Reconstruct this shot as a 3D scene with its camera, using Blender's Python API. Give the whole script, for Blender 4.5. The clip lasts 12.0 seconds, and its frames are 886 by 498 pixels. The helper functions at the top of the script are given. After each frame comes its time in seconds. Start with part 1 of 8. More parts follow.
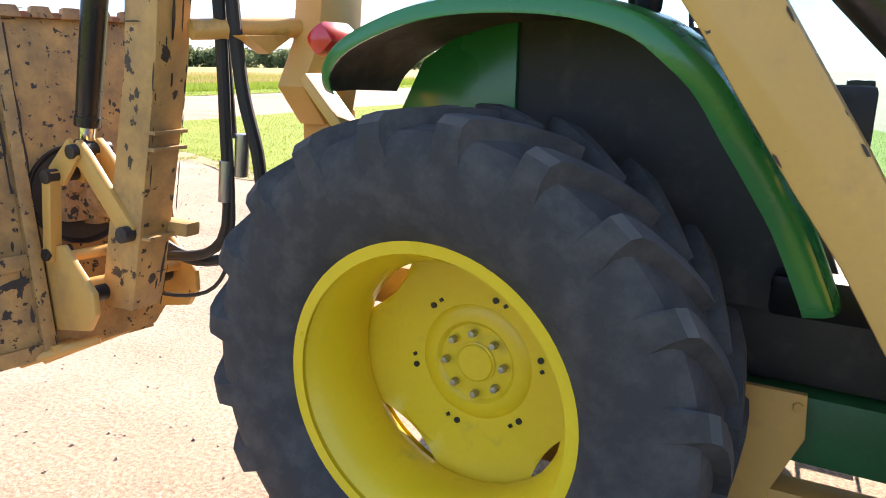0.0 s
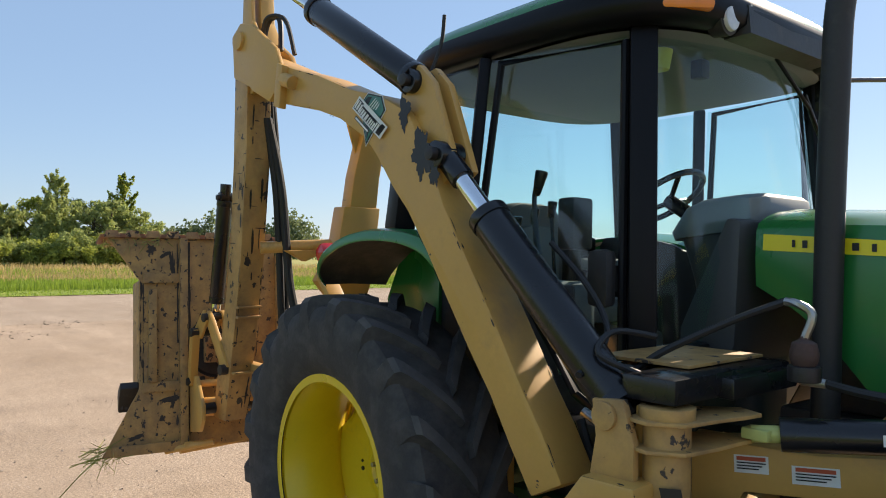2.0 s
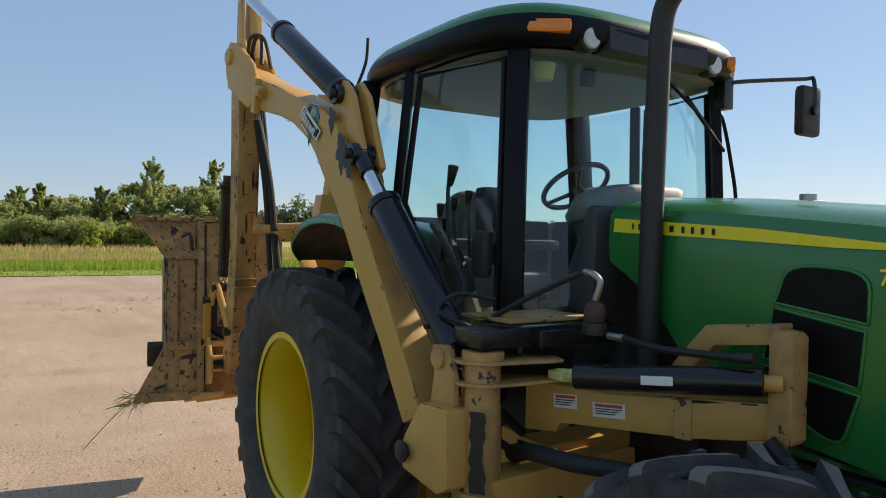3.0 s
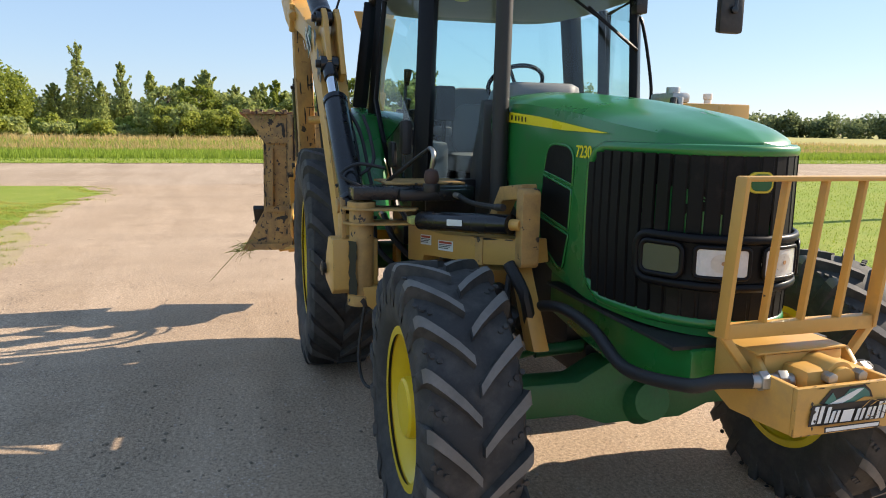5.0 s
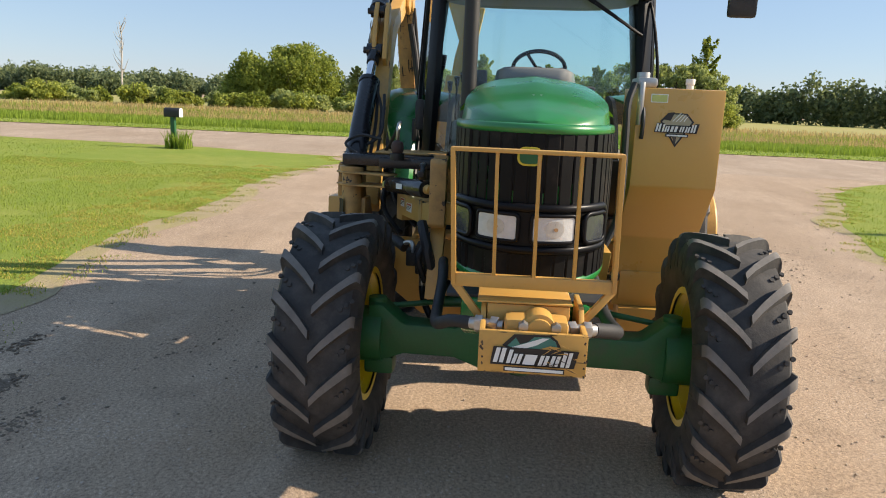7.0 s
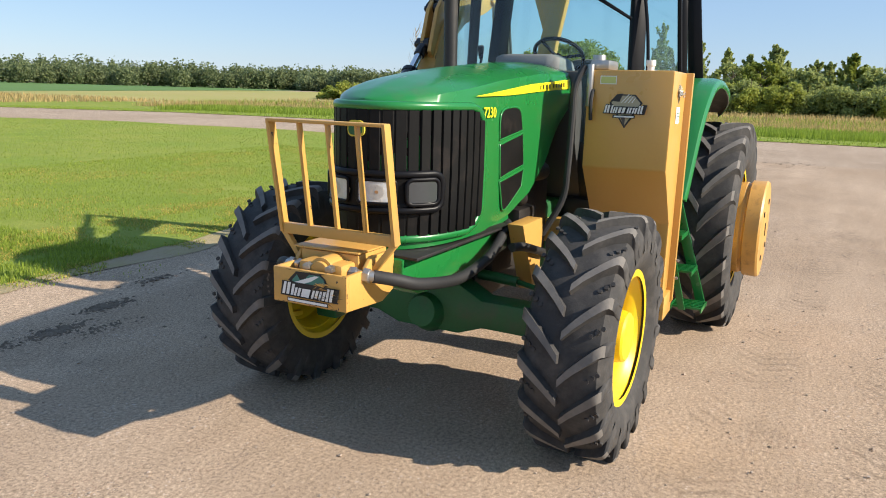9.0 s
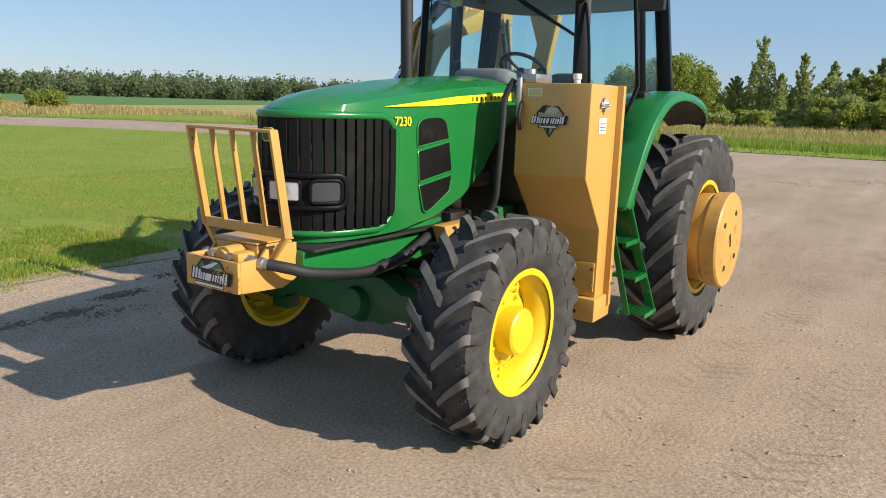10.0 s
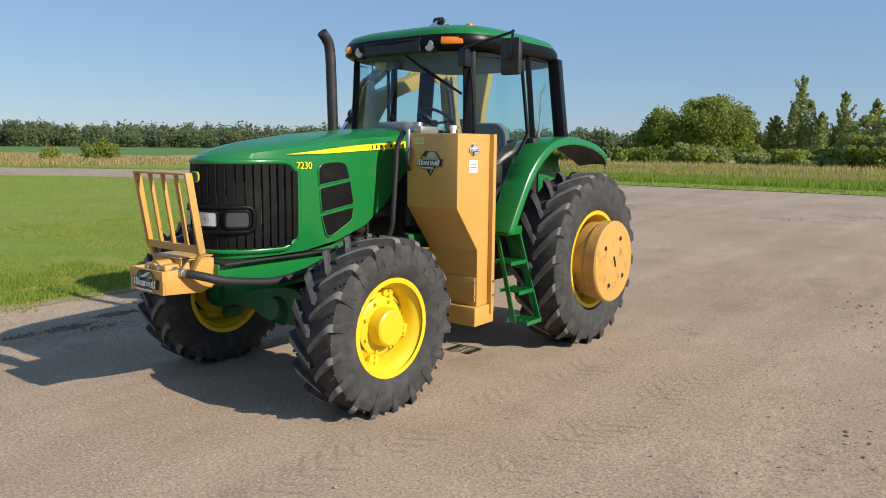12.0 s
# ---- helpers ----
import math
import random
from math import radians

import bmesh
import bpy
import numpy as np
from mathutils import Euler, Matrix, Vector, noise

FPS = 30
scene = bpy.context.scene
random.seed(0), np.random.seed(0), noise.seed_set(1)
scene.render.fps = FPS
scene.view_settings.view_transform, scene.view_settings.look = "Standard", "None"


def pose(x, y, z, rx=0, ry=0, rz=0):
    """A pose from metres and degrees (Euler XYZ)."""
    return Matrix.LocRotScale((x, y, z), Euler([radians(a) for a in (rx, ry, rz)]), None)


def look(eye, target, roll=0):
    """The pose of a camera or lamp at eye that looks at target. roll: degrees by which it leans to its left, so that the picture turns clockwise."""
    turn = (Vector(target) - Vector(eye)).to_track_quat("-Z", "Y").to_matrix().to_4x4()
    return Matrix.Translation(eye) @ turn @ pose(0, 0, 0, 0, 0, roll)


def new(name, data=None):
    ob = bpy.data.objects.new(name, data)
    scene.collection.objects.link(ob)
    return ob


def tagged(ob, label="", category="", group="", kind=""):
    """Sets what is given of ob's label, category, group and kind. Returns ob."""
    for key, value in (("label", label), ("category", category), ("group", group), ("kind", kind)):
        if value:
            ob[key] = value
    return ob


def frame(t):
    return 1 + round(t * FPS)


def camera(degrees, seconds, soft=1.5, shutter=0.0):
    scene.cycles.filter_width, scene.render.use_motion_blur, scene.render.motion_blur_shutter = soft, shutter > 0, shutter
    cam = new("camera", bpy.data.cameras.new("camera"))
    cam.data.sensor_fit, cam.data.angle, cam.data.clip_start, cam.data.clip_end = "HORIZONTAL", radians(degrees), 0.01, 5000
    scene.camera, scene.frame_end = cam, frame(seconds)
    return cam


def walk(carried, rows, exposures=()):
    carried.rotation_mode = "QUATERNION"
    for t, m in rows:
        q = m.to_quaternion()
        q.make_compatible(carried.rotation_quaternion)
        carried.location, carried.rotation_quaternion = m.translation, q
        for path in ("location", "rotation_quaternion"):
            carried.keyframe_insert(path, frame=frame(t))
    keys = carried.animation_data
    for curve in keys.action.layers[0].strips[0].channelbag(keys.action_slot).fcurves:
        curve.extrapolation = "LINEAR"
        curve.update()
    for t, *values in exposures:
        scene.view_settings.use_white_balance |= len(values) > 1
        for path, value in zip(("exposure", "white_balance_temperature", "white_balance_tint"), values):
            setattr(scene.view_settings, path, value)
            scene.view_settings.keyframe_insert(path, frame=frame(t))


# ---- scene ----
cam = camera(62.5, 12.0, 1.0)
PATH = [
    (0, (0.896, -2.927, 1.773), (-0.014, -1.214, 1.284), 0.9),
    (0.5, (1.383, -3.065, 1.814), (0.246, -1.456, 1.475), 0.9),
    (1, (1.894, -3.049, 1.81), (0.557, -1.571, 1.646), 1.1),
    (1.5, (2.336, -3.034, 1.84), (0.896, -1.647, 1.79), 0.8),
    (2, (2.788, -2.976, 1.853), (1.262, -1.684, 1.867), 0.8),
    (2.5, (3.281, -2.851, 1.836), (1.684, -1.647, 1.861), 1.1),
    (3, (3.779, -2.759, 1.845), (2.116, -1.648, 1.813), 1.1),
    (3.5, (4.248, -2.6, 1.821), (2.527, -1.588, 1.709), 1.1),
    (5.5, (5.912, -1.472, 1.855), (3.987, -1.077, 1.484), 1.3),
    (6, (6.114, -1.012, 1.857), (4.162, -0.805, 1.474), 2.0),
    (6.5, (6.291, -0.58, 1.864), (4.329, -0.548, 1.475), 2.3),
    (7, (6.415, -0.123, 1.867), (4.46, -0.27, 1.472), 2.4),
    (9, (6.385, 1.936, 1.857), (4.635, 1.067, 1.43), 1.6),
    (9.5, (6.293, 2.436, 1.868), (4.615, 1.436, 1.439), 1.7),
    (10, (6.194, 2.985, 1.865), (4.563, 1.897, 1.469), 1.7),
    (10.5, (6.212, 3.459, 1.889), (4.612, 2.308, 1.55), 1.6),
    (11, (6.239, 3.894, 1.891), (4.675, 2.679, 1.614), 0.8),
    (11.5, (6.34, 4.271, 1.915), (4.775, 3.055, 1.646), 0.6),
    (12, (6.495, 4.557, 1.902), (4.921, 3.355, 1.622), 0.6),
]
walk(cam, [(t, look(eye, target, roll)) for t, eye, target, roll in PATH],
     [(0.0, 1.86, 6750, 20), (0.5, 1.70, 6850, 19), (1.0, 1.38, 6950, 16), (1.5, 1.10, 7100, 12), (2.0, 0.80, 7100, 12), (2.5, 0.60, 7100, 12), (3.0, 0.54, 7100, 12), (3.5, 0.6, 7100, 12), (5.5, 1.08, 7100, 12), (6.0, 0.9, 7100, 12), (6.5, 0.78, 7100, 12), (7.0, 0.77, 7100, 12), (9.0, 0.76, 6600, 10), (10.0, 0.48, 6500, 8), (10.5, 0.39, 6400, 8), (11.0, 0.34, 6350, 8), (12.0, 0.30, 6300, 8)])

# ---- light ----
# direction to the sun: from the tractor's left side, a little behind it
SUN = Vector((-0.165, 1.67, 1.0)).normalized()
world = bpy.data.worlds.new("sky")
scene.world = world
world.use_nodes = True
wn = world.node_tree
sky = wn.nodes.new("ShaderNodeTexSky")
sky.sky_type = "NISHITA"
sky.sun_disc = False
sky.sun_elevation = math.asin(SUN.z)
sky.sun_rotation = math.atan2(SUN.x, SUN.y)
sky.air_density, sky.dust_density, sky.ozone_density = 1.0, 0.15, 2.5
# thin summer haze: an even pale blue added to the clear sky
haze = wn.nodes.new("ShaderNodeMix")
haze.data_type, haze.blend_type = "RGBA", "ADD"
haze.inputs[0].default_value = 1.0
haze.inputs[7].default_value = (3.3, 5.3, 8.7, 1)
wn.links.new(sky.outputs[0], haze.inputs[6])
wn.links.new(haze.outputs[2], wn.nodes["Background"].inputs[0])
wn.nodes["Background"].inputs[1].default_value = 0.036
sun = new("sun", bpy.data.lights.new("sun", "SUN"))
sun.data.energy, sun.data.angle, sun.data.color = 4.75, radians(0.53), (1.0, 0.91, 0.78)
sun.matrix_world = look(SUN * 60, (0, 0, 0))

# ---- materials ----


def mat(name, col, rough=0.5, metal=0.0, var=0.15, scale=3.0, fine=60.0, bump=0.1, dirt=None, amount=0.5, dscale=4.0,
        chips=None, chip=0.66, cscale=14.0, coat=0.0, rvar=0.1, rand=0.0, spec=0.5):
    """A procedural surface: broad and fine variation of the colour, patches of dirt, worn chips, fine relief."""
    m = bpy.data.materials.new(name)
    m.use_nodes = True
    nt = m.node_tree
    N, L = nt.nodes, nt.links
    b = N["Principled BSDF"]
    b.inputs["Metallic"].default_value = metal
    b.inputs["Coat Weight"].default_value = coat
    b.inputs["Coat Roughness"].default_value = 0.12
    b.inputs["Specular IOR Level"].default_value = spec
    tc = N.new("ShaderNodeTexCoord")

    def noise_at(s, detail=4.0, rough_=0.55):
        n = N.new("ShaderNodeTexNoise")
        n.inputs["Scale"].default_value, n.inputs["Detail"].default_value, n.inputs["Roughness"].default_value = s, detail, rough_
        L.new(tc.outputs["Object"], n.inputs["Vector"])
        return n.outputs["Fac"]

    def mapped(src, a, b_, lo=0.0, hi=1.0):
        r = N.new("ShaderNodeMapRange")
        for i, v in enumerate((a, b_, lo, hi)):
            r.inputs[i + 1].default_value = v
        L.new(src, r.inputs[0])
        return r.outputs[0]

    def mix(fac, a, b_, mode="MIX"):
        x = N.new("ShaderNodeMix")
        x.data_type, x.blend_type = "RGBA", mode
        for sock, v in ((x.inputs[0], fac), (x.inputs[6], a), (x.inputs[7], b_)):
            if hasattr(v, "is_output"):
                L.new(v, sock)
            else:
                sock.default_value = v if isinstance(v, float) else (*v, 1.0)
        return x.outputs[2]

    broad, small = noise_at(scale), noise_at(fine, 3.0)
    lo, hi = tuple(c * (1 - var) for c in col), tuple(min(1.0, c * (1 + var)) for c in col)
    c = mix(mapped(broad, 0.3, 0.7), lo, hi)
    c = mix(mapped(small, 0.25, 0.75), c, mix(0.5, c, lo), "MIX")
    if rand:
        info = N.new("ShaderNodeNewGeometry")
        c = mix(mapped(info.outputs["Random Per Island"], 0, 1, 0.0, rand), c, tuple(v * 0.45 for v in col))
    rough_in = mapped(broad, 0.3, 0.7, max(0.02, rough - rvar), min(1.0, rough + rvar))
    if dirt:
        mask = mapped(noise_at(dscale, 6.0, 0.65), 0.62 - 0.3 * amount, 0.75, 0.0, 0.85)
        c = mix(mask, c, dirt)
    height = small
    if chips:
        mask = mapped(noise_at(cscale, 5.0, 0.6), chip, chip + 0.02)
        c = mix(mask, c, chips)
    L.new(c, b.inputs["Base Color"])
    L.new(rough_in, b.inputs["Roughness"])
    if bump:
        bp = N.new("ShaderNodeBump")
        bp.inputs["Strength"].default_value, bp.inputs["Distance"].default_value = bump, 0.01
        L.new(height, bp.inputs["Height"])
        L.new(bp.outputs[0], b.inputs["Normal"])
    return m


TAN = mat("tan_paint", (0.57, 0.315, 0.078), 0.42, var=0.08, bump=0.02, dirt=(0.33, 0.2, 0.085), amount=0.22, dscale=2.5, chips=(0.035, 0.03, 0.028), chip=0.7, cscale=16)
TAN_WORN = mat("worn_tan_paint", (0.56, 0.32, 0.1), 0.55, var=0.14, bump=0.08, dirt=(0.17, 0.1, 0.052), amount=0.8, dscale=6.0, chips=(0.04, 0.028, 0.022), chip=0.615, cscale=13)
DECK_TAN = mat("scoured_tan_deck_paint", (0.52, 0.295, 0.09), 0.62, var=0.2, scale=5, bump=0.12, dirt=(0.15, 0.09, 0.05), amount=1.0, dscale=9.0, chips=(0.045, 0.032, 0.025), chip=0.6, cscale=26)
TAN_CLEAN = mat("clean_tan_paint", (0.58, 0.32, 0.075), 0.36, var=0.04, bump=0.01, coat=0.2)
ORANGE = mat("fresh_orange_paint", (0.6, 0.325, 0.082), 0.4, var=0.08, bump=0.02, dirt=(0.16, 0.08, 0.03), amount=0.25, dscale=7)
GRIME = mat("black_grease_stain", (0.045, 0.034, 0.026), 0.7, var=0.4, bump=0.1)
RUST_TAN = mat("rusted_tan_casting", (0.5, 0.29, 0.12), 0.7, var=0.25, bump=0.2, dirt=(0.15, 0.06, 0.035), amount=1.0, dscale=16, chips=(0.04, 0.025, 0.02), chip=0.58, cscale=24)
DARK_RUST = mat("dark_rusty_casting", (0.07, 0.038, 0.03), 0.7, var=0.35, bump=0.2, scale=14)
RUST = mat("rusty_red_steel", (0.27, 0.11, 0.055), 0.8, var=0.3, bump=0.2, scale=12)
GREEN = mat("green_paint", (0.012, 0.17, 0.036), 0.28, var=0.06, scale=2.0, bump=0.008, coat=0.3, rvar=0.05, dirt=(0.05, 0.15, 0.05), amount=0.12)
GREEN_CAST = mat("dusty_green_casting", (0.012, 0.105, 0.03), 0.5, var=0.2, bump=0.12, dirt=(0.05, 0.07, 0.04), amount=0.3)
YELLOW = mat("yellow_rim_paint", (0.75, 0.525, 0.015), 0.36, var=0.07, bump=0.02, dirt=(0.5, 0.38, 0.05), amount=0.05, dscale=5)
STRIPE = mat("yellow_decal", (0.85, 0.7, 0.02), 0.35, var=0.03, bump=0.0)
BLACK = mat("satin_black_paint", (0.009, 0.009, 0.011), 0.26, var=0.2, bump=0.02, rvar=0.06)
CAB_BLACK = mat("matt_black_cab_paint", (0.007, 0.007, 0.0085), 0.36, var=0.2, bump=0.02, rvar=0.06, spec=0.16)
FLAT_BLACK = mat("dusty_black_plastic", (0.022, 0.021, 0.021), 0.55, var=0.3, bump=0.08, dirt=(0.06, 0.052, 0.045), amount=0.3, dscale=6)
MUDDY = mat("mud_splashed_black_paint", (0.03, 0.026, 0.024), 0.7, var=0.3, bump=0.2, dirt=(0.1, 0.075, 0.06), amount=0.6, dscale=9)
DASH_DARK = mat("dark_grey_dash_plastic", (0.052, 0.056, 0.056), 0.5, var=0.12, bump=0.05)
REFLECTOR = mat("dulled_reflector", (0.47, 0.46, 0.44), 0.35, metal=0.25, var=0.2, scale=25, bump=0.1)
EMBLEM = mat("gold_emblem", (0.62, 0.5, 0.06), 0.6, var=0.15, bump=0.02, spec=0.2)
GRILLE = mat("black_grille_plastic", (0.008, 0.0078, 0.0078), 0.5, var=0.25, bump=0.05, spec=0.14, dirt=(0.03, 0.023, 0.02), amount=0.15, dscale=5)
TYRE = mat("tyre_rubber", (0.037, 0.035, 0.034), 0.82, var=0.25, scale=6, bump=0.15, fine=90, dirt=(0.085, 0.077, 0.07), amount=0.6, dscale=9)
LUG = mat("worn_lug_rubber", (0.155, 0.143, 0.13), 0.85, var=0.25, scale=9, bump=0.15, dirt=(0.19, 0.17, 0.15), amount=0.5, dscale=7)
# darker copy of the lug rubber, with the right side's shade in its colour
LUG_SHADED = mat("clean_lug_rubber", (0.062, 0.06, 0.06), 0.75, var=0.25, scale=9, bump=0.15, dirt=(0.1, 0.09, 0.08), amount=0.4, dscale=7)
HOSE = mat("black_rubber_hose", (0.016, 0.016, 0.017), 0.62, var=0.2, bump=0.1, fine=150)
CHROME = mat("chromed_rod", (0.75, 0.76, 0.78), 0.12, metal=1.0, var=0.03, bump=0.0, rvar=0.04)
STEEL = mat("zinc_steel", (0.42, 0.41, 0.39), 0.4, metal=0.9, var=0.2, bump=0.05)
DARK_STEEL = mat("greasy_dark_steel", (0.045, 0.04, 0.038), 0.5, metal=0.5, var=0.4, bump=0.15)
GREY = mat("grey_cab_plastic", (0.16, 0.165, 0.165), 0.6, var=0.1, bump=0.05)
PALE_YELLOW = mat("faded_yellow_paint", (0.52, 0.54, 0.17), 0.5, var=0.12, bump=0.02)
DASH_GREY = mat("pale_grey_dash_plastic", (0.19, 0.2, 0.197), 0.5, var=0.08, bump=0.04)
LIGHT_GREY = mat("grey_headliner", (0.17, 0.19, 0.21), 0.8, var=0.06, bump=0.05)
SEAT = mat("black_seat_fabric", (0.13, 0.135, 0.138), 0.85, var=0.2, bump=0.2, fine=200)
WHITE = mat("white_decal", (0.75, 0.75, 0.72), 0.5, var=0.06, bump=0.0)
DECAL_BLACK = mat("black_decal", (0.012, 0.012, 0.014), 0.45, var=0.05, bump=0.0)
DECAL_GREEN = mat("teal_green_decal", (0.05, 0.2, 0.16), 0.4, var=0.15, bump=0.0)
DECAL_SILVER = mat("silver_tan_decal", (0.42, 0.36, 0.24), 0.4, var=0.1, bump=0.0)
DECAL_RED = mat("red_decal", (0.5, 0.08, 0.03), 0.5, var=0.1, bump=0.0)
RED = mat("red_lens", (0.55, 0.015, 0.02), 0.2, var=0.05, bump=0.0, coat=0.5)
AMBER = mat("amber_lens", (0.8, 0.22, 0.012), 0.2, var=0.08, bump=0.0, coat=0.5)
LENS = mat("clear_lamp_lens", (0.56, 0.57, 0.57), 0.15, var=0.12, scale=30, bump=0.2, fine=70, coat=0.6)
LENS_GREY = mat("grey_lamp_lens", (0.045, 0.05, 0.055), 0.2, var=0.1, bump=0.0, coat=0.5)
BARK = mat("bark", (0.11, 0.085, 0.065), 0.9, var=0.3, scale=3, bump=0.4, fine=20)
DEAD_WOOD = mat("bleached_dead_wood", (0.42, 0.38, 0.33), 0.9, var=0.2, bump=0.2)
POLE_WOOD = mat("weathered_pole_wood", (0.2, 0.17, 0.14), 0.9, var=0.2, bump=0.2)
STONE = mat("gravel_stone", (0.5, 0.4, 0.32), 0.85, var=0.3, scale=8, bump=0.3, rand=0.6)
CLIPPINGS = mat("dry_grass_clippings", (0.36, 0.36, 0.1), 0.9, var=0.3, bump=0.0, rand=0.7)


def leaf_mat(name, col, rand=0.6, trans=0.35):
    """Foliage that lets some light through, each leaf or blade a little different."""
    m = bpy.data.materials.new(name)
    m.use_nodes = True
    nt = m.node_tree
    N, L = nt.nodes, nt.links
    b = N["Principled BSDF"]
    b.inputs["Roughness"].default_value = 0.6
    b.inputs["Specular IOR Level"].default_value = 0.25
    geo = N.new("ShaderNodeNewGeometry")
    ramp = N.new("ShaderNodeValToRGB")
    ramp.color_ramp.elements[0].color = (*[c * (1 - rand * 0.55) for c in col], 1)
    ramp.color_ramp.elements[1].color = (min(1, col[0] * (1 + rand * 0.9)), min(1, col[1] * (1 + rand * 0.5)), col[2] * (1 + rand * 0.3), 1)
    L.new(geo.outputs["Random Per Island"], ramp.inputs[0])
    L.new(ramp.outputs[0], b.inputs["Base Color"])
    t = N.new("ShaderNodeBsdfTranslucent")
    L.new(ramp.outputs[0], t.inputs[0])
    s = N.new("ShaderNodeMixShader")
    s.inputs[0].default_value = trans
    L.new(b.outputs[0], s.inputs[1])
    L.new(t.outputs[0], s.inputs[2])
    L.new(s.outputs[0], N["Material Output"].inputs[0])
    return m


LEAF_MID = leaf_mat("broad_leaves", (0.23, 0.3, 0.06), trans=0.5)
LEAF_POPLAR = leaf_mat("poplar_leaves", (0.32, 0.4, 0.15), trans=0.5)
LEAF_BRIGHT = leaf_mat("bright_shrub_leaves", (0.31, 0.38, 0.085), trans=0.5)
LEAF_DARK = leaf_mat("far_dark_leaves", (0.17, 0.23, 0.115), trans=0.5)
BLADE = leaf_mat("lawn_blades", (0.235, 0.335, 0.05), 0.5, 0.45)
BLADE_TALL = leaf_mat("tall_verge_blades", (0.215, 0.325, 0.045), 0.5, 0.45)
BLADE_DRY = leaf_mat("dry_lawn_blades", (0.42, 0.38, 0.1), 0.5, 0.45)
BLADE_RED = leaf_mat("seeding_grass", (0.4, 0.33, 0.15), 0.5, 0.45)


def ground_mat(name, a, b, c, scales=(0.25, 1.6, 30.0), rough=0.95, bump=0.6, dist=0.02):
    """Soil or turf in three tones at three sizes."""
    m = bpy.data.materials.new(name)
    m.use_nodes = True
    nt = m.node_tree
    N, L = nt.nodes, nt.links
    bs = N["Principled BSDF"]
    bs.inputs["Roughness"].default_value = rough
    bs.inputs["Specular IOR Level"].default_value = 0.15
    tc = N.new("ShaderNodeTexCoord")
    last, facs = None, []
    for i, s in enumerate(scales):
        n = N.new("ShaderNodeTexNoise")
        n.inputs["Scale"].default_value, n.inputs["Detail"].default_value, n.inputs["Roughness"].default_value = s, 6.0, 0.62
        L.new(tc.outputs["Object"], n.inputs["Vector"])
        r = N.new("ShaderNodeMapRange")
        r.inputs[1].default_value, r.inputs[2].default_value = (0.36, 0.64)
        L.new(n.outputs["Fac"], r.inputs[0])
        facs.append(r.outputs[0])
        x = N.new("ShaderNodeMix")
        x.data_type = "RGBA"
        x.inputs[7].default_value = (*(b, c, a)[i], 1)
        if last is None:
            L.new(facs[-1], x.inputs[0])
            x.inputs[6].default_value = (*a, 1)
        else:
            k = N.new("ShaderNodeMath")
            k.operation = "MULTIPLY"
            k.inputs[1].default_value = (1.0, 0.55, 0.62)[i]
            L.new(facs[-1], k.inputs[0])
            L.new(k.outputs[0], x.inputs[0])
            L.new(last, x.inputs[6])
        last = x.outputs[2]
    L.new(last, bs.inputs["Base Color"])
    bp = N.new("ShaderNodeBump")
    bp.inputs["Strength"].default_value, bp.inputs["Distance"].default_value = bump, dist
    L.new(facs[-1], bp.inputs["Height"])
    L.new(bp.outputs[0], bs.inputs["Normal"])
    return m


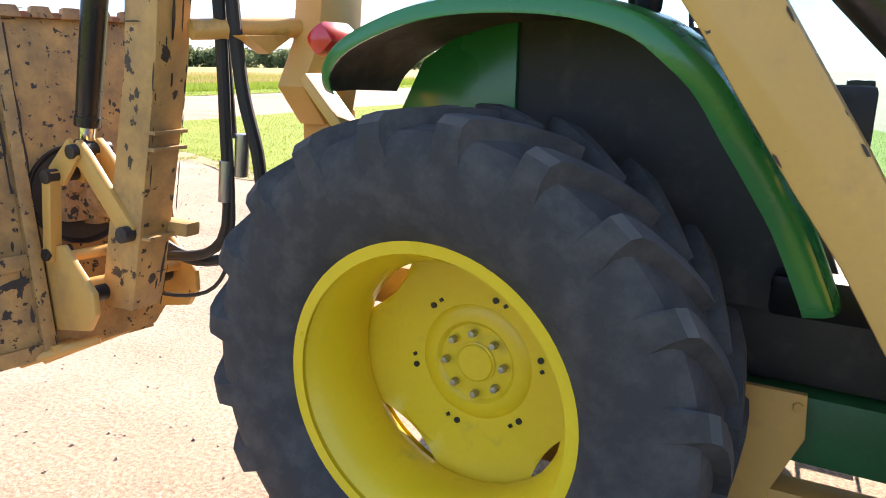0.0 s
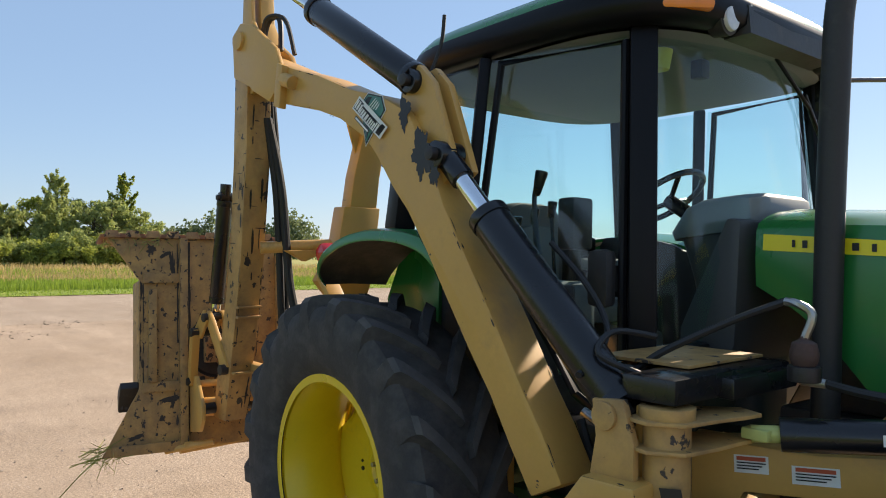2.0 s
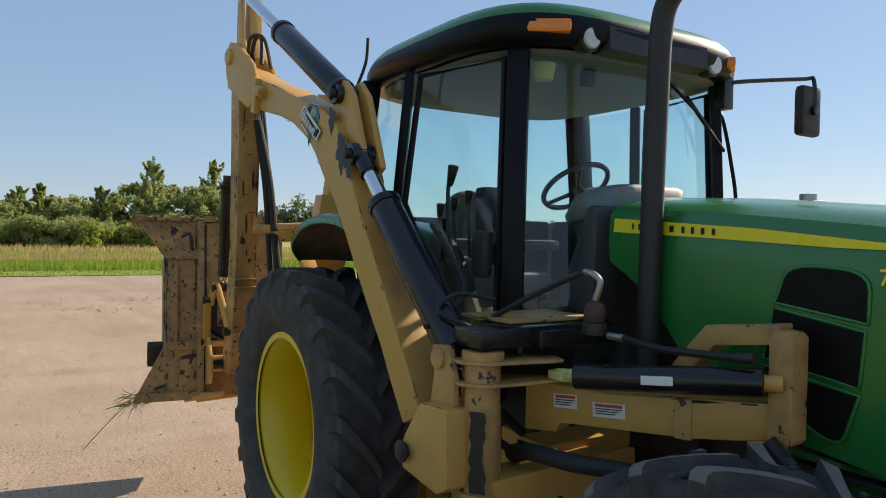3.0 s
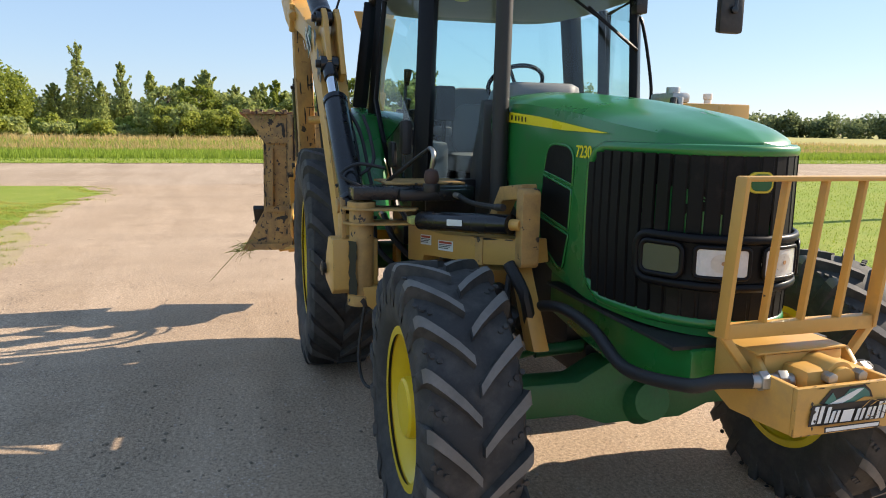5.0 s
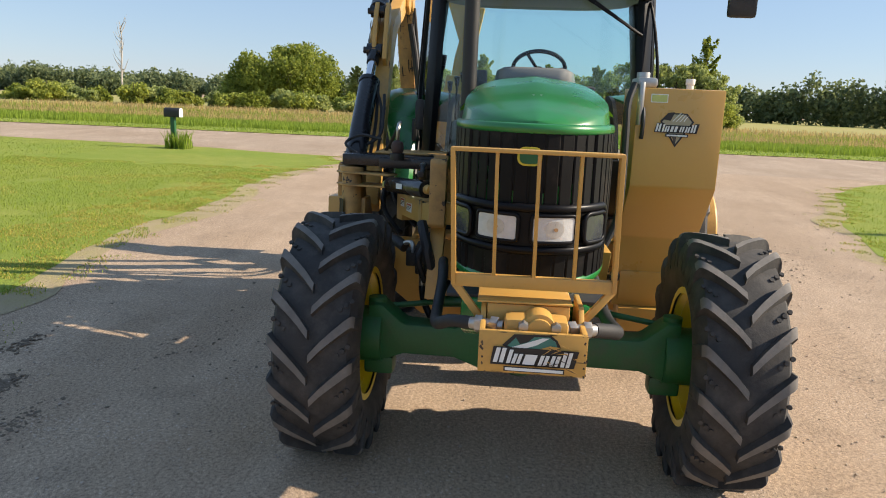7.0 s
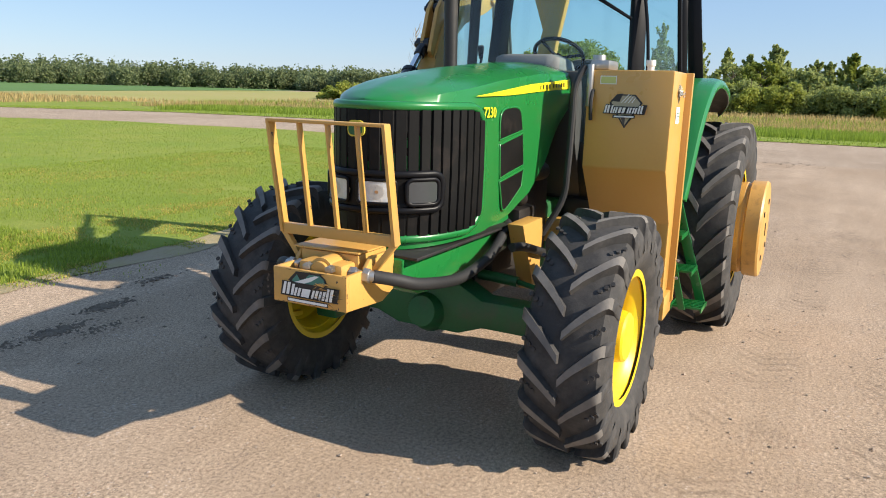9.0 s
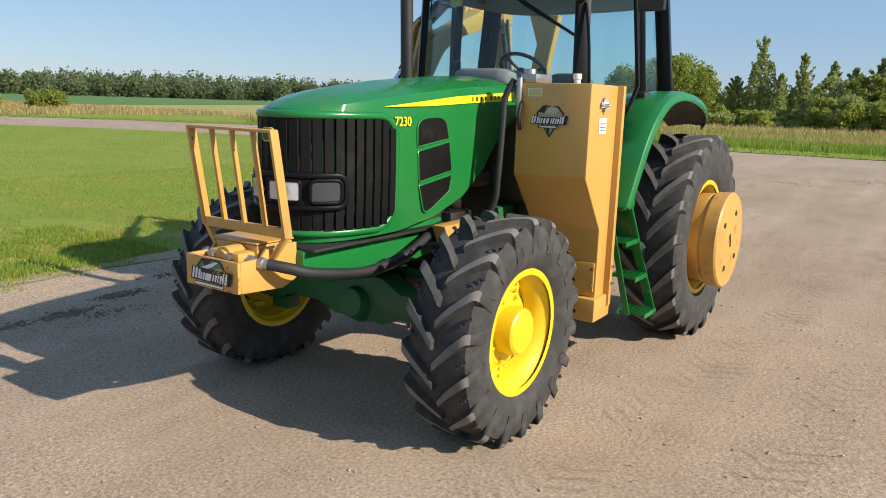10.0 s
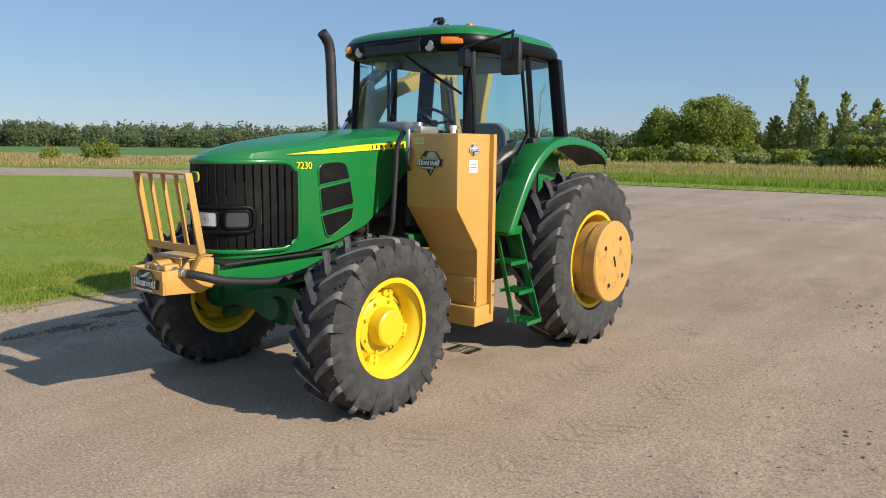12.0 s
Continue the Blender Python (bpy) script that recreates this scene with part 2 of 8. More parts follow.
def yard_mat(name, base):
    """Packed gravel: broad worn patches, long wheel ruts, fine grit, pale and dark stones, shallow relief."""
    m = bpy.data.materials.new(name)
    m.use_nodes = True
    nt = m.node_tree
    N, L = nt.nodes, nt.links
    bs = N["Principled BSDF"]
    bs.inputs["Roughness"].default_value = 0.95
    bs.inputs["Specular IOR Level"].default_value = 0.12
    tc = N.new("ShaderNodeTexCoord")

    def field(scale, lo, hi, out_lo, out_hi, stretch=None, detail=5.0, turn=0.0):
        n = N.new("ShaderNodeTexNoise")
        n.inputs["Scale"].default_value, n.inputs["Detail"].default_value, n.inputs["Roughness"].default_value = scale, detail, 0.6
        if stretch:
            mp = N.new("ShaderNodeMapping")
            mp.inputs["Scale"].default_value = stretch
            mp.inputs["Rotation"].default_value = (0, 0, turn)
            L.new(tc.outputs["Object"], mp.inputs["Vector"])
            L.new(mp.outputs[0], n.inputs["Vector"])
        else:
            L.new(tc.outputs["Object"], n.inputs["Vector"])
        r = N.new("ShaderNodeMapRange")
        for i, v in enumerate((lo, hi, out_lo, out_hi)):
            r.inputs[i + 1].default_value = v
        L.new(n.outputs["Fac"], r.inputs[0])
        return r.outputs[0]

    def times(a, b):
        k = N.new("ShaderNodeMath")
        k.operation = "MULTIPLY"
        L.new(a, k.inputs[0])
        L.new(b, k.inputs[1])
        return k.outputs[0]

    def tint(fac, under, col):
        x = N.new("ShaderNodeMix")
        x.data_type = "RGBA"
        L.new(fac, x.inputs[0])
        if hasattr(under, "is_output"):
            L.new(under, x.inputs[6])
        else:
            x.inputs[6].default_value = (*under, 1)
        x.inputs[7].default_value = (*col, 1)
        return x.outputs[2]

    c = tint(field(0.22, 0.38, 0.62, 0, 0.8), base, tuple(v * k for v, k in zip(base, (0.8, 0.77, 0.73))))
    c = tint(field(1.0, 0.45, 0.68, 0, 0.7, (0.14, 1.1, 1.0), 5.0, 0.08), c, tuple(v * 1.16 for v in base))
    c = tint(field(1.0, 0.5, 0.72, 0, 0.55, (0.9, 0.16, 1.0), 5.0, 0.5), c, tuple(v * 0.74 for v in base))
    c = tint(field(1.7, 0.55, 0.72, 0, 0.55), c, tuple(v * 0.66 for v in base))
    grit_a, grit_b = field(48.0, 0.34, 0.66, 0.66, 1.36, None, 8.0), field(210.0, 0.36, 0.64, 0.55, 1.45, None, 4.0)
    shade = times(grit_a, grit_b)
    v = N.new("ShaderNodeVectorMath")
    v.operation = "SCALE"
    L.new(c, v.inputs[0])
    L.new(shade, v.inputs["Scale"])
    c = v.outputs[0]
    for scale, size, col, thin in ((46.0, 0.22, (0.16, 0.13, 0.115), 0.46), (34.0, 0.2, (0.6, 0.5, 0.43), 0.48), (62.0, 0.24, (0.3, 0.17, 0.12), 0.5), (11.0, 0.09, (0.1, 0.08, 0.07), 0.5)):
        vo = N.new("ShaderNodeTexVoronoi")
        vo.inputs["Scale"].default_value = scale
        L.new(tc.outputs["Object"], vo.inputs["Vector"])
        r = N.new("ShaderNodeMapRange")
        for i, q in enumerate((size * 0.7, size, 0.85, 0.0)):
            r.inputs[i + 1].default_value = q
        L.new(vo.outputs["Distance"], r.inputs[0])
        c = tint(times(r.outputs[0], field(1.3 + scale * 0.02, thin, thin + 0.1, 0, 1)), c, col)
    # bar prints of tractor tyres pressed into the gravel, in broken stretches
    def calc(op, a, b=None, k=None):
        x = N.new("ShaderNodeMath")
        x.operation = op
        for i, q in enumerate((a, b, k)):
            if q is None:
                continue
            if hasattr(q, "is_output"):
                L.new(q, x.inputs[i])
            else:
                x.inputs[i].default_value = q
        return x.outputs[0]

    prints = None
    for y0, slope, wide, faint in ((1.91, -0.113, 0.2, 0.43), (2.76, -0.134, 0.2, 0.43), (-2.9, 0.05, 0.2, 0.54), (4.6, 0.4, 0.22, 0.5)):
        mp = N.new("ShaderNodeMapping")
        mp.vector_type = "TEXTURE"
        mp.inputs["Location"].default_value = (0, y0, 0)
        mp.inputs["Rotation"].default_value = (0, 0, math.atan(slope))
        L.new(tc.outputs["Object"], mp.inputs["Vector"])
        sp = N.new("ShaderNodeSeparateXYZ")
        L.new(mp.outputs[0], sp.inputs[0])
        across = calc("ABSOLUTE", sp.outputs[1])
        bars = calc("SINE", calc("MULTIPLY", calc("ADD", sp.outputs[0], calc("MULTIPLY", across, 0.75)), 48.0))
        inside = calc("MULTIPLY", calc("LESS_THAN", across, wide), field(1.6, faint, faint + 0.14, 0, 1))
        p = times(calc("MAXIMUM", calc("ADD", bars, field(20.0, 0.3, 0.7, -0.8, 0.5)), 0.0), inside)
        prints = p if prints is None else calc("ADD", prints, p)
    c = tint(calc("MULTIPLY", prints, 0.5), c, tuple(v * 0.5 for v in base))
    L.new(c, bs.inputs["Base Color"])
    bp = N.new("ShaderNodeBump")
    bp.inputs["Strength"].default_value, bp.inputs["Distance"].default_value = 0.3, 0.005
    rise = N.new("ShaderNodeMath")
    L.new(grit_b, rise.inputs[0])
    L.new(field(9.0, 0.3, 0.7, 0, 1.2), rise.inputs[1])
    L.new(calc("SUBTRACT", rise.outputs[0], calc("MULTIPLY", prints, 1.2)), bp.inputs["Height"])
    L.new(bp.outputs[0], bs.inputs["Normal"])
    return m


DIRT = yard_mat("packed_gravel", (0.402, 0.303, 0.218))
CLOD = mat("dark_damp_soil", (0.19, 0.145, 0.105), 0.95, var=0.35, scale=10, bump=0.4)
ROADM = yard_mat("gravel_road", (0.385, 0.3, 0.226))
LAWN = ground_mat("mown_turf", (0.2, 0.268, 0.044), (0.31, 0.31, 0.07), (0.165, 0.22, 0.033), (0.3, 1.7, 16.0), bump=0.6)
MARGIN = ground_mat("weedy_gravel", (0.39, 0.305, 0.2), (0.34, 0.31, 0.1), (0.4, 0.315, 0.21), (0.7, 3.5, 30.0), bump=0.6)
FIELD = ground_mat("hay_meadow", (0.36, 0.32, 0.12), (0.27, 0.3, 0.08), (0.38, 0.3, 0.13), (0.02, 0.12, 2.0), bump=0.6)
CROP = ground_mat("green_crop", (0.11, 0.2, 0.06), (0.135, 0.22, 0.075), (0.095, 0.17, 0.052), (0.02, 0.1, 1.5), bump=0.5)


def glass_mat(name, tint):
    """Thin tinted pane: lets the view through and mirrors a little, more at a slant."""
    m = bpy.data.materials.new(name)
    m.use_nodes = True
    nt = m.node_tree
    N, L = nt.nodes, nt.links
    t, g, s, lw = N.new("ShaderNodeBsdfTransparent"), N.new("ShaderNodeBsdfGlossy"), N.new("ShaderNodeMixShader"), N.new("ShaderNodeLayerWeight")
    t.inputs[0].default_value = (*tint, 1)
    g.inputs["Roughness"].default_value = 0.03
    lw.inputs[0].default_value = 0.5
    p, q = N.new("ShaderNodeMath"), N.new("ShaderNodeMath")
    p.operation, q.operation = "POWER", "MULTIPLY_ADD"
    p.inputs[1].default_value, q.inputs[1].default_value, q.inputs[2].default_value = 4.0, 0.6, 0.06
    L.new(lw.outputs["Facing"], p.inputs[0])
    L.new(p.outputs[0], q.inputs[0])
    L.new(q.outputs[0], s.inputs[0])
    L.new(t.outputs[0], s.inputs[1])
    L.new(g.outputs[0], s.inputs[2])
    L.new(s.outputs[0], N["Material Output"].inputs[0])
    return m


GLASS = glass_mat("tinted_cab_glass", (0.77, 0.93, 0.925))
MIRROR = mat("mirror_glass", (0.8, 0.82, 0.84), 0.04, metal=1.0, var=0.0, bump=0.0, rvar=0.0)

# ---- building helpers ----


def finish(name, bm, material, parent=None, label="", sharp=35.0):
    bmesh.ops.recalc_face_normals(bm, faces=bm.faces)
    me = bpy.data.meshes.new(name)
    bm.to_mesh(me)
    bm.free()
    for p in me.polygons:
        p.use_smooth = True
    me.set_sharp_from_angle(angle=radians(sharp))
    mats = material if isinstance(material, (list, tuple)) else [material]
    for k in mats:
        me.materials.append(k)
    ob = new(name, me)
    if parent:
        ob.parent = parent
    if label:
        tagged(ob, label)
    return ob


def part(name, bm, material, parent, label="", sharp=35.0):
    return finish(name, bm, material, parent, label, sharp)


def thing(name, label, category, at=(0, 0, 0), group="", kind=""):
    ob = new(name)
    ob.location = at
    ob.empty_display_size = 0.2
    return tagged(ob, label, category, group, kind)


def flat(name, verts, faces, material, parent=None, label="", smooth=False):
    me = bpy.data.meshes.new(name)
    me.from_pydata(verts, [], faces)
    me.materials.append(material)
    if smooth:
        for p in me.polygons:
            p.use_smooth = True
    ob = new(name, me)
    if parent:
        ob.parent = parent
    if label:
        tagged(ob, label)
    return ob


def bevelled(bm, w, geom=None):
    if w:
        edges = [e for e in (geom or bm.edges) if len(e.link_faces) == 2 and e.calc_face_angle(0) > 0.5]
        bmesh.ops.bevel(bm, geom=edges, offset=w, segments=2, profile=0.6, affect="EDGES", clamp_overlap=True)
    return bm


def join(*bms):
    out = bmesh.new()
    tmp = bpy.data.meshes.new("tmp")
    for b in bms:
        b.to_mesh(tmp)
        out.from_mesh(tmp)
        b.free()
    bpy.data.meshes.remove(tmp)
    return out


def box(x0, x1, y0, y1, z0, z1, bev=0.006, m=None):
    bm = bmesh.new()
    bmesh.ops.create_cube(bm, size=1.0, matrix=Matrix.Translation(((x0 + x1) / 2, (y0 + y1) / 2, (z0 + z1) / 2)) @ Matrix.Diagonal((x1 - x0, y1 - y0, z1 - z0, 1)))
    bevelled(bm, bev)
    if m:
        bmesh.ops.transform(bm, matrix=m, verts=bm.verts)
    return bm


def prism(pts, axis, a, b, bev=0.005):
    """A flat outline, thickened along an axis. pts: (x, z) for y, (y, z) for x, (x, y) for z."""
    bm = bmesh.new()

    def at(p, v):
        return {"x": (v, p[0], p[1]), "y": (p[0], v, p[1]), "z": (p[0], p[1], v)}[axis]

    lo, hi = [bm.verts.new(at(p, a)) for p in pts], [bm.verts.new(at(p, b)) for p in pts]
    bm.faces.new(lo)
    bm.faces.new(hi)
    for i in range(len(pts)):
        j = (i + 1) % len(pts)
        bm.faces.new((lo[i], lo[j], hi[j], hi[i]))
    bmesh.ops.recalc_face_normals(bm, faces=bm.faces)
    return bevelled(bm, bev)


def turned(p, q):
    """The frame whose z runs from p to q."""
    p, q = Vector(p), Vector(q)
    return Matrix.Translation(p) @ (q - p).to_track_quat("Z", "Y").to_matrix().to_4x4(), (q - p).length


def rod(p, q, r, r2=None, seg=20, bev=0.003):
    bm = bmesh.new()
    m, h = turned(p, q)
    bmesh.ops.create_cone(bm, cap_ends=True, segments=seg, radius1=r, radius2=r if r2 is None else r2, depth=h, matrix=m @ Matrix.Translation((0, 0, h / 2)))
    if bev:
        bevelled(bm, bev, [e for e in bm.edges if len(e.link_faces) == 2 and (len(e.link_faces[0].verts) > 4) != (len(e.link_faces[1].verts) > 4)])
    return bm


def smooth_path(pts, steps=6):
    pts = [Vector(p) for p in pts]
    out = []
    for i in range(len(pts) - 1):
        p0, p1, p2, p3 = pts[max(i - 1, 0)], pts[i], pts[i + 1], pts[min(i + 2, len(pts) - 1)]
        for k in range(steps):
            t = k / steps
            out.append(0.5 * (2 * p1 + (p2 - p0) * t + (2 * p0 - 5 * p1 + 4 * p2 - p3) * t * t + (3 * p1 - p0 - 3 * p2 + p3) * t**3))
    return out + [pts[-1]]


def tube(pts, r, seg=10, steps=6, radii=None):
    path = smooth_path(pts, steps) if steps > 1 else [Vector(p) for p in pts]
    bm = bmesh.new()
    rings, up = [], Vector((0, 0, 1))
    for i, p in enumerate(path):
        d = (path[min(i + 1, len(path) - 1)] - path[max(i - 1, 0)]).normalized()
        side = d.cross(up)
        if side.length < 0.1:
            side = d.cross(Vector((0, 1, 0)))
        side.normalize()
        other = d.cross(side)
        rr = float(radii[min(i, len(radii) - 1)]) if radii else r
        rings.append([bm.verts.new(p + rr * (math.cos(a) * side + math.sin(a) * other)) for a in (2 * math.pi * k / seg for k in range(seg))])
        up = other if abs(d.z) > 0.9 else up
    for a, b in zip(rings, rings[1:]):
        best = min(range(seg), key=lambda s: (a[0].co - b[s].co).length)
        for k in range(seg):
            bm.faces.new((a[k], a[(k + 1) % seg], b[(k + 1 + best) % seg], b[(k + best) % seg]))
    bm.faces.new(rings[0])
    bm.faces.new(rings[-1])
    return bm


def lathe(profile, seg=48, centre=(0, 0, 0), closed=False):
    """Turns (radius, y) round the y axis through centre."""
    bm = bmesh.new()
    c = Vector(centre)
    rings = []
    for r, y in profile:
        if r < 1e-5:
            rings.append([bm.verts.new(c + Vector((0, y, 0)))])
        else:
            rings.append([bm.verts.new(c + Vector((r * math.cos(a), y, r * math.sin(a)))) for a in (2 * math.pi * k / seg for k in range(seg))])
    pairs = list(zip(rings, rings[1:])) + ([(rings[-1], rings[0])] if closed else [])
    for a, b in pairs:
        for k in range(seg):
            j = (k + 1) % seg
            f = [v for v in (a[k % len(a)], a[j % len(a)], b[j % len(b)], b[k % len(b)])]
            f = list(dict.fromkeys(f))
            if len(f) > 2:
                bm.faces.new(f)
    return bm


def rounded_rect(w, h, r, n=5):
    """Outline of a rounded rectangle about the origin; r: one radius or four (top right, top left, bottom left, bottom right)."""
    rs = r if isinstance(r, (list, tuple)) else (r,) * 4
    out = []
    for (sx, sy), a0, q in zip(((1, 1), (-1, 1), (-1, -1), (1, -1)), (0, 90, 180, 270), rs):
        for k in range(n + 1):
            a = radians(a0 + 90 * k / n)
            out.append((sx * (w / 2 - q) + q * math.cos(a), sy * (h / 2 - q) + q * math.sin(a)))
    return out


def decal(name, shapes, origin, right, up, parent, proud=0.003):
    """Flat printed shapes on a surface: (outline, material, lift) in the plane of right and up. The first carries the rest."""
    o, r, u = Vector(origin), Vector(right).normalized(), Vector(up).normalized()
    n = r.cross(u)
    first = None
    for i, (nm, pts, m) in enumerate(shapes):
        bm = bmesh.new()
        lift = proud + 0.0012 * i
        a = [bm.verts.new(o + x * r + y * u + lift * n) for x, y in pts]
        b = [bm.verts.new(o + x * r + y * u + (lift - 0.001) * n) for x, y in pts]
        bm.faces.new(a)
        for k in range(len(a)):
            bm.faces.new((a[k], b[k], b[(k + 1) % len(a)], a[(k + 1) % len(a)]))
        ob = finish(name if i == 0 else nm, bm, m, parent)
        first = first or ob
    return first


def rect(x0, x1, y0, y1):
    return [(x0, y0), (x1, y0), (x1, y1), (x0, y1)]


def diamond_badge(origin, right, up, w, parent, tilt=0.0, turn=0.0, gem_paint=DECAL_GREEN, outline=WHITE):
    """A teal cut-gem emblem with a pale outline and a word band across it, lettered as plain bars."""
    s = w
    gem = [(-0.43, 0.24), (-0.24, 0.5), (0.24, 0.5), (0.43, 0.24), (0, -0.56)]
    band = [(-0.615, -0.11), (0.55, -0.11), (0.61, 0.155), (0.49, 0.155), (0.46, 0.1), (-0.37, 0.1), (-0.33, 0.15), (-0.55, 0.155)]

    if outline is not WHITE:
        gem = [(x, y * 0.82) for x, y in gem]

    def sized(pts, k=1.0, across=False):
        mx, my = sum(p[0] for p in pts) / len(pts), sum(p[1] for p in pts) / len(pts)
        pts = [(mx + (x - mx) * k, my + (y - my) * k) for x, y in pts]
        ct, st = math.cos(turn if across else tilt), math.sin(turn if across else tilt)
        return [(s * (x * ct - y * st), s * (x * st + y * ct)) for x, y in pts]

    shapes = [("badge_edge", sized(gem, 1.08), outline), ("badge_edge", sized(gem, 1.03), DECAL_BLACK), ("badge_gem", sized(gem, 0.94), gem_paint),
              ("badge_facet", sized([(-0.37, 0.24), (-0.22, 0.44), (-0.08, 0.45), (-0.18, 0.22)]), DECAL_BLACK), ("badge_facet", sized([(-0.14, -0.14), (0.02, -0.14), (0, -0.46)]), LENS_GREY)]
    for k in range(4):
        shapes.append(("badge_streak", sized([(-0.14 + 0.1 * k, 0.2), (-0.11 + 0.1 * k, 0.2), (0.1 + 0.06 * k, 0.44 - 0.03 * k), (0.07 + 0.06 * k, 0.435 - 0.03 * k)]), WHITE))
    shapes += [("badge_edge", sized([(-0.655, -0.15), (0.61, -0.15), (0.675, 0.19), (-0.59, 0.2)], 1.0, True), outline)] * (outline is WHITE) + [("badge_shade", sized(band, 1.0, True), DECAL_BLACK)]
    x = -0.585
    for k, lw in enumerate((0.16, 0.06, 0.14, 0.22, 0.14, 0.14, 0.15)):
        hi = 0.13 if k in (0, 6) else 0.12 if k == 1 else 0.07
        shapes.append(("badge_bar", sized([(x, -0.085), (x + lw * 0.8, -0.085), (x + lw * 0.8 + 0.04, hi), (x + 0.04, hi)], 1.0, True), WHITE))
        if lw > 0.1:
            shapes.append(("badge_gap", sized([(x + lw * 0.32, -0.086), (x + lw * 0.46, -0.086), (x + lw * 0.46 + 0.04, hi + 0.001), (x + lw * 0.32 + 0.04, hi + 0.001)], 1.0, True), DECAL_BLACK))
        x += lw * 1.1
    shapes += [("badge_shade", sized([(-0.32, -0.22), (0.3, -0.22), (0.31, -0.135), (-0.31, -0.135)], 1.0, True), DECAL_BLACK), ("badge_bar", sized([(-0.28, -0.2), (0.27, -0.2), (0.275, -0.16), (-0.275, -0.16)], 1.0, True), WHITE)]
    return decal("badge", shapes, origin, right, up, parent)


def lettering(text, size, origin, right, up, material, parent, name="lettering", depth=0.001, spacing=1.0):
    cu = bpy.data.curves.new("tmp_text", "FONT")
    cu.body, cu.size, cu.align_x, cu.align_y, cu.extrude, cu.space_character = text, size, "CENTER", "CENTER", depth, spacing
    cu.offset = size * 0.012
    tmp = new("tmp_text", cu)
    me = bpy.data.meshes.new_from_object(tmp.evaluated_get(bpy.context.evaluated_depsgraph_get()))
    bpy.data.objects.remove(tmp)
    bpy.data.curves.remove(cu)
    r, u = Vector(right).normalized(), Vector(up).normalized()
    n = r.cross(u)
    m = Matrix((r, u, n)).transposed().to_4x4()
    me.transform(Matrix.Translation(Vector(origin)) @ m)
    me.name = name
    me.materials.clear()
    me.materials.append(material)
    ob = new(name, me)
    ob.parent = parent
    return ob


def warning_decal(origin, right, up, w, h, parent):
    """A small white safety label with a red head and unreadable lines."""
    shapes = [("label_sheet", rect(-w / 2, w / 2, -h / 2, h / 2), WHITE), ("label_head", rect(-w * 0.42, w * 0.42, h * 0.2, h * 0.42), DECAL_RED)]
    for k in range(3):
        y = h * (0.08 - 0.16 * k)
        shapes.append(("label_line", rect(-w * 0.42, w * (0.42 - 0.1 * k), y - h * 0.035, y + h * 0.035), DECAL_BLACK))
    return decal("safety_label", shapes, origin, right, up, parent)


WEAR = {}


def edge_wear(path, n1, n2, parent, seed, density=26.0, size=0.012):
    """Flecks of missing paint in broken stretches along an edge; n1, n2: the outward normals of its two faces."""
    r = random.Random(seed)
    v, f = WEAR.setdefault(parent.name, ([], []))
    n1, n2 = Vector(n1).normalized(), Vector(n2).normalized()
    for p, q in zip(path, path[1:]):
        p, q = Vector(p), Vector(q)
        d = (q - p).normalized()
        for _ in range(int((q - p).length * density * 0.55)):
            c = p + (q - p) * r.random()
            if noise.noise((c.x * 3 + seed, c.y * 3, c.z * 3)) < -0.05:
                continue
            n, other = (n1, n2) if r.random() < 0.5 else (n2, n1)
            # the face's inward direction, away from the edge
            side = d.cross(n)
            if side.dot(other) > 0:
                side = -side
            ln, wd = size * (0.25 + 4.2 * r.random() ** 2.2), size * r.uniform(0.1, 0.42)
            b = len(v)
            for m in range(9):
                a = 2 * math.pi * m / 9
                v.append(tuple(c + n * 0.0022 + d * ln * math.cos(a) * r.uniform(0.6, 1.1) + side * (wd * 0.8 + 0.003 + wd * math.sin(a) * r.uniform(0.6, 1.0))))
            f.append(tuple(range(b, b + 9)))


def lay_wear(parent):
    v, f = WEAR[parent.name]
    return tagged(flat("edge_wear", v, f, GRIME, parent), "black chips in the paint along the edges", kind="stuff")

# ---- ground and distance ----
CY = 0.03  # the tractor's middle line


def wobbly(pts, step=0.5, amp=0.25, freq=0.6, seed=0.0):
    """A closed outline with uneven edges."""
    out = []
    for (x0, y0), (x1, y1) in zip(pts, pts[1:] + pts[:1]):
        n = max(1, min(160, int(math.hypot(x1 - x0, y1 - y0) / step)))
        for k in range(n):
            x, y = x0 + (x1 - x0) * k / n, y0 + (y1 - y0) * k / n
            o = noise.noise_vector((x * freq, y * freq, seed)) * amp + noise.noise_vector((x * freq * 3, y * freq * 3, seed + 3)) * amp * 0.12
            out.append((x + o.x, y + o.y))
    return out


def sheet(name, pts, z, material, label, category):
    bm = bmesh.new()
    f = bm.faces.new([bm.verts.new((x, y, z)) for x, y in pts])
    bmesh.ops.triangulate(bm, faces=[f])
    ob = finish(name, bm, material)
    return tagged(ob, label, category, kind="structure")


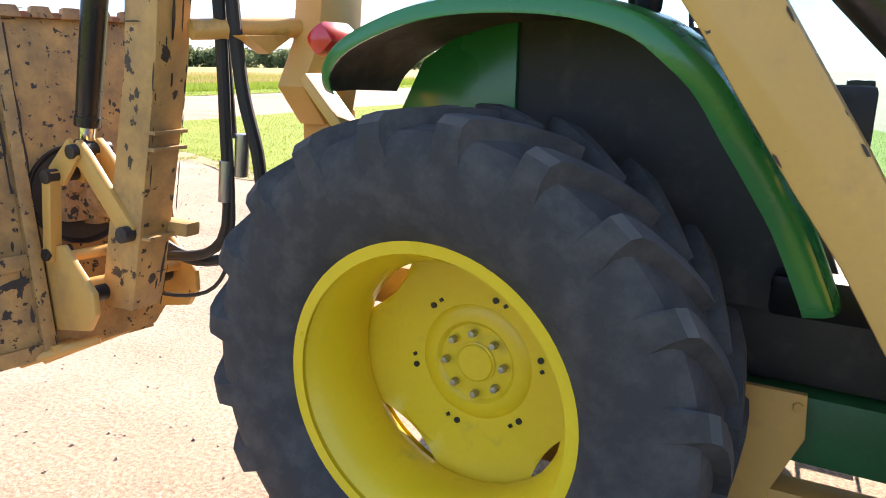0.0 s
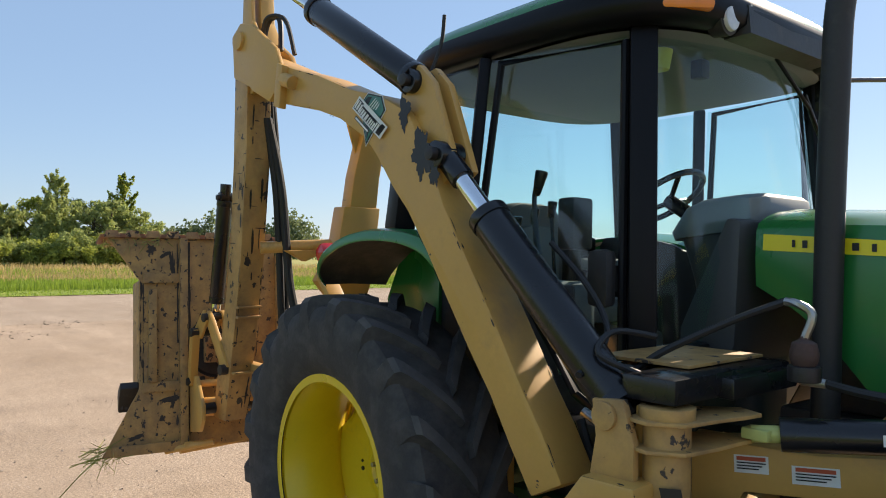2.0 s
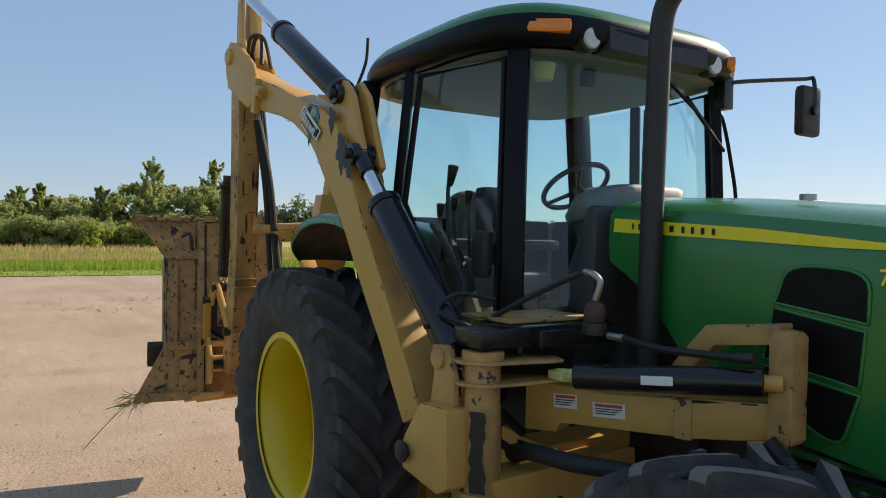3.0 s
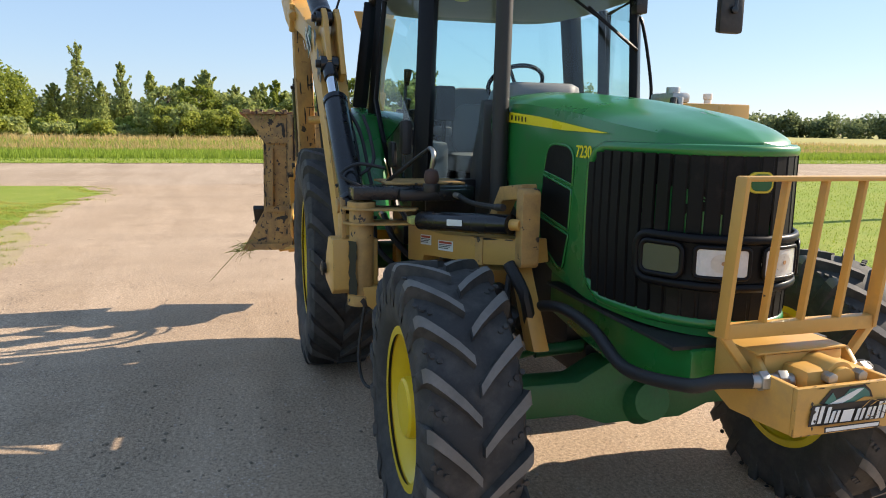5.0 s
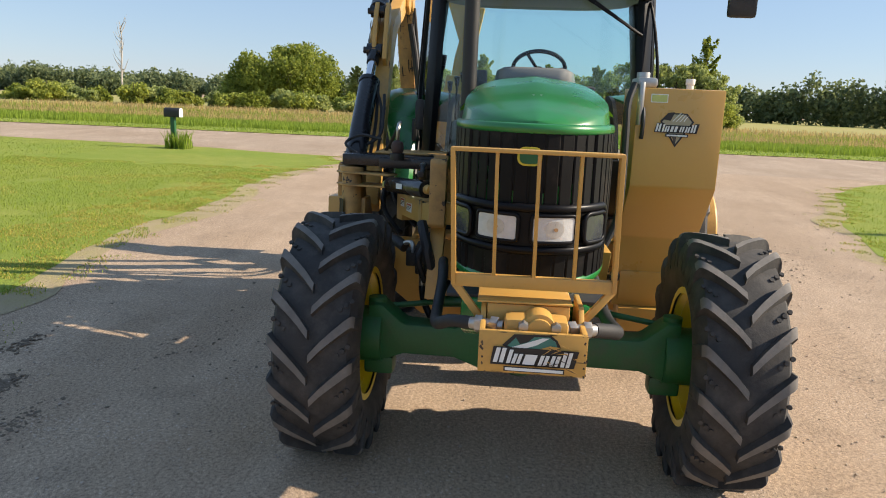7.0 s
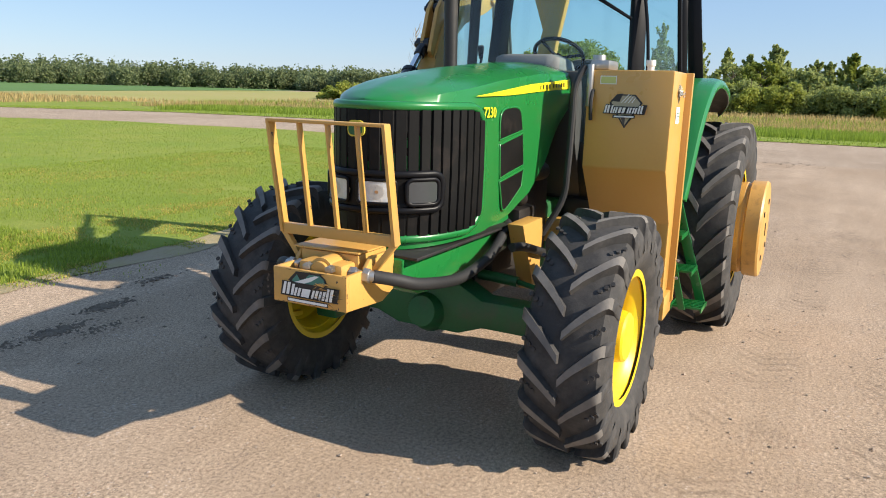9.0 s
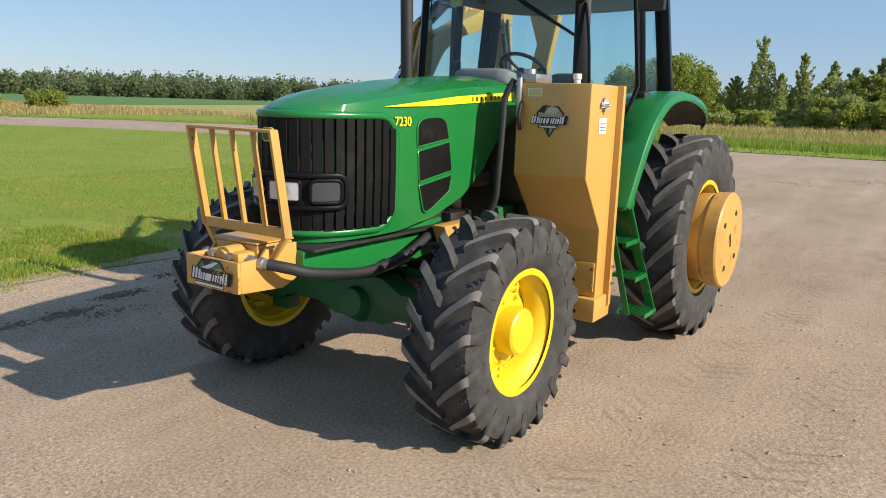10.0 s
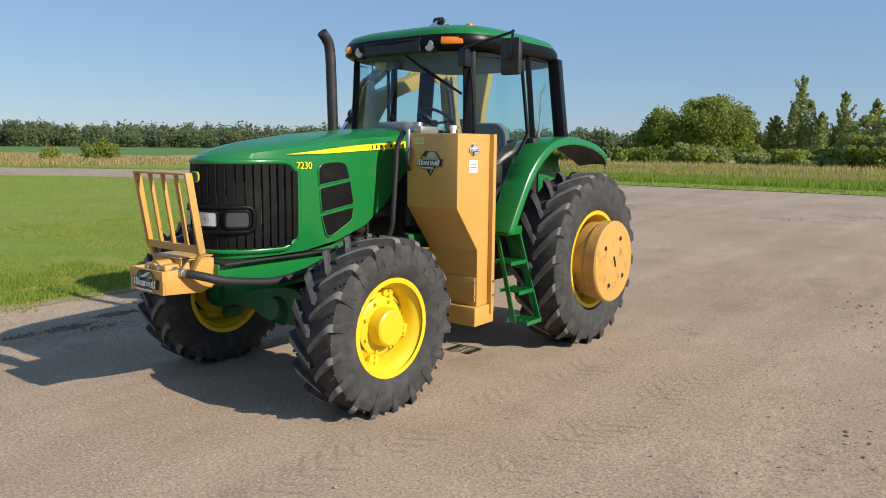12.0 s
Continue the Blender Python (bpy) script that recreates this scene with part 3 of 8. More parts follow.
def ground_sheet():
    """One sheet to the horizon, finer and slightly uneven near the tractor."""
    xs = sorted({*[round(-30 + 0.4 * i, 2) for i in range(125)], *[-2500, -1200, -600, -300, -150, -80, -50, 40, 70, 120, 250, 600, 1200, 2500]})
    ys = sorted({*[round(-16 + 0.4 * i, 2) for i in range(90)], *[-2500, -1200, -600, -300, -150, -80, -40, -25, 30, 50, 80, 150, 300, 600, 1200, 2500]})
    verts, faces = [], []
    for x in xs:
        for y in ys:
            near = abs(x) < 40 and abs(y) < 30
            # low ruts and swells away from the wheels' stand
            off = min(1.0, max(0.0, (math.hypot(max(abs(x - 1.2) - 2.8, 0), max(abs(y) - 1.9, 0))) / 2.0))
            z = min(0.0, noise.noise((x * 0.25, y * 0.25, 1.0)) * 0.012 + noise.noise((x * 0.9, y * 0.9, 4.0)) * 0.012 - 0.004) * off if near and x > -15.5 else -0.004
            verts.append((x, y, z))
    ny = len(ys)
    for i in range(len(xs) - 1):
        for j in range(ny - 1):
            faces.append((i * ny + j, (i + 1) * ny + j, (i + 1) * ny + j + 1, i * ny + j + 1))
    ob = flat("ground", verts, faces, DIRT, smooth=True)
    return tagged(ob, "packed brown gravel and dirt yard", "ground", kind="structure")


ground_sheet()
LAWN_A = [(4.5, -4.75), (2.6, -4.48), (0.2, -4.6), (-2.5, -5.1), (-6.0, -5.1), (-8.0, -5.45), (-11.0, -5.5), (-14.5, -4.8), (-16.8, -5.6), (-18.2, -11), (-18.6, -18), (-17.6, -27), (-14.0, -36), (-9, -44), (0, -57), (20, -70), (25, -40), (18, -14), (9.0, -6.5)]
LAWN_B = [(-14.6, 9.6), (-12.3, 8.2), (-7.0, 6.1), (-4.0, 5.25), (-2.5, 5.6), (0.0, 6.6), (3.0, 8.5), (5, 14), (0, 30), (-16.6, 42), (-16.8, 22), (-16.6, 12)]
lawn_a_edge, lawn_b_edge = wobbly(LAWN_A, 0.2, 0.27, 0.5), wobbly(LAWN_B, 0.2, 0.27, 0.5, seed=7.0)
sheet("lawn_south", lawn_a_edge, 0.005, LAWN, "mown green lawn beside the gravel yard", "lawn")
sheet("lawn_margin_south", wobbly([(x, y + 0.42) for x, y in LAWN_A[:7]] + [(-14.5, -5.2), (-8, -6.6), (0, -6.2), (4.5, -5.6)], 0.2, 0.42, 0.45, seed=3.0), 0.001, MARGIN, "thin yellowed weeds on the gravel beside the lawn", "lawn margin")
sheet("lawn_margin_north", wobbly([(x, y - 0.4) for x, y in LAWN_B[1:6]] + [(0.5, 7.6), (-4, 6.6), (-7, 7.2), (-12.3, 9.2)], 0.2, 0.42, 0.45, seed=5.0), 0.001, MARGIN, "thin yellowed weeds on the gravel beside the lawn", "lawn margin")
sheet("lawn_north", lawn_b_edge, 0.005, LAWN, "mown green lawn with thin weedy edge", "lawn")
ROAD_NEAR = [(-17.4, 90), (-17.3, 8), (-17.2, -4), (-18.6, -11), (-19.0, -18), (-18.0, -27), (-14.4, -36.4), (-9.4, -44.6), (0, -58), (30, -92)]
ROAD_FAR = [(22, -100), (-8, -66), (-16.5, -53), (-22.5, -44), (-27.0, -34), (-28.5, -22), (-28.6, -10), (-28.6, 8), (-28.8, 90)]
sheet("road", wobbly(ROAD_NEAR + ROAD_FAR, 1.0, 0.2), 0.0, ROADM, "pale gravel road passing the yard", "road")
# verge, meadow and crop across the road
VERGE = [(-28.9, 120), (-28.9, -8), (-28.7, -22), (-27.4, -34), (-23, -44.3), (-17, -53.3), (-8.5, -66.4), (22, -101), (60, -140), (40, -160), (-20, -85), (-40, -58), (-47, -30), (-47, 120)]
sheet("verge", wobbly(VERGE, 1.0, 0.2), 0.02, LAWN, "mown grass verge across the road", "verge")
sheet("meadow_north", [(-46, 400), (-46, -15), (-420, -15), (-420, 400)], 0.03, FIELD, "tan and green hay meadow", "meadow")
sheet("meadow_south", [(-46, -15), (-46, -32), (-39, -60), (-19, -87), (41, -162), (100, -230), (-20, -270), (-150, -150), (-420, -40), (-420, -15)], 0.026, FIELD, "pale tan unmown hay meadow", "meadow")
sheet("crop_field", [(-55, -95), (0, -150), (80, -215), (200, -420), (-120, -520), (-420, -240), (-150, -140)], 0.06, CROP, "level dark green crop field", "crop field")


def inside(x, y, poly):
    c = False
    for (x0, y0), (x1, y1) in zip(poly, poly[1:] + poly[:1]):
        if (y0 > y) != (y1 > y) and x < (x1 - x0) * (y - y0) / (y1 - y0) + x0:
            c = not c
    return c


def blades(name, spots, height, width, material, label, category, lean=0.35, seed=1):
    """Many narrow bent blades, three faces each."""
    rng = np.random.default_rng(seed)
    n = len(spots)
    p = np.array(spots)
    h = height * rng.uniform(0.45, 1.15, n)
    a = rng.uniform(0, 2 * np.pi, n)
    b = rng.uniform(0, 2 * np.pi, n)
    ln = rng.uniform(0, lean, n) * h
    w = width * rng.uniform(0.6, 1.3, n)
    dx, dy = np.cos(a) * w / 2, np.sin(a) * w / 2
    lx, ly = np.cos(b) * ln, np.sin(b) * ln
    z0 = np.full(n, 0.0)
    v = np.empty((n, 5, 3))
    v[:, 0] = np.stack([p[:, 0] - dx, p[:, 1] - dy, z0], 1)
    v[:, 1] = np.stack([p[:, 0] + dx, p[:, 1] + dy, z0], 1)
    v[:, 2] = np.stack([p[:, 0] + dx * 0.8 + lx * 0.35, p[:, 1] + dy * 0.8 + ly * 0.35, h * 0.6], 1)
    v[:, 3] = np.stack([p[:, 0] - dx * 0.8 + lx * 0.35, p[:, 1] - dy * 0.8 + ly * 0.35, h * 0.6], 1)
    v[:, 4] = np.stack([p[:, 0] + lx, p[:, 1] + ly, h], 1)
    base = np.arange(n)[:, None] * 5
    quads = (base + [0, 1, 2, 3]).tolist()
    tris = (base + [3, 2, 4]).tolist()
    ob = flat(name, v.reshape(-1, 3).tolist(), quads + tris, material)
    return tagged(ob, label, category, kind="stuff")


def scattered(n, box_, keep, seed):
    rng = np.random.default_rng(seed)
    out = []
    while len(out) < n:
        for x, y in zip(rng.uniform(box_[0], box_[1], n), rng.uniform(box_[2], box_[3], n)):
            if keep(x, y):
                out.append((x, y))
    return out[:n]


def patchy(x, y, f=0.5, cut=-0.1):
    return noise.noise((x * f, y * f, 9.0)) > cut


def lawn_grass():
    near = scattered(80000, (-12, 5, -13, -4.0), lambda x, y: inside(x, y, LAWN_A) and (y < -5.6 or patchy(x, y, 1.6, 0.02)) and patchy(x, y, 0.7, -0.35), 11)
    blades("lawn_grass", near, 0.04, 0.008, BLADE, "short mown green grass", "grass", 0.7, 1)
    mid = scattered(45000, (-19, 16, -40, -12), lambda x, y: inside(x, y, LAWN_A), 12)
    blades("lawn_grass", mid, 0.042, 0.02, BLADE, "short mown green grass", "grass", 0.7, 2)
    back = scattered(30000, (-17, 5, 4.8, 30), lambda x, y: inside(x, y, LAWN_B), 13)
    dry = scattered(16000, (-12, 5, -13, -4.0), lambda x, y: inside(x, y, LAWN_A) and patchy(x, y, 0.8, 0.12), 14)
    worn = scattered(20000, (-13, 5, -6.6, -4.0), lambda x, y: inside(x, y, LAWN_A) and patchy(x, y, 1.3, -0.05), 16)
    lush = scattered(15000, (0.8, 6.6, -7.0, -4.3), lambda x, y: inside(x, y, LAWN_A) and patchy(x, y, 2.0, -0.25), 17)
    blades("lawn_grass", lush, 0.075, 0.009, BLADE, "denser unmown grass at the lawn edge", "grass", 0.7, 7)
    blades("lawn_grass", worn, 0.03, 0.009, BLADE_DRY, "thin dry grass along the lawn edge", "grass", 0.9, 6)
    blades("lawn_grass", dry, 0.036, 0.009, BLADE_DRY, "dry yellow grass in the lawn", "grass", 0.8, 4)
    blades("lawn_grass", back, 0.05, 0.014, BLADE, "short mown green grass with weeds", "grass", 0.7, 3)


lawn_grass()


def edge_grass():
    """Thin grass that straggles from the turf on to the gravel."""
    rng = np.random.default_rng(15)
    spots = []
    for poly, span in ((LAWN_A, (0, 8)), (LAWN_B, (0, 6))):
        for (x0, y0), (x1, y1) in list(zip(poly, poly[1:]))[span[0]:span[1]]:
            run = math.hypot(x1 - x0, y1 - y0)
            for k in range(int(run * 1300)):
                a, o = rng.uniform(), rng.normal() * 0.3
                x, y = x0 + (x1 - x0) * a - (y1 - y0) / run * o, y0 + (y1 - y0) * a + (x1 - x0) / run * o
                if noise.noise((x * 2.2, y * 2.2, 5.0)) > 0.05 + 0.25 * abs(o):
                    spots.append((x, y))
    rng.shuffle(spots)
    cut = len(spots) // 3
    blades("edge_grass", spots[:cut], 0.026, 0.01, BLADE_DRY, "dry yellowed grass at the lawn edge", "grass", 0.9, 45)
    blades("edge_grass", spots[cut:], 0.028, 0.009, BLADE, "thin grass tufts at the lawn edge", "grass", 0.9, 44)


edge_grass()


def verge_line(y):
    """The far edge of the road, as x for a given y."""
    pts = sorted(((p[1], p[0]) for p in ROAD_FAR))
    return float(np.interp(y, [p[0] for p in pts], [p[1] for p in pts]))


def verge_grass():
    rng = np.random.default_rng(5)

    def band(n, y0, y1, d0, d1):
        ys = rng.uniform(y0, y1, n)
        return [(verge_line(y) - rng.uniform(d0, d1), y) for y in ys]

    blades("tall_grass", band(80000, -38, 70, 4.0, 11), 0.4, 0.028, BLADE_TALL, "tall bright green verge grass", "grass", 0.5, 21)
    blades("mown_grass", band(16000, -60, 60, 0.2, 4.2), 0.09, 0.045, BLADE_TALL, "mown strip of verge grass", "grass", 0.8, 24)
    blades("seeding_grass", band(64000, -44, 70, 10, 22), 0.52, 0.034, BLADE_RED, "reddish tan seeding grass", "grass", 0.45, 22)
    blades("tall_grass", band(20000, -44, 70, 13, 26), 0.6, 0.045, BLADE_TALL, "tall green grass between seed heads", "grass", 0.5, 25)
    blades("seeding_grass", band(16000, -44, 70, 22, 40), 0.68, 0.07, BLADE_RED, "reddish tan seeding grass", "grass", 0.45, 23)


verge_grass()
blades("hay_grass", scattered(16000, (-45, 20, -120, -52), lambda x, y: x < verge_line(y) - 3.0 if y > -100 else x < -8 - 0.55 * (-y - 66), 61), 0.4, 0.09, BLADE_RED, "pale ripe hay grass across the road", "grass", 0.5, 26)


def leaves(centres, sizes, leaf, seed, out=None):
    """Small bent quads at the given centres, each turned at random and a little outwards."""
    rng = np.random.default_rng(seed)
    c = np.asarray(centres)
    n = len(c)
    q = rng.normal(size=(n, 3))
    q /= np.linalg.norm(q, axis=1)[:, None]
    if out is not None:
        q = q + np.asarray(out) * 0.9
        q /= np.linalg.norm(q, axis=1)[:, None] + 1e-9
    r = np.cross(q, rng.normal(size=(n, 3)))
    r /= np.linalg.norm(r, axis=1)[:, None] + 1e-9
    u = np.cross(q, r)
    s = (np.asarray(sizes) * rng.uniform(0.6, 1.3, n))[:, None] * leaf
    bend = q * s * 0.25
    v = np.stack([c - r * s * 0.5, c - u * s * 0.38 + bend, c + r * s * 0.5, c + u * s * 0.38 + bend], 1).reshape(-1, 3)
    f = (np.arange(n)[:, None] * 4 + [0, 1, 2, 3]).tolist()
    return v.tolist(), f


def tree(name, x, y, h, w, style, seed, label, leaf_material, leaf=0.4, count=2600, base=0.15, group=""):
    """A tapered trunk, limbs and a crown of many small leaf sprays."""
    rng = np.random.default_rng(seed)
    t = thing(name, label, "tree" if h > 4 else "shrub", (x, y, 0), group)
    lean = rng.uniform(-0.03, 0.03, 2) * h
    trunk = [tube([(0, 0, -0.1), (lean[0] * 0.4, lean[1] * 0.4, h * 0.45), (lean[0], lean[1], h * 0.9)], 0.1, 7, 4, radii=list(np.linspace(0.016 * h + 0.02, 0.02, 9)))]
    c, o = [], []
    if style == "spire":
        # a column of leaves with lobes and gaps, and rising limbs that break its outline
        limbs = [(0.0, 0.0, 0.6, 0.0, 0.42, 0.03)]
        for k in range(26):
            zb = base + (0.88 - base) * ((k + rng.uniform()) / 26) ** 1.05
            reach = w / 2 * min(1.0, (zb + 0.12) / 0.3) ** 0.5 * (1 - zb) ** 0.6 * rng.uniform(0.5, 1.15)
            th = k * 2.4 + rng.uniform(-0.5, 0.5)
            limbs.append((reach * math.cos(th), reach * math.sin(th), zb, reach, rng.uniform(0.14, 0.24) * (1.05 - 0.4 * zb), rng.uniform(0.018, 0.034)))
        for k, (lx, ly, zb, reach, rise, fat) in enumerate(limbs):
            z0, z1 = zb * h, min(h, (zb + rise) * h)
            if k % 4 == 0:
                trunk.append(tube([(lean[0] * zb, lean[1] * zb, z0), (lx * 0.55, ly * 0.55, z0 + 0.35 * (z1 - z0)), (lx, ly, z1)], 0.03, 5, 2, radii=[0.005 * h + 0.01, 0.004 * h, 0.003 * h, 0.01]))
            m = int(count * 0.55 / 27 * rng.uniform(0.7, 1.3))
            u = rng.uniform(0.1, 1.04, m)
            thick = fat * h * (0.6 + 0.5 * np.sin(np.pi * np.clip(u, 0, 1))) * (1.15 - 0.5 * zb)
            d = rng.normal(size=(m, 3))
            d /= np.linalg.norm(d, axis=1)[:, None]
            c.append(np.stack([lx * u ** 0.75, ly * u ** 0.75, z0 + (z1 - z0) * u], 1) + d * (thick * rng.uniform(0.2, 1.2, m))[:, None])
            o.append(d)
        kept = 0
        leaders = np.array([(0, 0, 1.0), (0.27 * w * math.cos(seed), 0.27 * w * math.sin(seed), rng.uniform(0.68, 0.86)), (0.3 * w * math.cos(seed + 2.6), 0.3 * w * math.sin(seed + 2.6), rng.uniform(0.5, 0.75))])
        while kept < count * 0.6:
            m = 600
            z = base * 0.5 + (1 - base * 0.5) * rng.uniform(0, 1, m) ** 1.25
            a = rng.uniform(0, 2 * np.pi, m)
            r = w / 2 * 0.72 * np.minimum(1, (z + 0.1) / 0.28) ** 0.5 * (1 - z) ** 0.62 * np.sqrt(rng.uniform(0.4, 1, m))
            which = rng.integers(0, 3, m)
            p = np.stack([r * np.cos(a) + leaders[which, 0], r * np.sin(a) + leaders[which, 1], z * h * leaders[which, 2]], 1)
            lobe = np.array([noise.noise((q[0] * 2.6 / w, q[1] * 2.6 / w, q[2] * 1.5 / w + seed)) for q in p])
            ok = lobe > -0.12 + 0.3 * (r / (w / 2) - 0.4)
            d = np.stack([np.cos(a), np.sin(a), np.full(m, 0.5)], 1)
            c.append(p[ok])
            o.append(d[ok])
            kept += int(ok.sum())
    else:
        clumps = []
        if style == "round":
            for k in range(int(44 + 2 * w)):
                th, ph = rng.uniform(0, 2 * np.pi), math.acos(rng.uniform(-0.35, 1))
                rr = rng.uniform(0.7, 1.0)
                clumps.append((w / 2 * rr * math.sin(ph) * math.cos(th), w / 2 * rr * math.sin(ph) * math.sin(th), h * (0.46 + 0.46 * rr * math.cos(ph)), rng.uniform(0.07, 0.15) * w * 0.75))
            for k in range(16):
                clumps.append((rng.uniform(-0.45, 0.45) * w, rng.uniform(-0.45, 0.45) * w, h * rng.uniform(0.08, 0.4), rng.uniform(0.1, 0.18) * w))
        else:
            for k in range(22):
                th, rr = rng.uniform(0, 2 * np.pi), w / 2 * math.sqrt(rng.uniform(0, 1)) * 0.9
                clumps.append((rr * math.cos(th), rr * math.sin(th), h * rng.uniform(0.15, 0.9) * (1 - 0.35 * rr / w * 2), rng.uniform(0.12, 0.22) * min(w, h * 1.4)))
        for cx, cy, cz, cr in clumps[:: 2 if style != "bush" else 4]:
            z0 = max(0.1 * h, cz - 0.35 * math.hypot(cx, cy) - 0.08 * h)
            trunk.append(tube([(lean[0] * z0 / h, lean[1] * z0 / h, z0), (cx * 0.5, cy * 0.5, (z0 + cz) / 2 + 0.02 * h), (cx, cy, cz)], 0.03, 5, 2, radii=[0.006 * h + 0.01, 0.005 * h, 0.004 * h, 0.01]))
        weight = np.array([k[3] ** 2 for k in clumps])
        for (cx, cy, cz, cr), m in zip(clumps, (count * weight / weight.sum()).astype(int) + 3):
            d = rng.normal(size=(m, 3))
            d /= np.linalg.norm(d, axis=1)[:, None]
            q = d * (cr * rng.uniform(0.3, 1.25, m) ** 0.7)[:, None]
            q[:, 2] *= 0.8
            c.append(q + (cx, cy, max(cz, 0.2)))
            o.append(d)
    part("trunk", join(*trunk), BARK, t)
    c, o = np.concatenate(c), np.concatenate(o)
    c[:, 2] = np.maximum(c[:, 2], 0.05 + 0.2 * rng.uniform(size=len(c)))
    v, f = leaves(c, np.ones(len(c)), leaf, seed + 1, o)
    flat("crown", v, f, leaf_material, t)
    return t


def woods(name, pts, h, depth, material, label, seed, leaf=0.98, per=450):
    """A far belt of trees: crowns of leaf sprays with an uneven top, closed below."""
    rng = np.random.default_rng(seed)
    c, s, o_ = [], [], []
    for (x0, y0), (x1, y1) in zip(pts, pts[1:]):
        run = math.hypot(x1 - x0, y1 - y0)
        for k in range(int(run / 2.3)):
            a = (k + rng.uniform()) * 2.3 / run
            o = rng.uniform(0, depth)
            cx, cy = x0 + (x1 - x0) * a - (y1 - y0) / run * o, y0 + (y1 - y0) * a + (x1 - x0) / run * o
            th = h * rng.uniform(0.62, 1.02) * (1 + 0.25 * noise.noise((cx * 0.03, cy * 0.03, seed)))
            tw = rng.uniform(2.4, 4.4)
            d = rng.normal(size=(per, 3))
            d /= np.linalg.norm(d, axis=1)[:, None]
            o_.append(d)
            d = d * (rng.uniform(0.5, 1.05, per) * (1 + 0.22 * np.sin(5 * np.arctan2(d[:, 1], d[:, 0]) + rng.uniform(0, 6)) * np.sin(6 * d[:, 2] + rng.uniform(0, 6))))[:, None]
            d = d * (tw, tw, th * 0.52) + (cx, cy, th * 0.5)
            d[:, 2] = np.maximum(d[:, 2], 0.3)
            c.append(d)
            s.append(np.full(per, 1.0))
    v, f = leaves(np.concatenate(c), np.concatenate(s), leaf, seed, np.concatenate(o_))
    return tagged(flat(name, v, f, material), label, "woods", kind="stuff")


def dead_tree(x, y, h):
    t = thing("dead_tree", "bare bleached dead tree among shrubs", "tree", (x, y, 0))
    rng = np.random.default_rng(3)
    bits = [tube([(0, 0, -0.1), (0.15, 0.1, h * 0.4), (-0.1, 0.2, h * 0.75), (0.1, 0.1, h)], 0.1, 7, 4, radii=list(np.linspace(0.17, 0.03, 13)))]
    for k in range(22):
        z, a, ln = h * rng.uniform(0.3, 0.95), rng.uniform(0, 2 * math.pi), rng.uniform(0.8, 2.4)
        dx, dy = math.cos(a) * ln * 0.55, math.sin(a) * ln * 0.55
        bits.append(tube([(0, 0.1, z), (dx * 0.6, dy * 0.6, z + ln * 0.45), (dx, dy, z + ln)], 0.02, 5, 3, radii=[0.05, 0.045, 0.035, 0.03, 0.025, 0.02, 0.012]))
    part("trunk", join(*bits), DEAD_WOOD, t)


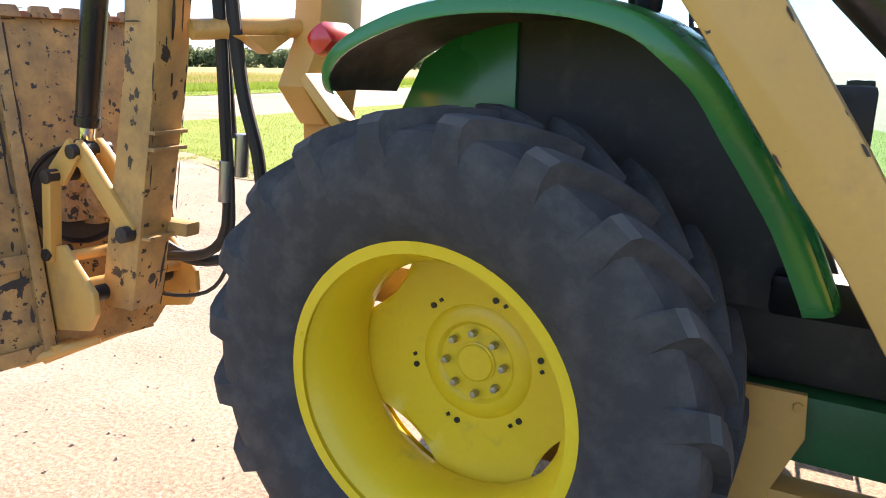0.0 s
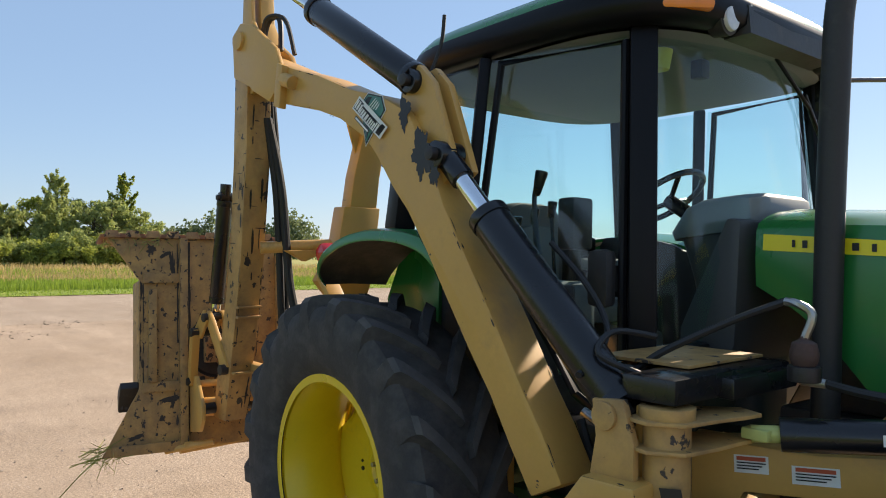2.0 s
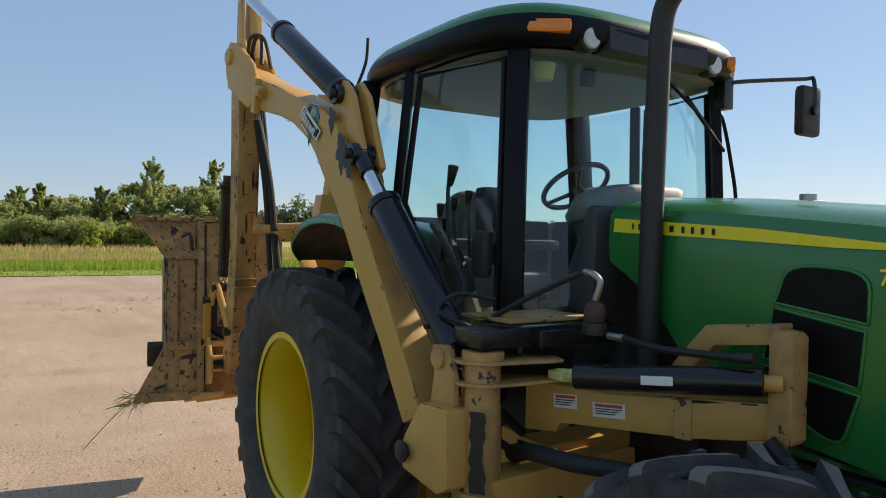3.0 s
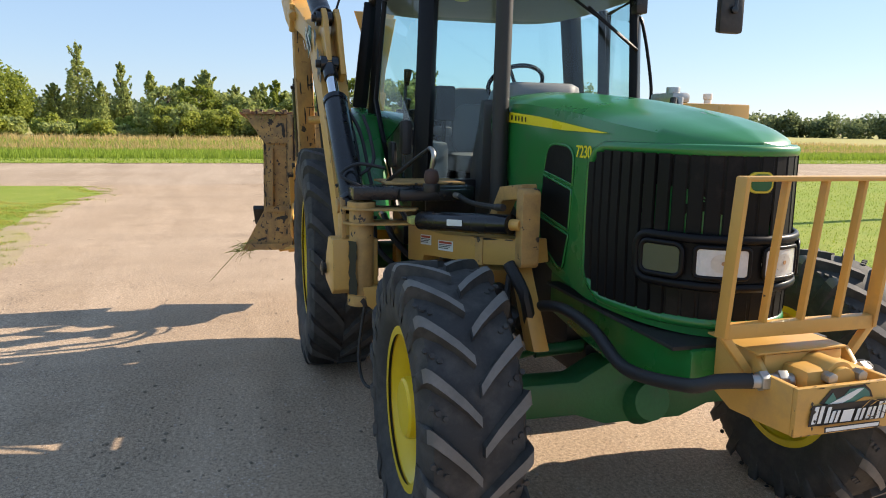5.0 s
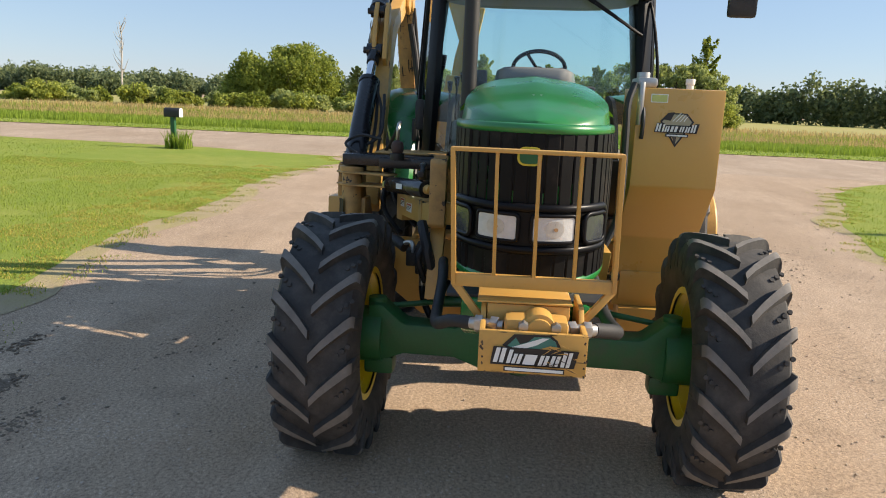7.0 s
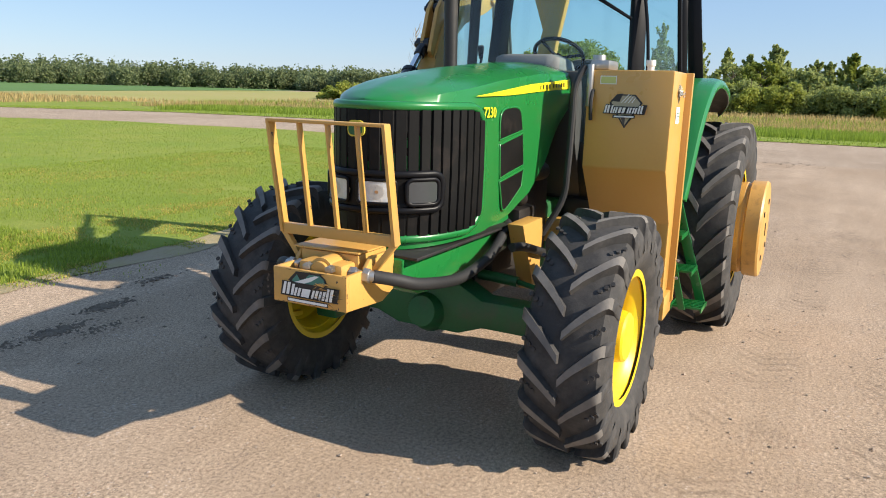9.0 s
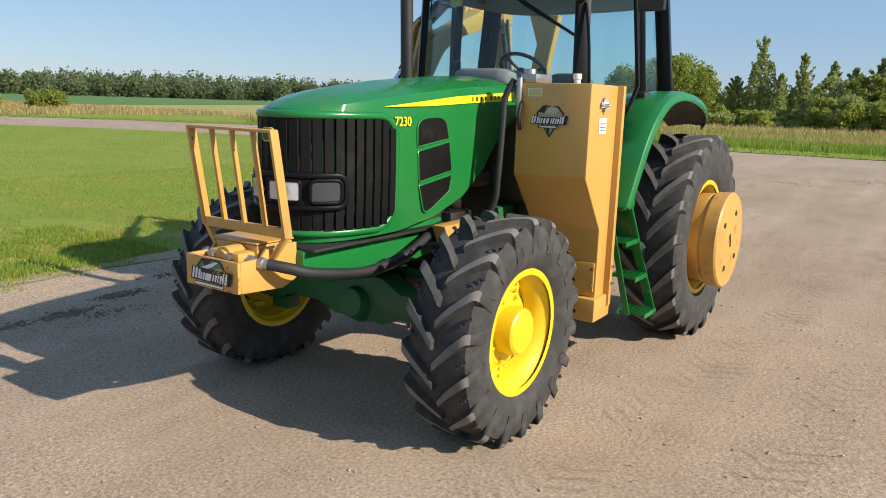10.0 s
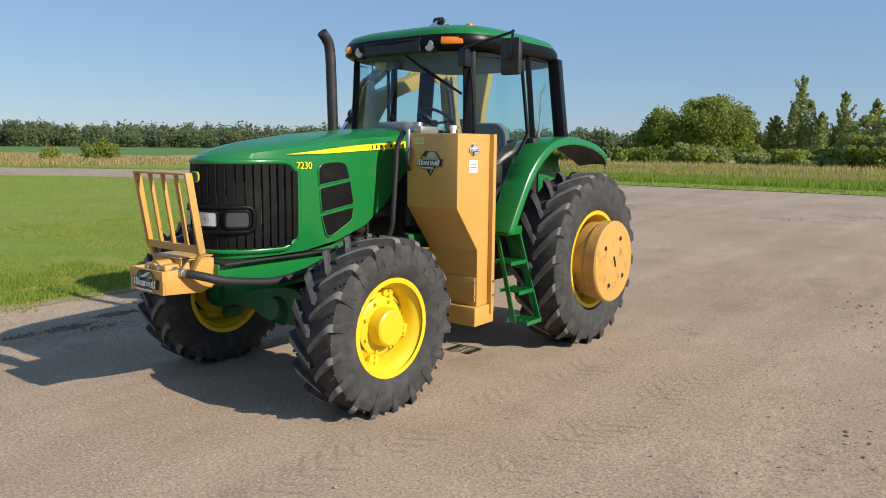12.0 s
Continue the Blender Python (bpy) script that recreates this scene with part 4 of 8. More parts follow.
def plant_trees():
    # the near shrubs and young poplars across the road
    rng = np.random.default_rng(77)
    spots = [(-131, -24, 14.3, 5.5, "spire"), (-132, -17.5, 11.4, 5.0, "spire"), (-133, -13, 10.2, 5.5, "spire"), (-134, -4.5, 10, 6, "spire"), (-133, -9, 8.2, 6, "spire"), (-134, 1, 8.2, 6, "spire"), (-134, 6, 8.8, 6, "spire"), (-130, -20.5, 8, 6, "spire"), (-130, -27.5, 7.5, 6, "spire")]
    for i, (x, y, h, w, st) in enumerate(spots):
        tree("poplar", x, y, h, w, st, 100 + i, "upright young poplar with pale green leaves", LEAF_POPLAR, 0.4, 3800, 0.03, "poplars across the road")
    tree("broad_tree", -127.5, -39.5, 11.0, 19.0, "round", 140, "broad round-crowned dark green tree", LEAF_MID, 0.56, 18000)
    tree("broad_tree", -128, -47.5, 7.0, 9.0, "round", 141, "low round-crowned green tree", LEAF_MID, 0.7, 4200)
    def bearing(az, d):
        return 5.0 + d * math.cos(radians(az)), d * math.sin(radians(az))

    # (bearing, height, width, habit) of the trees in the roadside thicket, seen from the yard
    stand = [(-175.4, 6.6, 6, "round"), (-176.4, 6.9, 4.6, "spire"), (-177.4, 6.6, 5.6, "round"), (-178.1, 8.0, 5.6, "spire"), (-179.2, 5.8, 6, "round"), (179.6, 5.6, 5, "round"), (178.4, 6.1, 4.4, "spire"), (176.9, 6.9, 5, "spire"), (175.8, 5.9, 6, "round"), (174.4, 6.2, 6, "round"), (173.2, 6.8, 5, "spire"), (171.9, 7.2, 6.6, "round"), (170.7, 8.2, 6.4, "round"), (169.8, 10.3, 6.4, "spire"), (168.6, 8.7, 6.6, "round"), (167.3, 8.0, 6.2, "round"), (166.4, 8.6, 6.4, "round"), (165.5, 11.0, 6.2, "spire"), (164.5, 7.2, 5.4, "round")]
    for i, (az, h, w, st) in enumerate(stand):
        x, y = bearing(az, 95 + 3 * math.sin(i * 2.3))
        tree("young_tree", x, y, h, w, st, 200 + i, "young leafy tree in the roadside thicket", (LEAF_POPLAR, LEAF_MID)[i % 5 == 2], 0.36, 4200, 0.02, "roadside thicket")
    for i in range(36):
        x, y = bearing(185.6 - 0.62 * i + rng.uniform(-0.2, 0.2), 87 + rng.uniform(-3, 3))
        tree("shrub", x, y, rng.uniform(2.6, 4.3), rng.uniform(3.2, 4.6), "bush", 300 + i, "bright green roadside shrub", (LEAF_BRIGHT, LEAF_POPLAR)[i % 3 == 0], 0.27, 3600, group="roadside thicket")
    for i in range(34):
        y = -62 + 1.7 * i
        tree("shrub", -84 + rng.uniform(-8, 4), y + rng.uniform(-0.6, 0.6), rng.uniform(1.6, 3.0), rng.uniform(2.6, 4.4), "bush", 400 + i, "leafy green meadow shrub", (LEAF_MID, LEAF_BRIGHT, LEAF_POPLAR)[i % 3], 0.42, 1500, group="meadow shrubs")
    tree("shrub", -35.3, -75.4, 3.0, 3.4, "bush", 500, "dense round dark green bush in the meadow", LEAF_MID, 0.3, 1800)
    tree("shrub", -30.8, -77.5, 1.7, 1.9, "bush", 501, "small green bush in the meadow", LEAF_BRIGHT, 0.25, 800)
    dead_tree(-92, -52.5, 10.6)
    woods("far_woods", [(260, -420), (-20, -320), (-140, -262), (-235, -180), (-300, -120)], 9.4, 22, LEAF_DARK, "dark belt of broadleaf woods beyond the fields", 31)
    woods("far_woods", [(300, -470), (-40, -375), (-190, -300), (-310, -190)], 11.0, 20, LEAF_DARK, "dark belt of broadleaf woods beyond the fields", 35, 1.2, 260)
    woods("far_woods", [(-250, -215), (-200, -150), (-190, -110), (-165, -60), (-170, -20), (-190, 30)], 7.6, 16, LEAF_DARK, "dark belt of trees behind the meadow", 32)
    woods("far_woods", [(-184, 47), (-168, 62), (-164, 73), (-156, 92)], 11.6, 8, LEAF_DARK, "row of tall dark trees along the field", 33)
    woods("far_woods", [(-215, 90), (-205, 125), (-150, 190), (-60, 280)], 7.6, 14, LEAF_DARK, "far dark belt of trees", 34)


plant_trees()


def mailbox():
    t = thing("mailbox", "dark mailbox on a green wooden post", "mailbox", (-17.0, -10.9, 0))
    part("post", box(-0.07, 0.07, -0.07, 0.07, -0.1, 1.02), GREEN_CAST, t)
    arch = [(-0.13, 1.02), (0.13, 1.02), (0.13, 1.2)] + [(0.13 * math.cos(radians(a)), 1.2 + 0.12 * math.sin(radians(a))) for a in range(20, 180, 20)] + [(-0.13, 1.2)]
    part("body", prism(arch, "y", -0.26, 0.26, 0.004), FLAT_BLACK, t)
    part("door", prism(arch, "y", 0.262, 0.275, 0.003), WHITE, t, "white mailbox door")
    blades("weeds", [(-17.0 + random.uniform(-0.35, 0.35), -10.75 + random.uniform(-0.35, 0.35)) for _ in range(260)], 0.6, 0.03, BLADE_TALL, "clump of tall weeds round a mailbox post", "weeds", 0.6, 41)


mailbox()


def utility_pole(x, y, h):
    t = thing("utility_pole", "tall weathered wooden utility pole", "utility pole", (x, y, 0))
    part("pole", rod((0, 0, -0.2), (0, 0, h), 0.17, 0.12), POLE_WOOD, t)
    part("crossarm", box(-0.06, 0.06, -0.5, 0.5, h - 0.9, h - 0.78), POLE_WOOD, t)
    part("insulator", rod((0, 0, h), (0, 0, h + 0.25), 0.05), GREY, t)


utility_pole(-7.7, 22.9, 10.2)


def pebbles():
    """Loose stones on the yard."""
    rng = np.random.default_rng(8)
    verts, faces = [], []
    for k in range(10500):
        x, y = rng.uniform(-7, 6.4), rng.uniform(-4.4, 6.4)
        if abs(y) < 1.6 and -0.9 < x < 3.4 and rng.uniform() < 0.5:
            continue
        r = 0.003 + 0.009 * rng.uniform() ** 5
        b = len(verts)
        q = Euler(rng.uniform(0, 6, 3)).to_matrix()
        for v in ((1, 0, 0), (-1, 0, 0), (0, 1, 0), (0, -1, 0), (0, 0, 1), (0, 0, -1), (0.6, 0.6, 0.4), (-0.6, -0.5, 0.5)):
            p = q @ Vector(v)
            verts.append((x + p.x * r * 1.3, y + p.y * r, 0.001 + r * 0.4 + p.z * r * 0.6))
        faces += [tuple(b + i for i in f) for f in ((0, 2, 6), (2, 4, 6), (4, 0, 6), (2, 1, 4), (1, 3, 7), (3, 4, 7), (4, 1, 7), (3, 0, 4), (0, 5, 2), (2, 5, 1), (1, 5, 3), (3, 5, 0))]
    tagged(flat("pebbles", verts, faces, STONE), "loose small stones on the gravel", "pebbles", kind="stuff")


pebbles()


def dirt_clods():
    """Crumbled dark soil and dry clippings left on the yard, in loose heaps and singly."""
    rng = np.random.default_rng(18)
    verts, faces = [], []

    def lump(x, y, r, flatness=0.6):
        b = len(verts)
        n = 6
        for ring, (rad, z) in enumerate(((1.0, -0.15), (0.85, 0.45), (0.3, 0.85))):
            for j in range(n):
                a = 2 * math.pi * (j + 0.5 * ring) / n
                q = r * rad * rng.uniform(0.65, 1.3)
                verts.append((x + q * math.cos(a) * 1.25, y + q * math.sin(a), r * z * flatness * rng.uniform(0.7, 1.2)))
        for k in range(2):
            for j in range(n):
                i = (j + 1) % n
                faces.append((b + k * n + j, b + k * n + i, b + (k + 1) * n + i, b + (k + 1) * n + j))
        faces.append(tuple(b + 2 * n + j for j in range(n)))

    heaps = [(1.55, -2.3, 0.45, 0.22, 45, 0.011), (1.25, -1.62, 0.3, 0.25, 40, 0.011), (0.9, -2.0, 0.6, 0.3, 30, 0.008), (3.0, -2.98, 0.11, 0.045, 320, 0.013), (2.35, -3.2, 0.11, 0.045, 280, 0.013), (3.5, -2.98, 0.07, 0.035, 150, 0.012), (1.5, -3.55, 0.12, 0.05, 60, 0.015), (2.75, -2.75, 0.16, 0.05, 70, 0.011), (-15.2, 0.0, 0.7, 0.5, 50, 0.025), (-17.0, -1.0, 0.8, 0.4, 40, 0.022), (-17.3, 1.5, 0.6, 0.3, 60, 0.025), (0.6, 4.2, 0.5, 0.25, 26, 0.014), (-1.5, 4.6, 0.5, 0.3, 30, 0.016), (-3.2, 3.4, 0.6, 0.25, 30, 0.016)]
    for cx, cy, sx, sy, n, r in heaps:
        for _ in range(n):
            lump(cx + rng.normal() * sx, cy + rng.normal() * sy, r * rng.uniform(0.3, 1.0) ** 1.5 + 0.003)
    for _ in range(220):
        lump(rng.uniform(-12, 6.0), rng.uniform(1.6, 6.0) if rng.uniform() < 0.7 else rng.uniform(-4.2, -1.6), 0.004 + 0.014 * rng.uniform() ** 3)
    tagged(flat("dirt_clods", verts, faces, CLOD), "dark crumbled soil clods on the gravel", "dirt clods", kind="stuff")


dirt_clods()


# ---- tractor ----
tractor = thing("tractor", "green and yellow farm tractor with black glazed cab, parked on gravel", "tractor", (0, CY, 0))
tractor.matrix_basis = pose(0, 0.104, 0, 0, 0, -1.6)


def lugs(R, rc, w, n, sweep, thick, blunt=False):
    """Chevron tread bars; the point of each chevron leads when rolling forwards."""
    bm = bmesh.new()
    for side in (-1, 1):
        for i in range(n):
            th0 = 2 * math.pi * (i + (0.5 if side > 0 else 0)) / n
            rings = []
            ends = ((0.92, 0.004), (0.985, 0.014), (1.035, 0.035), (1.065, 0.07), (1.075, 0.105), (1.055, 0.135)) if blunt else ((0.92, 0.006), (0.985, 0.028), (1.03, 0.07), (1.045, 0.115), (1.035, 0.16))
            for u, drop in ((0.02, 0.0), (0.28, 0.0), (0.55, 0.0), (0.8, 0.0)) + ends:
                y = side * u * w / 2
                th = th0 + sweep * (min(u, 0.97) ** 0.85)
                tw = thick * (0.85 + 0.35 * u)
                top = R - drop
                low = (rc if u < 0.9 else rc - 0.05) - 0.02 - drop * 0.6
                ring = []
                for dr, ht, k in ((-0.8, low, 1.5), (-0.5, top, 1.0), (0.5, top, 1.0), (0.8, low, 1.5)):
                    a = th + dr * tw / R
                    ring.append(bm.verts.new((ht * math.cos(a), y, ht * math.sin(a))))
                rings.append(ring)
            for a, b in zip(rings, rings[1:]):
                for k in range(3):
                    f = bm.faces.new((a[k], a[k + 1], b[k + 1], b[k]))
                    f.material_index = 1 if k == 1 and a is not rings[-2] and a is not rings[-3] and a is not rings[-4] else 0
            bm.faces.new(rings[0])
            bm.faces.new(rings[-1])
    return bm


def tyre_shape(rc, w, rim):
    half = [(rim - 0.012, 0.36), (rim + 0.012, 0.4), (rim + 0.03, 0.44), (rim + 0.25 * (rc - rim), 0.5), (rim + 0.5 * (rc - rim), 0.525), (rim + 0.75 * (rc - rim), 0.515), (rc - 0.045, 0.49), (rc - 0.012, 0.44), (rc, 0.33), (rc + 0.004, 0.12), (rc + 0.005, 0.0)]
    prof = [(r, y * w) for r, y in half] + [(r, -y * w) for r, y in half[-2::-1]]
    return lathe(prof, 72)


def wheel(x, y, z, R, rc, w, rim, disc_y, side, front, turn):
    """A rim with its tyre, disc, hub and bolts. side: +1 on the tractor's left. disc_y: where the disc stands, outwards from the tyre's middle."""
    e = 0.42 * w
    barrel = [(rim, -e), (rim + 0.022, -e), (rim + 0.022, -e + 0.012), (rim, -e + 0.02), (rim - 0.02, -e + 0.05), (rim - 0.028, -0.3 * w), (rim - 0.05, -0.2 * w), (rim - 0.062, 0.0), (rim - 0.05, 0.18 * w), (rim - 0.028, 0.28 * w), (rim - 0.022, e - 0.05), (rim, e - 0.02), (rim + 0.024, e - 0.012), (rim + 0.024, e), (rim - 0.004, e)]
    inner = [(r - 0.012, yy * 0.995) for r, yy in barrel[::-1]]
    ob = part("wheel", lathe([(r, yy * side) for r, yy in barrel + inner], 72, closed=True), YELLOW, tractor, "yellow steel wheel rim")
    ob.matrix_basis = pose(x, y, z, 0, turn, 0)
    part("tyre", join(tyre_shape(rc, w, rim)), TYRE, ob, "black ribbed tractor tyre with dusty sidewall")
    sweep = (0.5 if front else 0.62) * w / R
    # the right rear bars take the copy with shade painted in
    part("tread", lugs(R, rc, w, 20 if not front else 18, sweep, 0.064 if not front else 0.046, front), [TYRE, LUG if front or side > 0 else LUG_SHADED], ob, "worn chevron tread bars")
    if front:
        studs = []
        for k in range(36):
            zs = -1 if k % 2 else 1
            for j in range(3):
                u = 0.66 + 0.13 * j
                a = 2 * math.pi * (k // 2 + (0.5 if zs > 0 else 0) + 0.5) / 18 + sweep * u ** 0.85
                p = Vector(((rc + 0.001) * math.cos(a), zs * u * w / 2, (rc + 0.001) * math.sin(a)))
                n = Vector((math.cos(a), 0, math.sin(a)))
                studs.append(rod(p - n * 0.004, p + n * 0.005, 0.013, 0.011, 8, 0))
        tagged(part("tread_stud", join(*studs), TYRE, ob), "small cast ovals between the tread bars", kind="stuff")
    d = disc_y * side
    s = side
    rr = rim - (0.058 if side > 0 or front else 0.026)
    if not front:
        # dished disc, cut away in four crescents next to the rim
        bm = bmesh.new()
        rings = []
        n = 96
        out = 1 if side < 0 else -1
        for f, off in ((0.0, 0.0), (0.3, 0.0), (0.33, 0.012), (0.42, 0.012), (0.46, 0.0), (0.7, out * 0.004), (0.84, out * 0.012), (1.0, 0.03 if side < 0 else -0.04)):
            ring = []
            for k in range(n):
                a = 2 * math.pi * k / n
                cut = max(0.0, (math.cos(4 * (a - 1.05)) - 0.05) / 0.95) ** 0.7 if f == 1.0 else 0.0
                r = rr * f * (1 - 0.17 * cut)
                ring.append(bm.verts.new((r * math.cos(a), d + s * off, r * math.sin(a))))
            rings.append(ring)
        for a, b in zip(rings[1:], rings[2:]):
            for k in range(n):
                bm.faces.new((a[k], a[(k + 1) % n], b[(k + 1) % n], b[k]))
        bm.faces.new(rings[1])
        bmesh.ops.delete(bm, geom=rings[0], context="VERTS")
        part("disc", bm, YELLOW, ob, "dished yellow wheel disc")
        part("hub", lathe([(0.0, d + s * 0.012), (0.06, d + s * 0.012), (0.064, d + s * 0.006), (0.07, d + s * 0.004)], 40), YELLOW, ob)
        for k in range(8):
            a = 2 * math.pi * (k + 0.25) / 8
            c = Vector((0.105 * math.cos(a), d, 0.105 * math.sin(a)))
            part("bolt", rod(c + Vector((0, s * 0.008, 0)), c + Vector((0, s * 0.034, 0)), 0.0145, 0.012, 6, 0.002), STEEL, ob)
        for k in range(12):
            a = 2 * math.pi * (k // 2) / 6 + (0.08 if k % 2 else -0.08) + 0.3
            c = Vector((0.235 * math.cos(a), d + (s * 0.004 if side < 0 else -s * 0.014), 0.235 * math.sin(a)))
            part("bolt_hole", rod(c - Vector((0, s * 0.004, 0)), c + Vector((0, s * 0.004, 0)), 0.0085 + 0.002 * (k % 2), None, 4 + 8 * (k % 2), 0), DECAL_BLACK, ob)
    else:
        part("disc", lathe([(0.13, d), (0.2, d), (0.215, d - s * 0.01), (0.235, d - s * 0.03), (rr - 0.02, d - s * 0.05), (rr, d - s * 0.07)], 64), YELLOW, ob, "dished yellow wheel disc")
        part("hub", lathe([(0.0, d + s * 0.105), (0.118, d + s * 0.105), (0.132, d + s * 0.095), (0.138, d + s * 0.07), (0.142, d), (0.17, d - s * 0.005), (0.172, d - s * 0.02)], 48), YELLOW, ob, "yellow planetary hub cap")
        for k in range(8):
            a = 2 * math.pi * (k + 0.4) / 8
            c = Vector((0.185 * math.cos(a), d, 0.185 * math.sin(a)))
            part("bolt", rod(c, c + Vector((0, s * 0.022, 0)), 0.013, 0.011, 6, 0.002), YELLOW, ob)
        for k in range(4):
            a = 2 * math.pi * (k + 0.15) / 4
            c = Vector((0.245 * math.cos(a), d - s * 0.02, 0.245 * math.sin(a)))
            m = Matrix.Translation(c) @ pose(0, 0, 0, 0, -math.degrees(a), 0)
            part("rim_lug", join(box(-0.03, 0.04, -0.02, 0.02, -0.05, 0.05, 0.008, m), rod(c + Vector((0, 0, 0.02)), c + Vector((0, s * 0.035, 0.02)), 0.012, None, 6), rod(c - Vector((0, 0, 0.02)), c + Vector((0, s * 0.035, -0.02)), 0.012, None, 6)), YELLOW, ob)
            part("vent_slot", prism([(0.2 * math.cos(a + b) * f, 0.2 * math.sin(a + b) * f) for b, f in ((0.35, 1.1), (0.7, 1.16), (1.05, 1.1), (0.7, 1.06))], "y", min(d - s * 0.04, d - s * 0.012), max(d - s * 0.04, d - s * 0.012), 0), DECAL_BLACK, ob)
    return ob


RX, RZ, FX, FZ = -0.03, 0.822, 2.645, 0.61
wheel(RX, -1.15, RZ, 0.84, 0.795, 0.46, 0.458, -0.16, -1, False, 8)
w_rl = wheel(RX, 1.165, RZ, 0.84, 0.795, 0.46, 0.455, 0.0, 1, False, 3)
wheel(FX, -0.985, FZ, 0.652, 0.612, 0.4, 0.343, 0.06, -1, True, 5)
wheel(FX, 1.0, FZ, 0.652, 0.612, 0.4, 0.343, 0.06, 1, True, -4)


def wheel_weight():
    """The cast drum bolted outside the left rear wheel."""
    y0 = 0.155
    part("wheel_weight", lathe([(0.2, -0.02), (0.30, -0.02), (0.345, y0 - 0.02), (0.365, y0), (0.372, y0 + 0.09), (0.365, y0 + 0.1), (0.36, y0 + 0.105), (0.36, y0 + 0.118), (0.372, y0 + 0.122), (0.386, y0 + 0.128), (0.39, y0 + 0.23), (0.378, y0 + 0.245), (0.0, y0 + 0.25)], 72), ORANGE, w_rl, "stacked orange cast-iron wheel weights with dark seams")
    for a in (0.7, 2.1, 3.9, 5.2):
        c = Vector((0.24 * math.cos(a), y0 + 0.248, 0.24 * math.sin(a)))
        part("bolt_hole", rod(c, c + Vector((0, 0.005, 0)), 0.022, None, 16, 0), DECAL_BLACK, w_rl)
    part("slot", box(-0.012, 0.012, y0 + 0.249, y0 + 0.255, -0.055, 0.055, 0, pose(0, 0, 0, 0, 20, 0)), DECAL_BLACK, w_rl)


wheel_weight()

# hood: an outline swept round the nose, with a crowned top
HW, HX0, HX1, HX2 = 0.355, 1.46, 2.62, 3.41


def half_width(x):
    if x <= HX1:
        return HW
    t = (x - HX1) / (HX2 - HX1)
    return HW * max(0.0, 1 - t**2.9) ** (1 / 2.2)


def outline():
    pts = [(HX0 + (HX1 - HX0) * k / 20, HW) for k in range(20)]
    for k in range(60):
        a = math.pi / 2 * k / 60
        t = math.sin(a) ** 0.72
        x = HX1 + (HX2 - HX1) * min(1.0, t)
        pts.append((x, half_width(x)))
    return pts + [(HX2, 0.0)]


HALF = outline()[::-1]
ARC = [0.0]
for (xa, ya), (xb, yb) in zip(HALF, HALF[1:]):
    ARC.append(ARC[-1] + math.hypot(xb - xa, yb - ya))


def along(s):
    """The hood's outline at arc length s from the nose; positive on the left."""
    q = abs(s)
    return float(np.interp(q, ARC, [p[0] for p in HALF])), float(np.interp(q, ARC, [p[1] for p in HALF])) * (1 if s >= 0 else -1)


def on_hood(s, z, off=0.0):
    x, y = along(s)
    xa, ya = along(s - 0.02)
    xb, yb = along(s + 0.02)
    n = Vector((yb - ya, -(xb - xa), 0))
    n.normalize()
    tuck = 0.05 * max(0.0, 1.25 - z)
    return Vector((x, y, z)) + n * (off - tuck)


def top_z(x):
    return float(np.interp(x, (1.46, 2.0, 2.6, 3.0, 3.13, 3.3, 3.41), (2.045, 2.02, 1.97, 1.915, 1.89, 1.845, 1.80)))


def edge_z(x):
    return float(np.interp(x, (1.46, 2.0, 2.6, 2.9, 3.13, 3.3, 3.41), (1.985, 1.965, 1.91, 1.87, 1.84, 1.805, 1.775)))


def low_z(x):
    return float(np.interp(x, (1.46, 1.62, 1.72, 1.85, 2.1, 2.4, 2.75, 3.41), (1.75, 1.66, 1.57, 1.42, 1.25, 1.15, 1.1, 1.08)))


def hood():
    bm = bmesh.new()
    S = [ARC[-1] * k / 60 for k in range(-60, 61)]
    cols = []
    for s in S:
        x, _ = along(s)
        lo, hi = low_z(x), edge_z(x)
        col = [bm.verts.new(on_hood(s, lo + 0.004, -0.03)), bm.verts.new(on_hood(s, lo))]
        col += [bm.verts.new(on_hood(s, lo + (hi - lo) * k / 8, 0.008 * math.sin(math.pi * k / 8))) for k in range(1, 8)]
        col += [bm.verts.new(on_hood(s, hi, -0.012))]
        cols.append(col)
    for a, b in zip(cols, cols[1:]):
        for k in range(len(a) - 1):
            bm.faces.new((a[k], b[k], b[k + 1], a[k + 1]))
    # crowned top, station by station from the cab to the nose
    rows = []
    for k in range(61):
        right, left = cols[60 - k][-1], cols[60 + k][-1]
        x = right.co.x
        mid = []
        if k:
            for j in range(1, 16):
                u = -1 + 2 * j / 16
                zc = top_z(x) - (top_z(x) - right.co.z) * abs(u) ** 3.2
                bulge = 0.012 * math.exp(-((abs(u) - 0.0) / 0.22) ** 2) * min(1, k / 10)
                mid.append(bm.verts.new((x, left.co.y * u, zc + bulge)))
        rows.append([right] + mid + [left] if k else [right])
    for a, b in zip(rows[1:], rows[2:]):
        for k in range(len(a) - 1):
            bm.faces.new((a[k], a[k + 1], b[k + 1], b[k]))
    nose = rows[0][0]
    for k in range(len(rows[1]) - 1):
        bm.faces.new((nose, rows[1][k], rows[1][k + 1]))
    part("hood", bm, GREEN, tractor, "glossy green engine hood", 50)


hood()


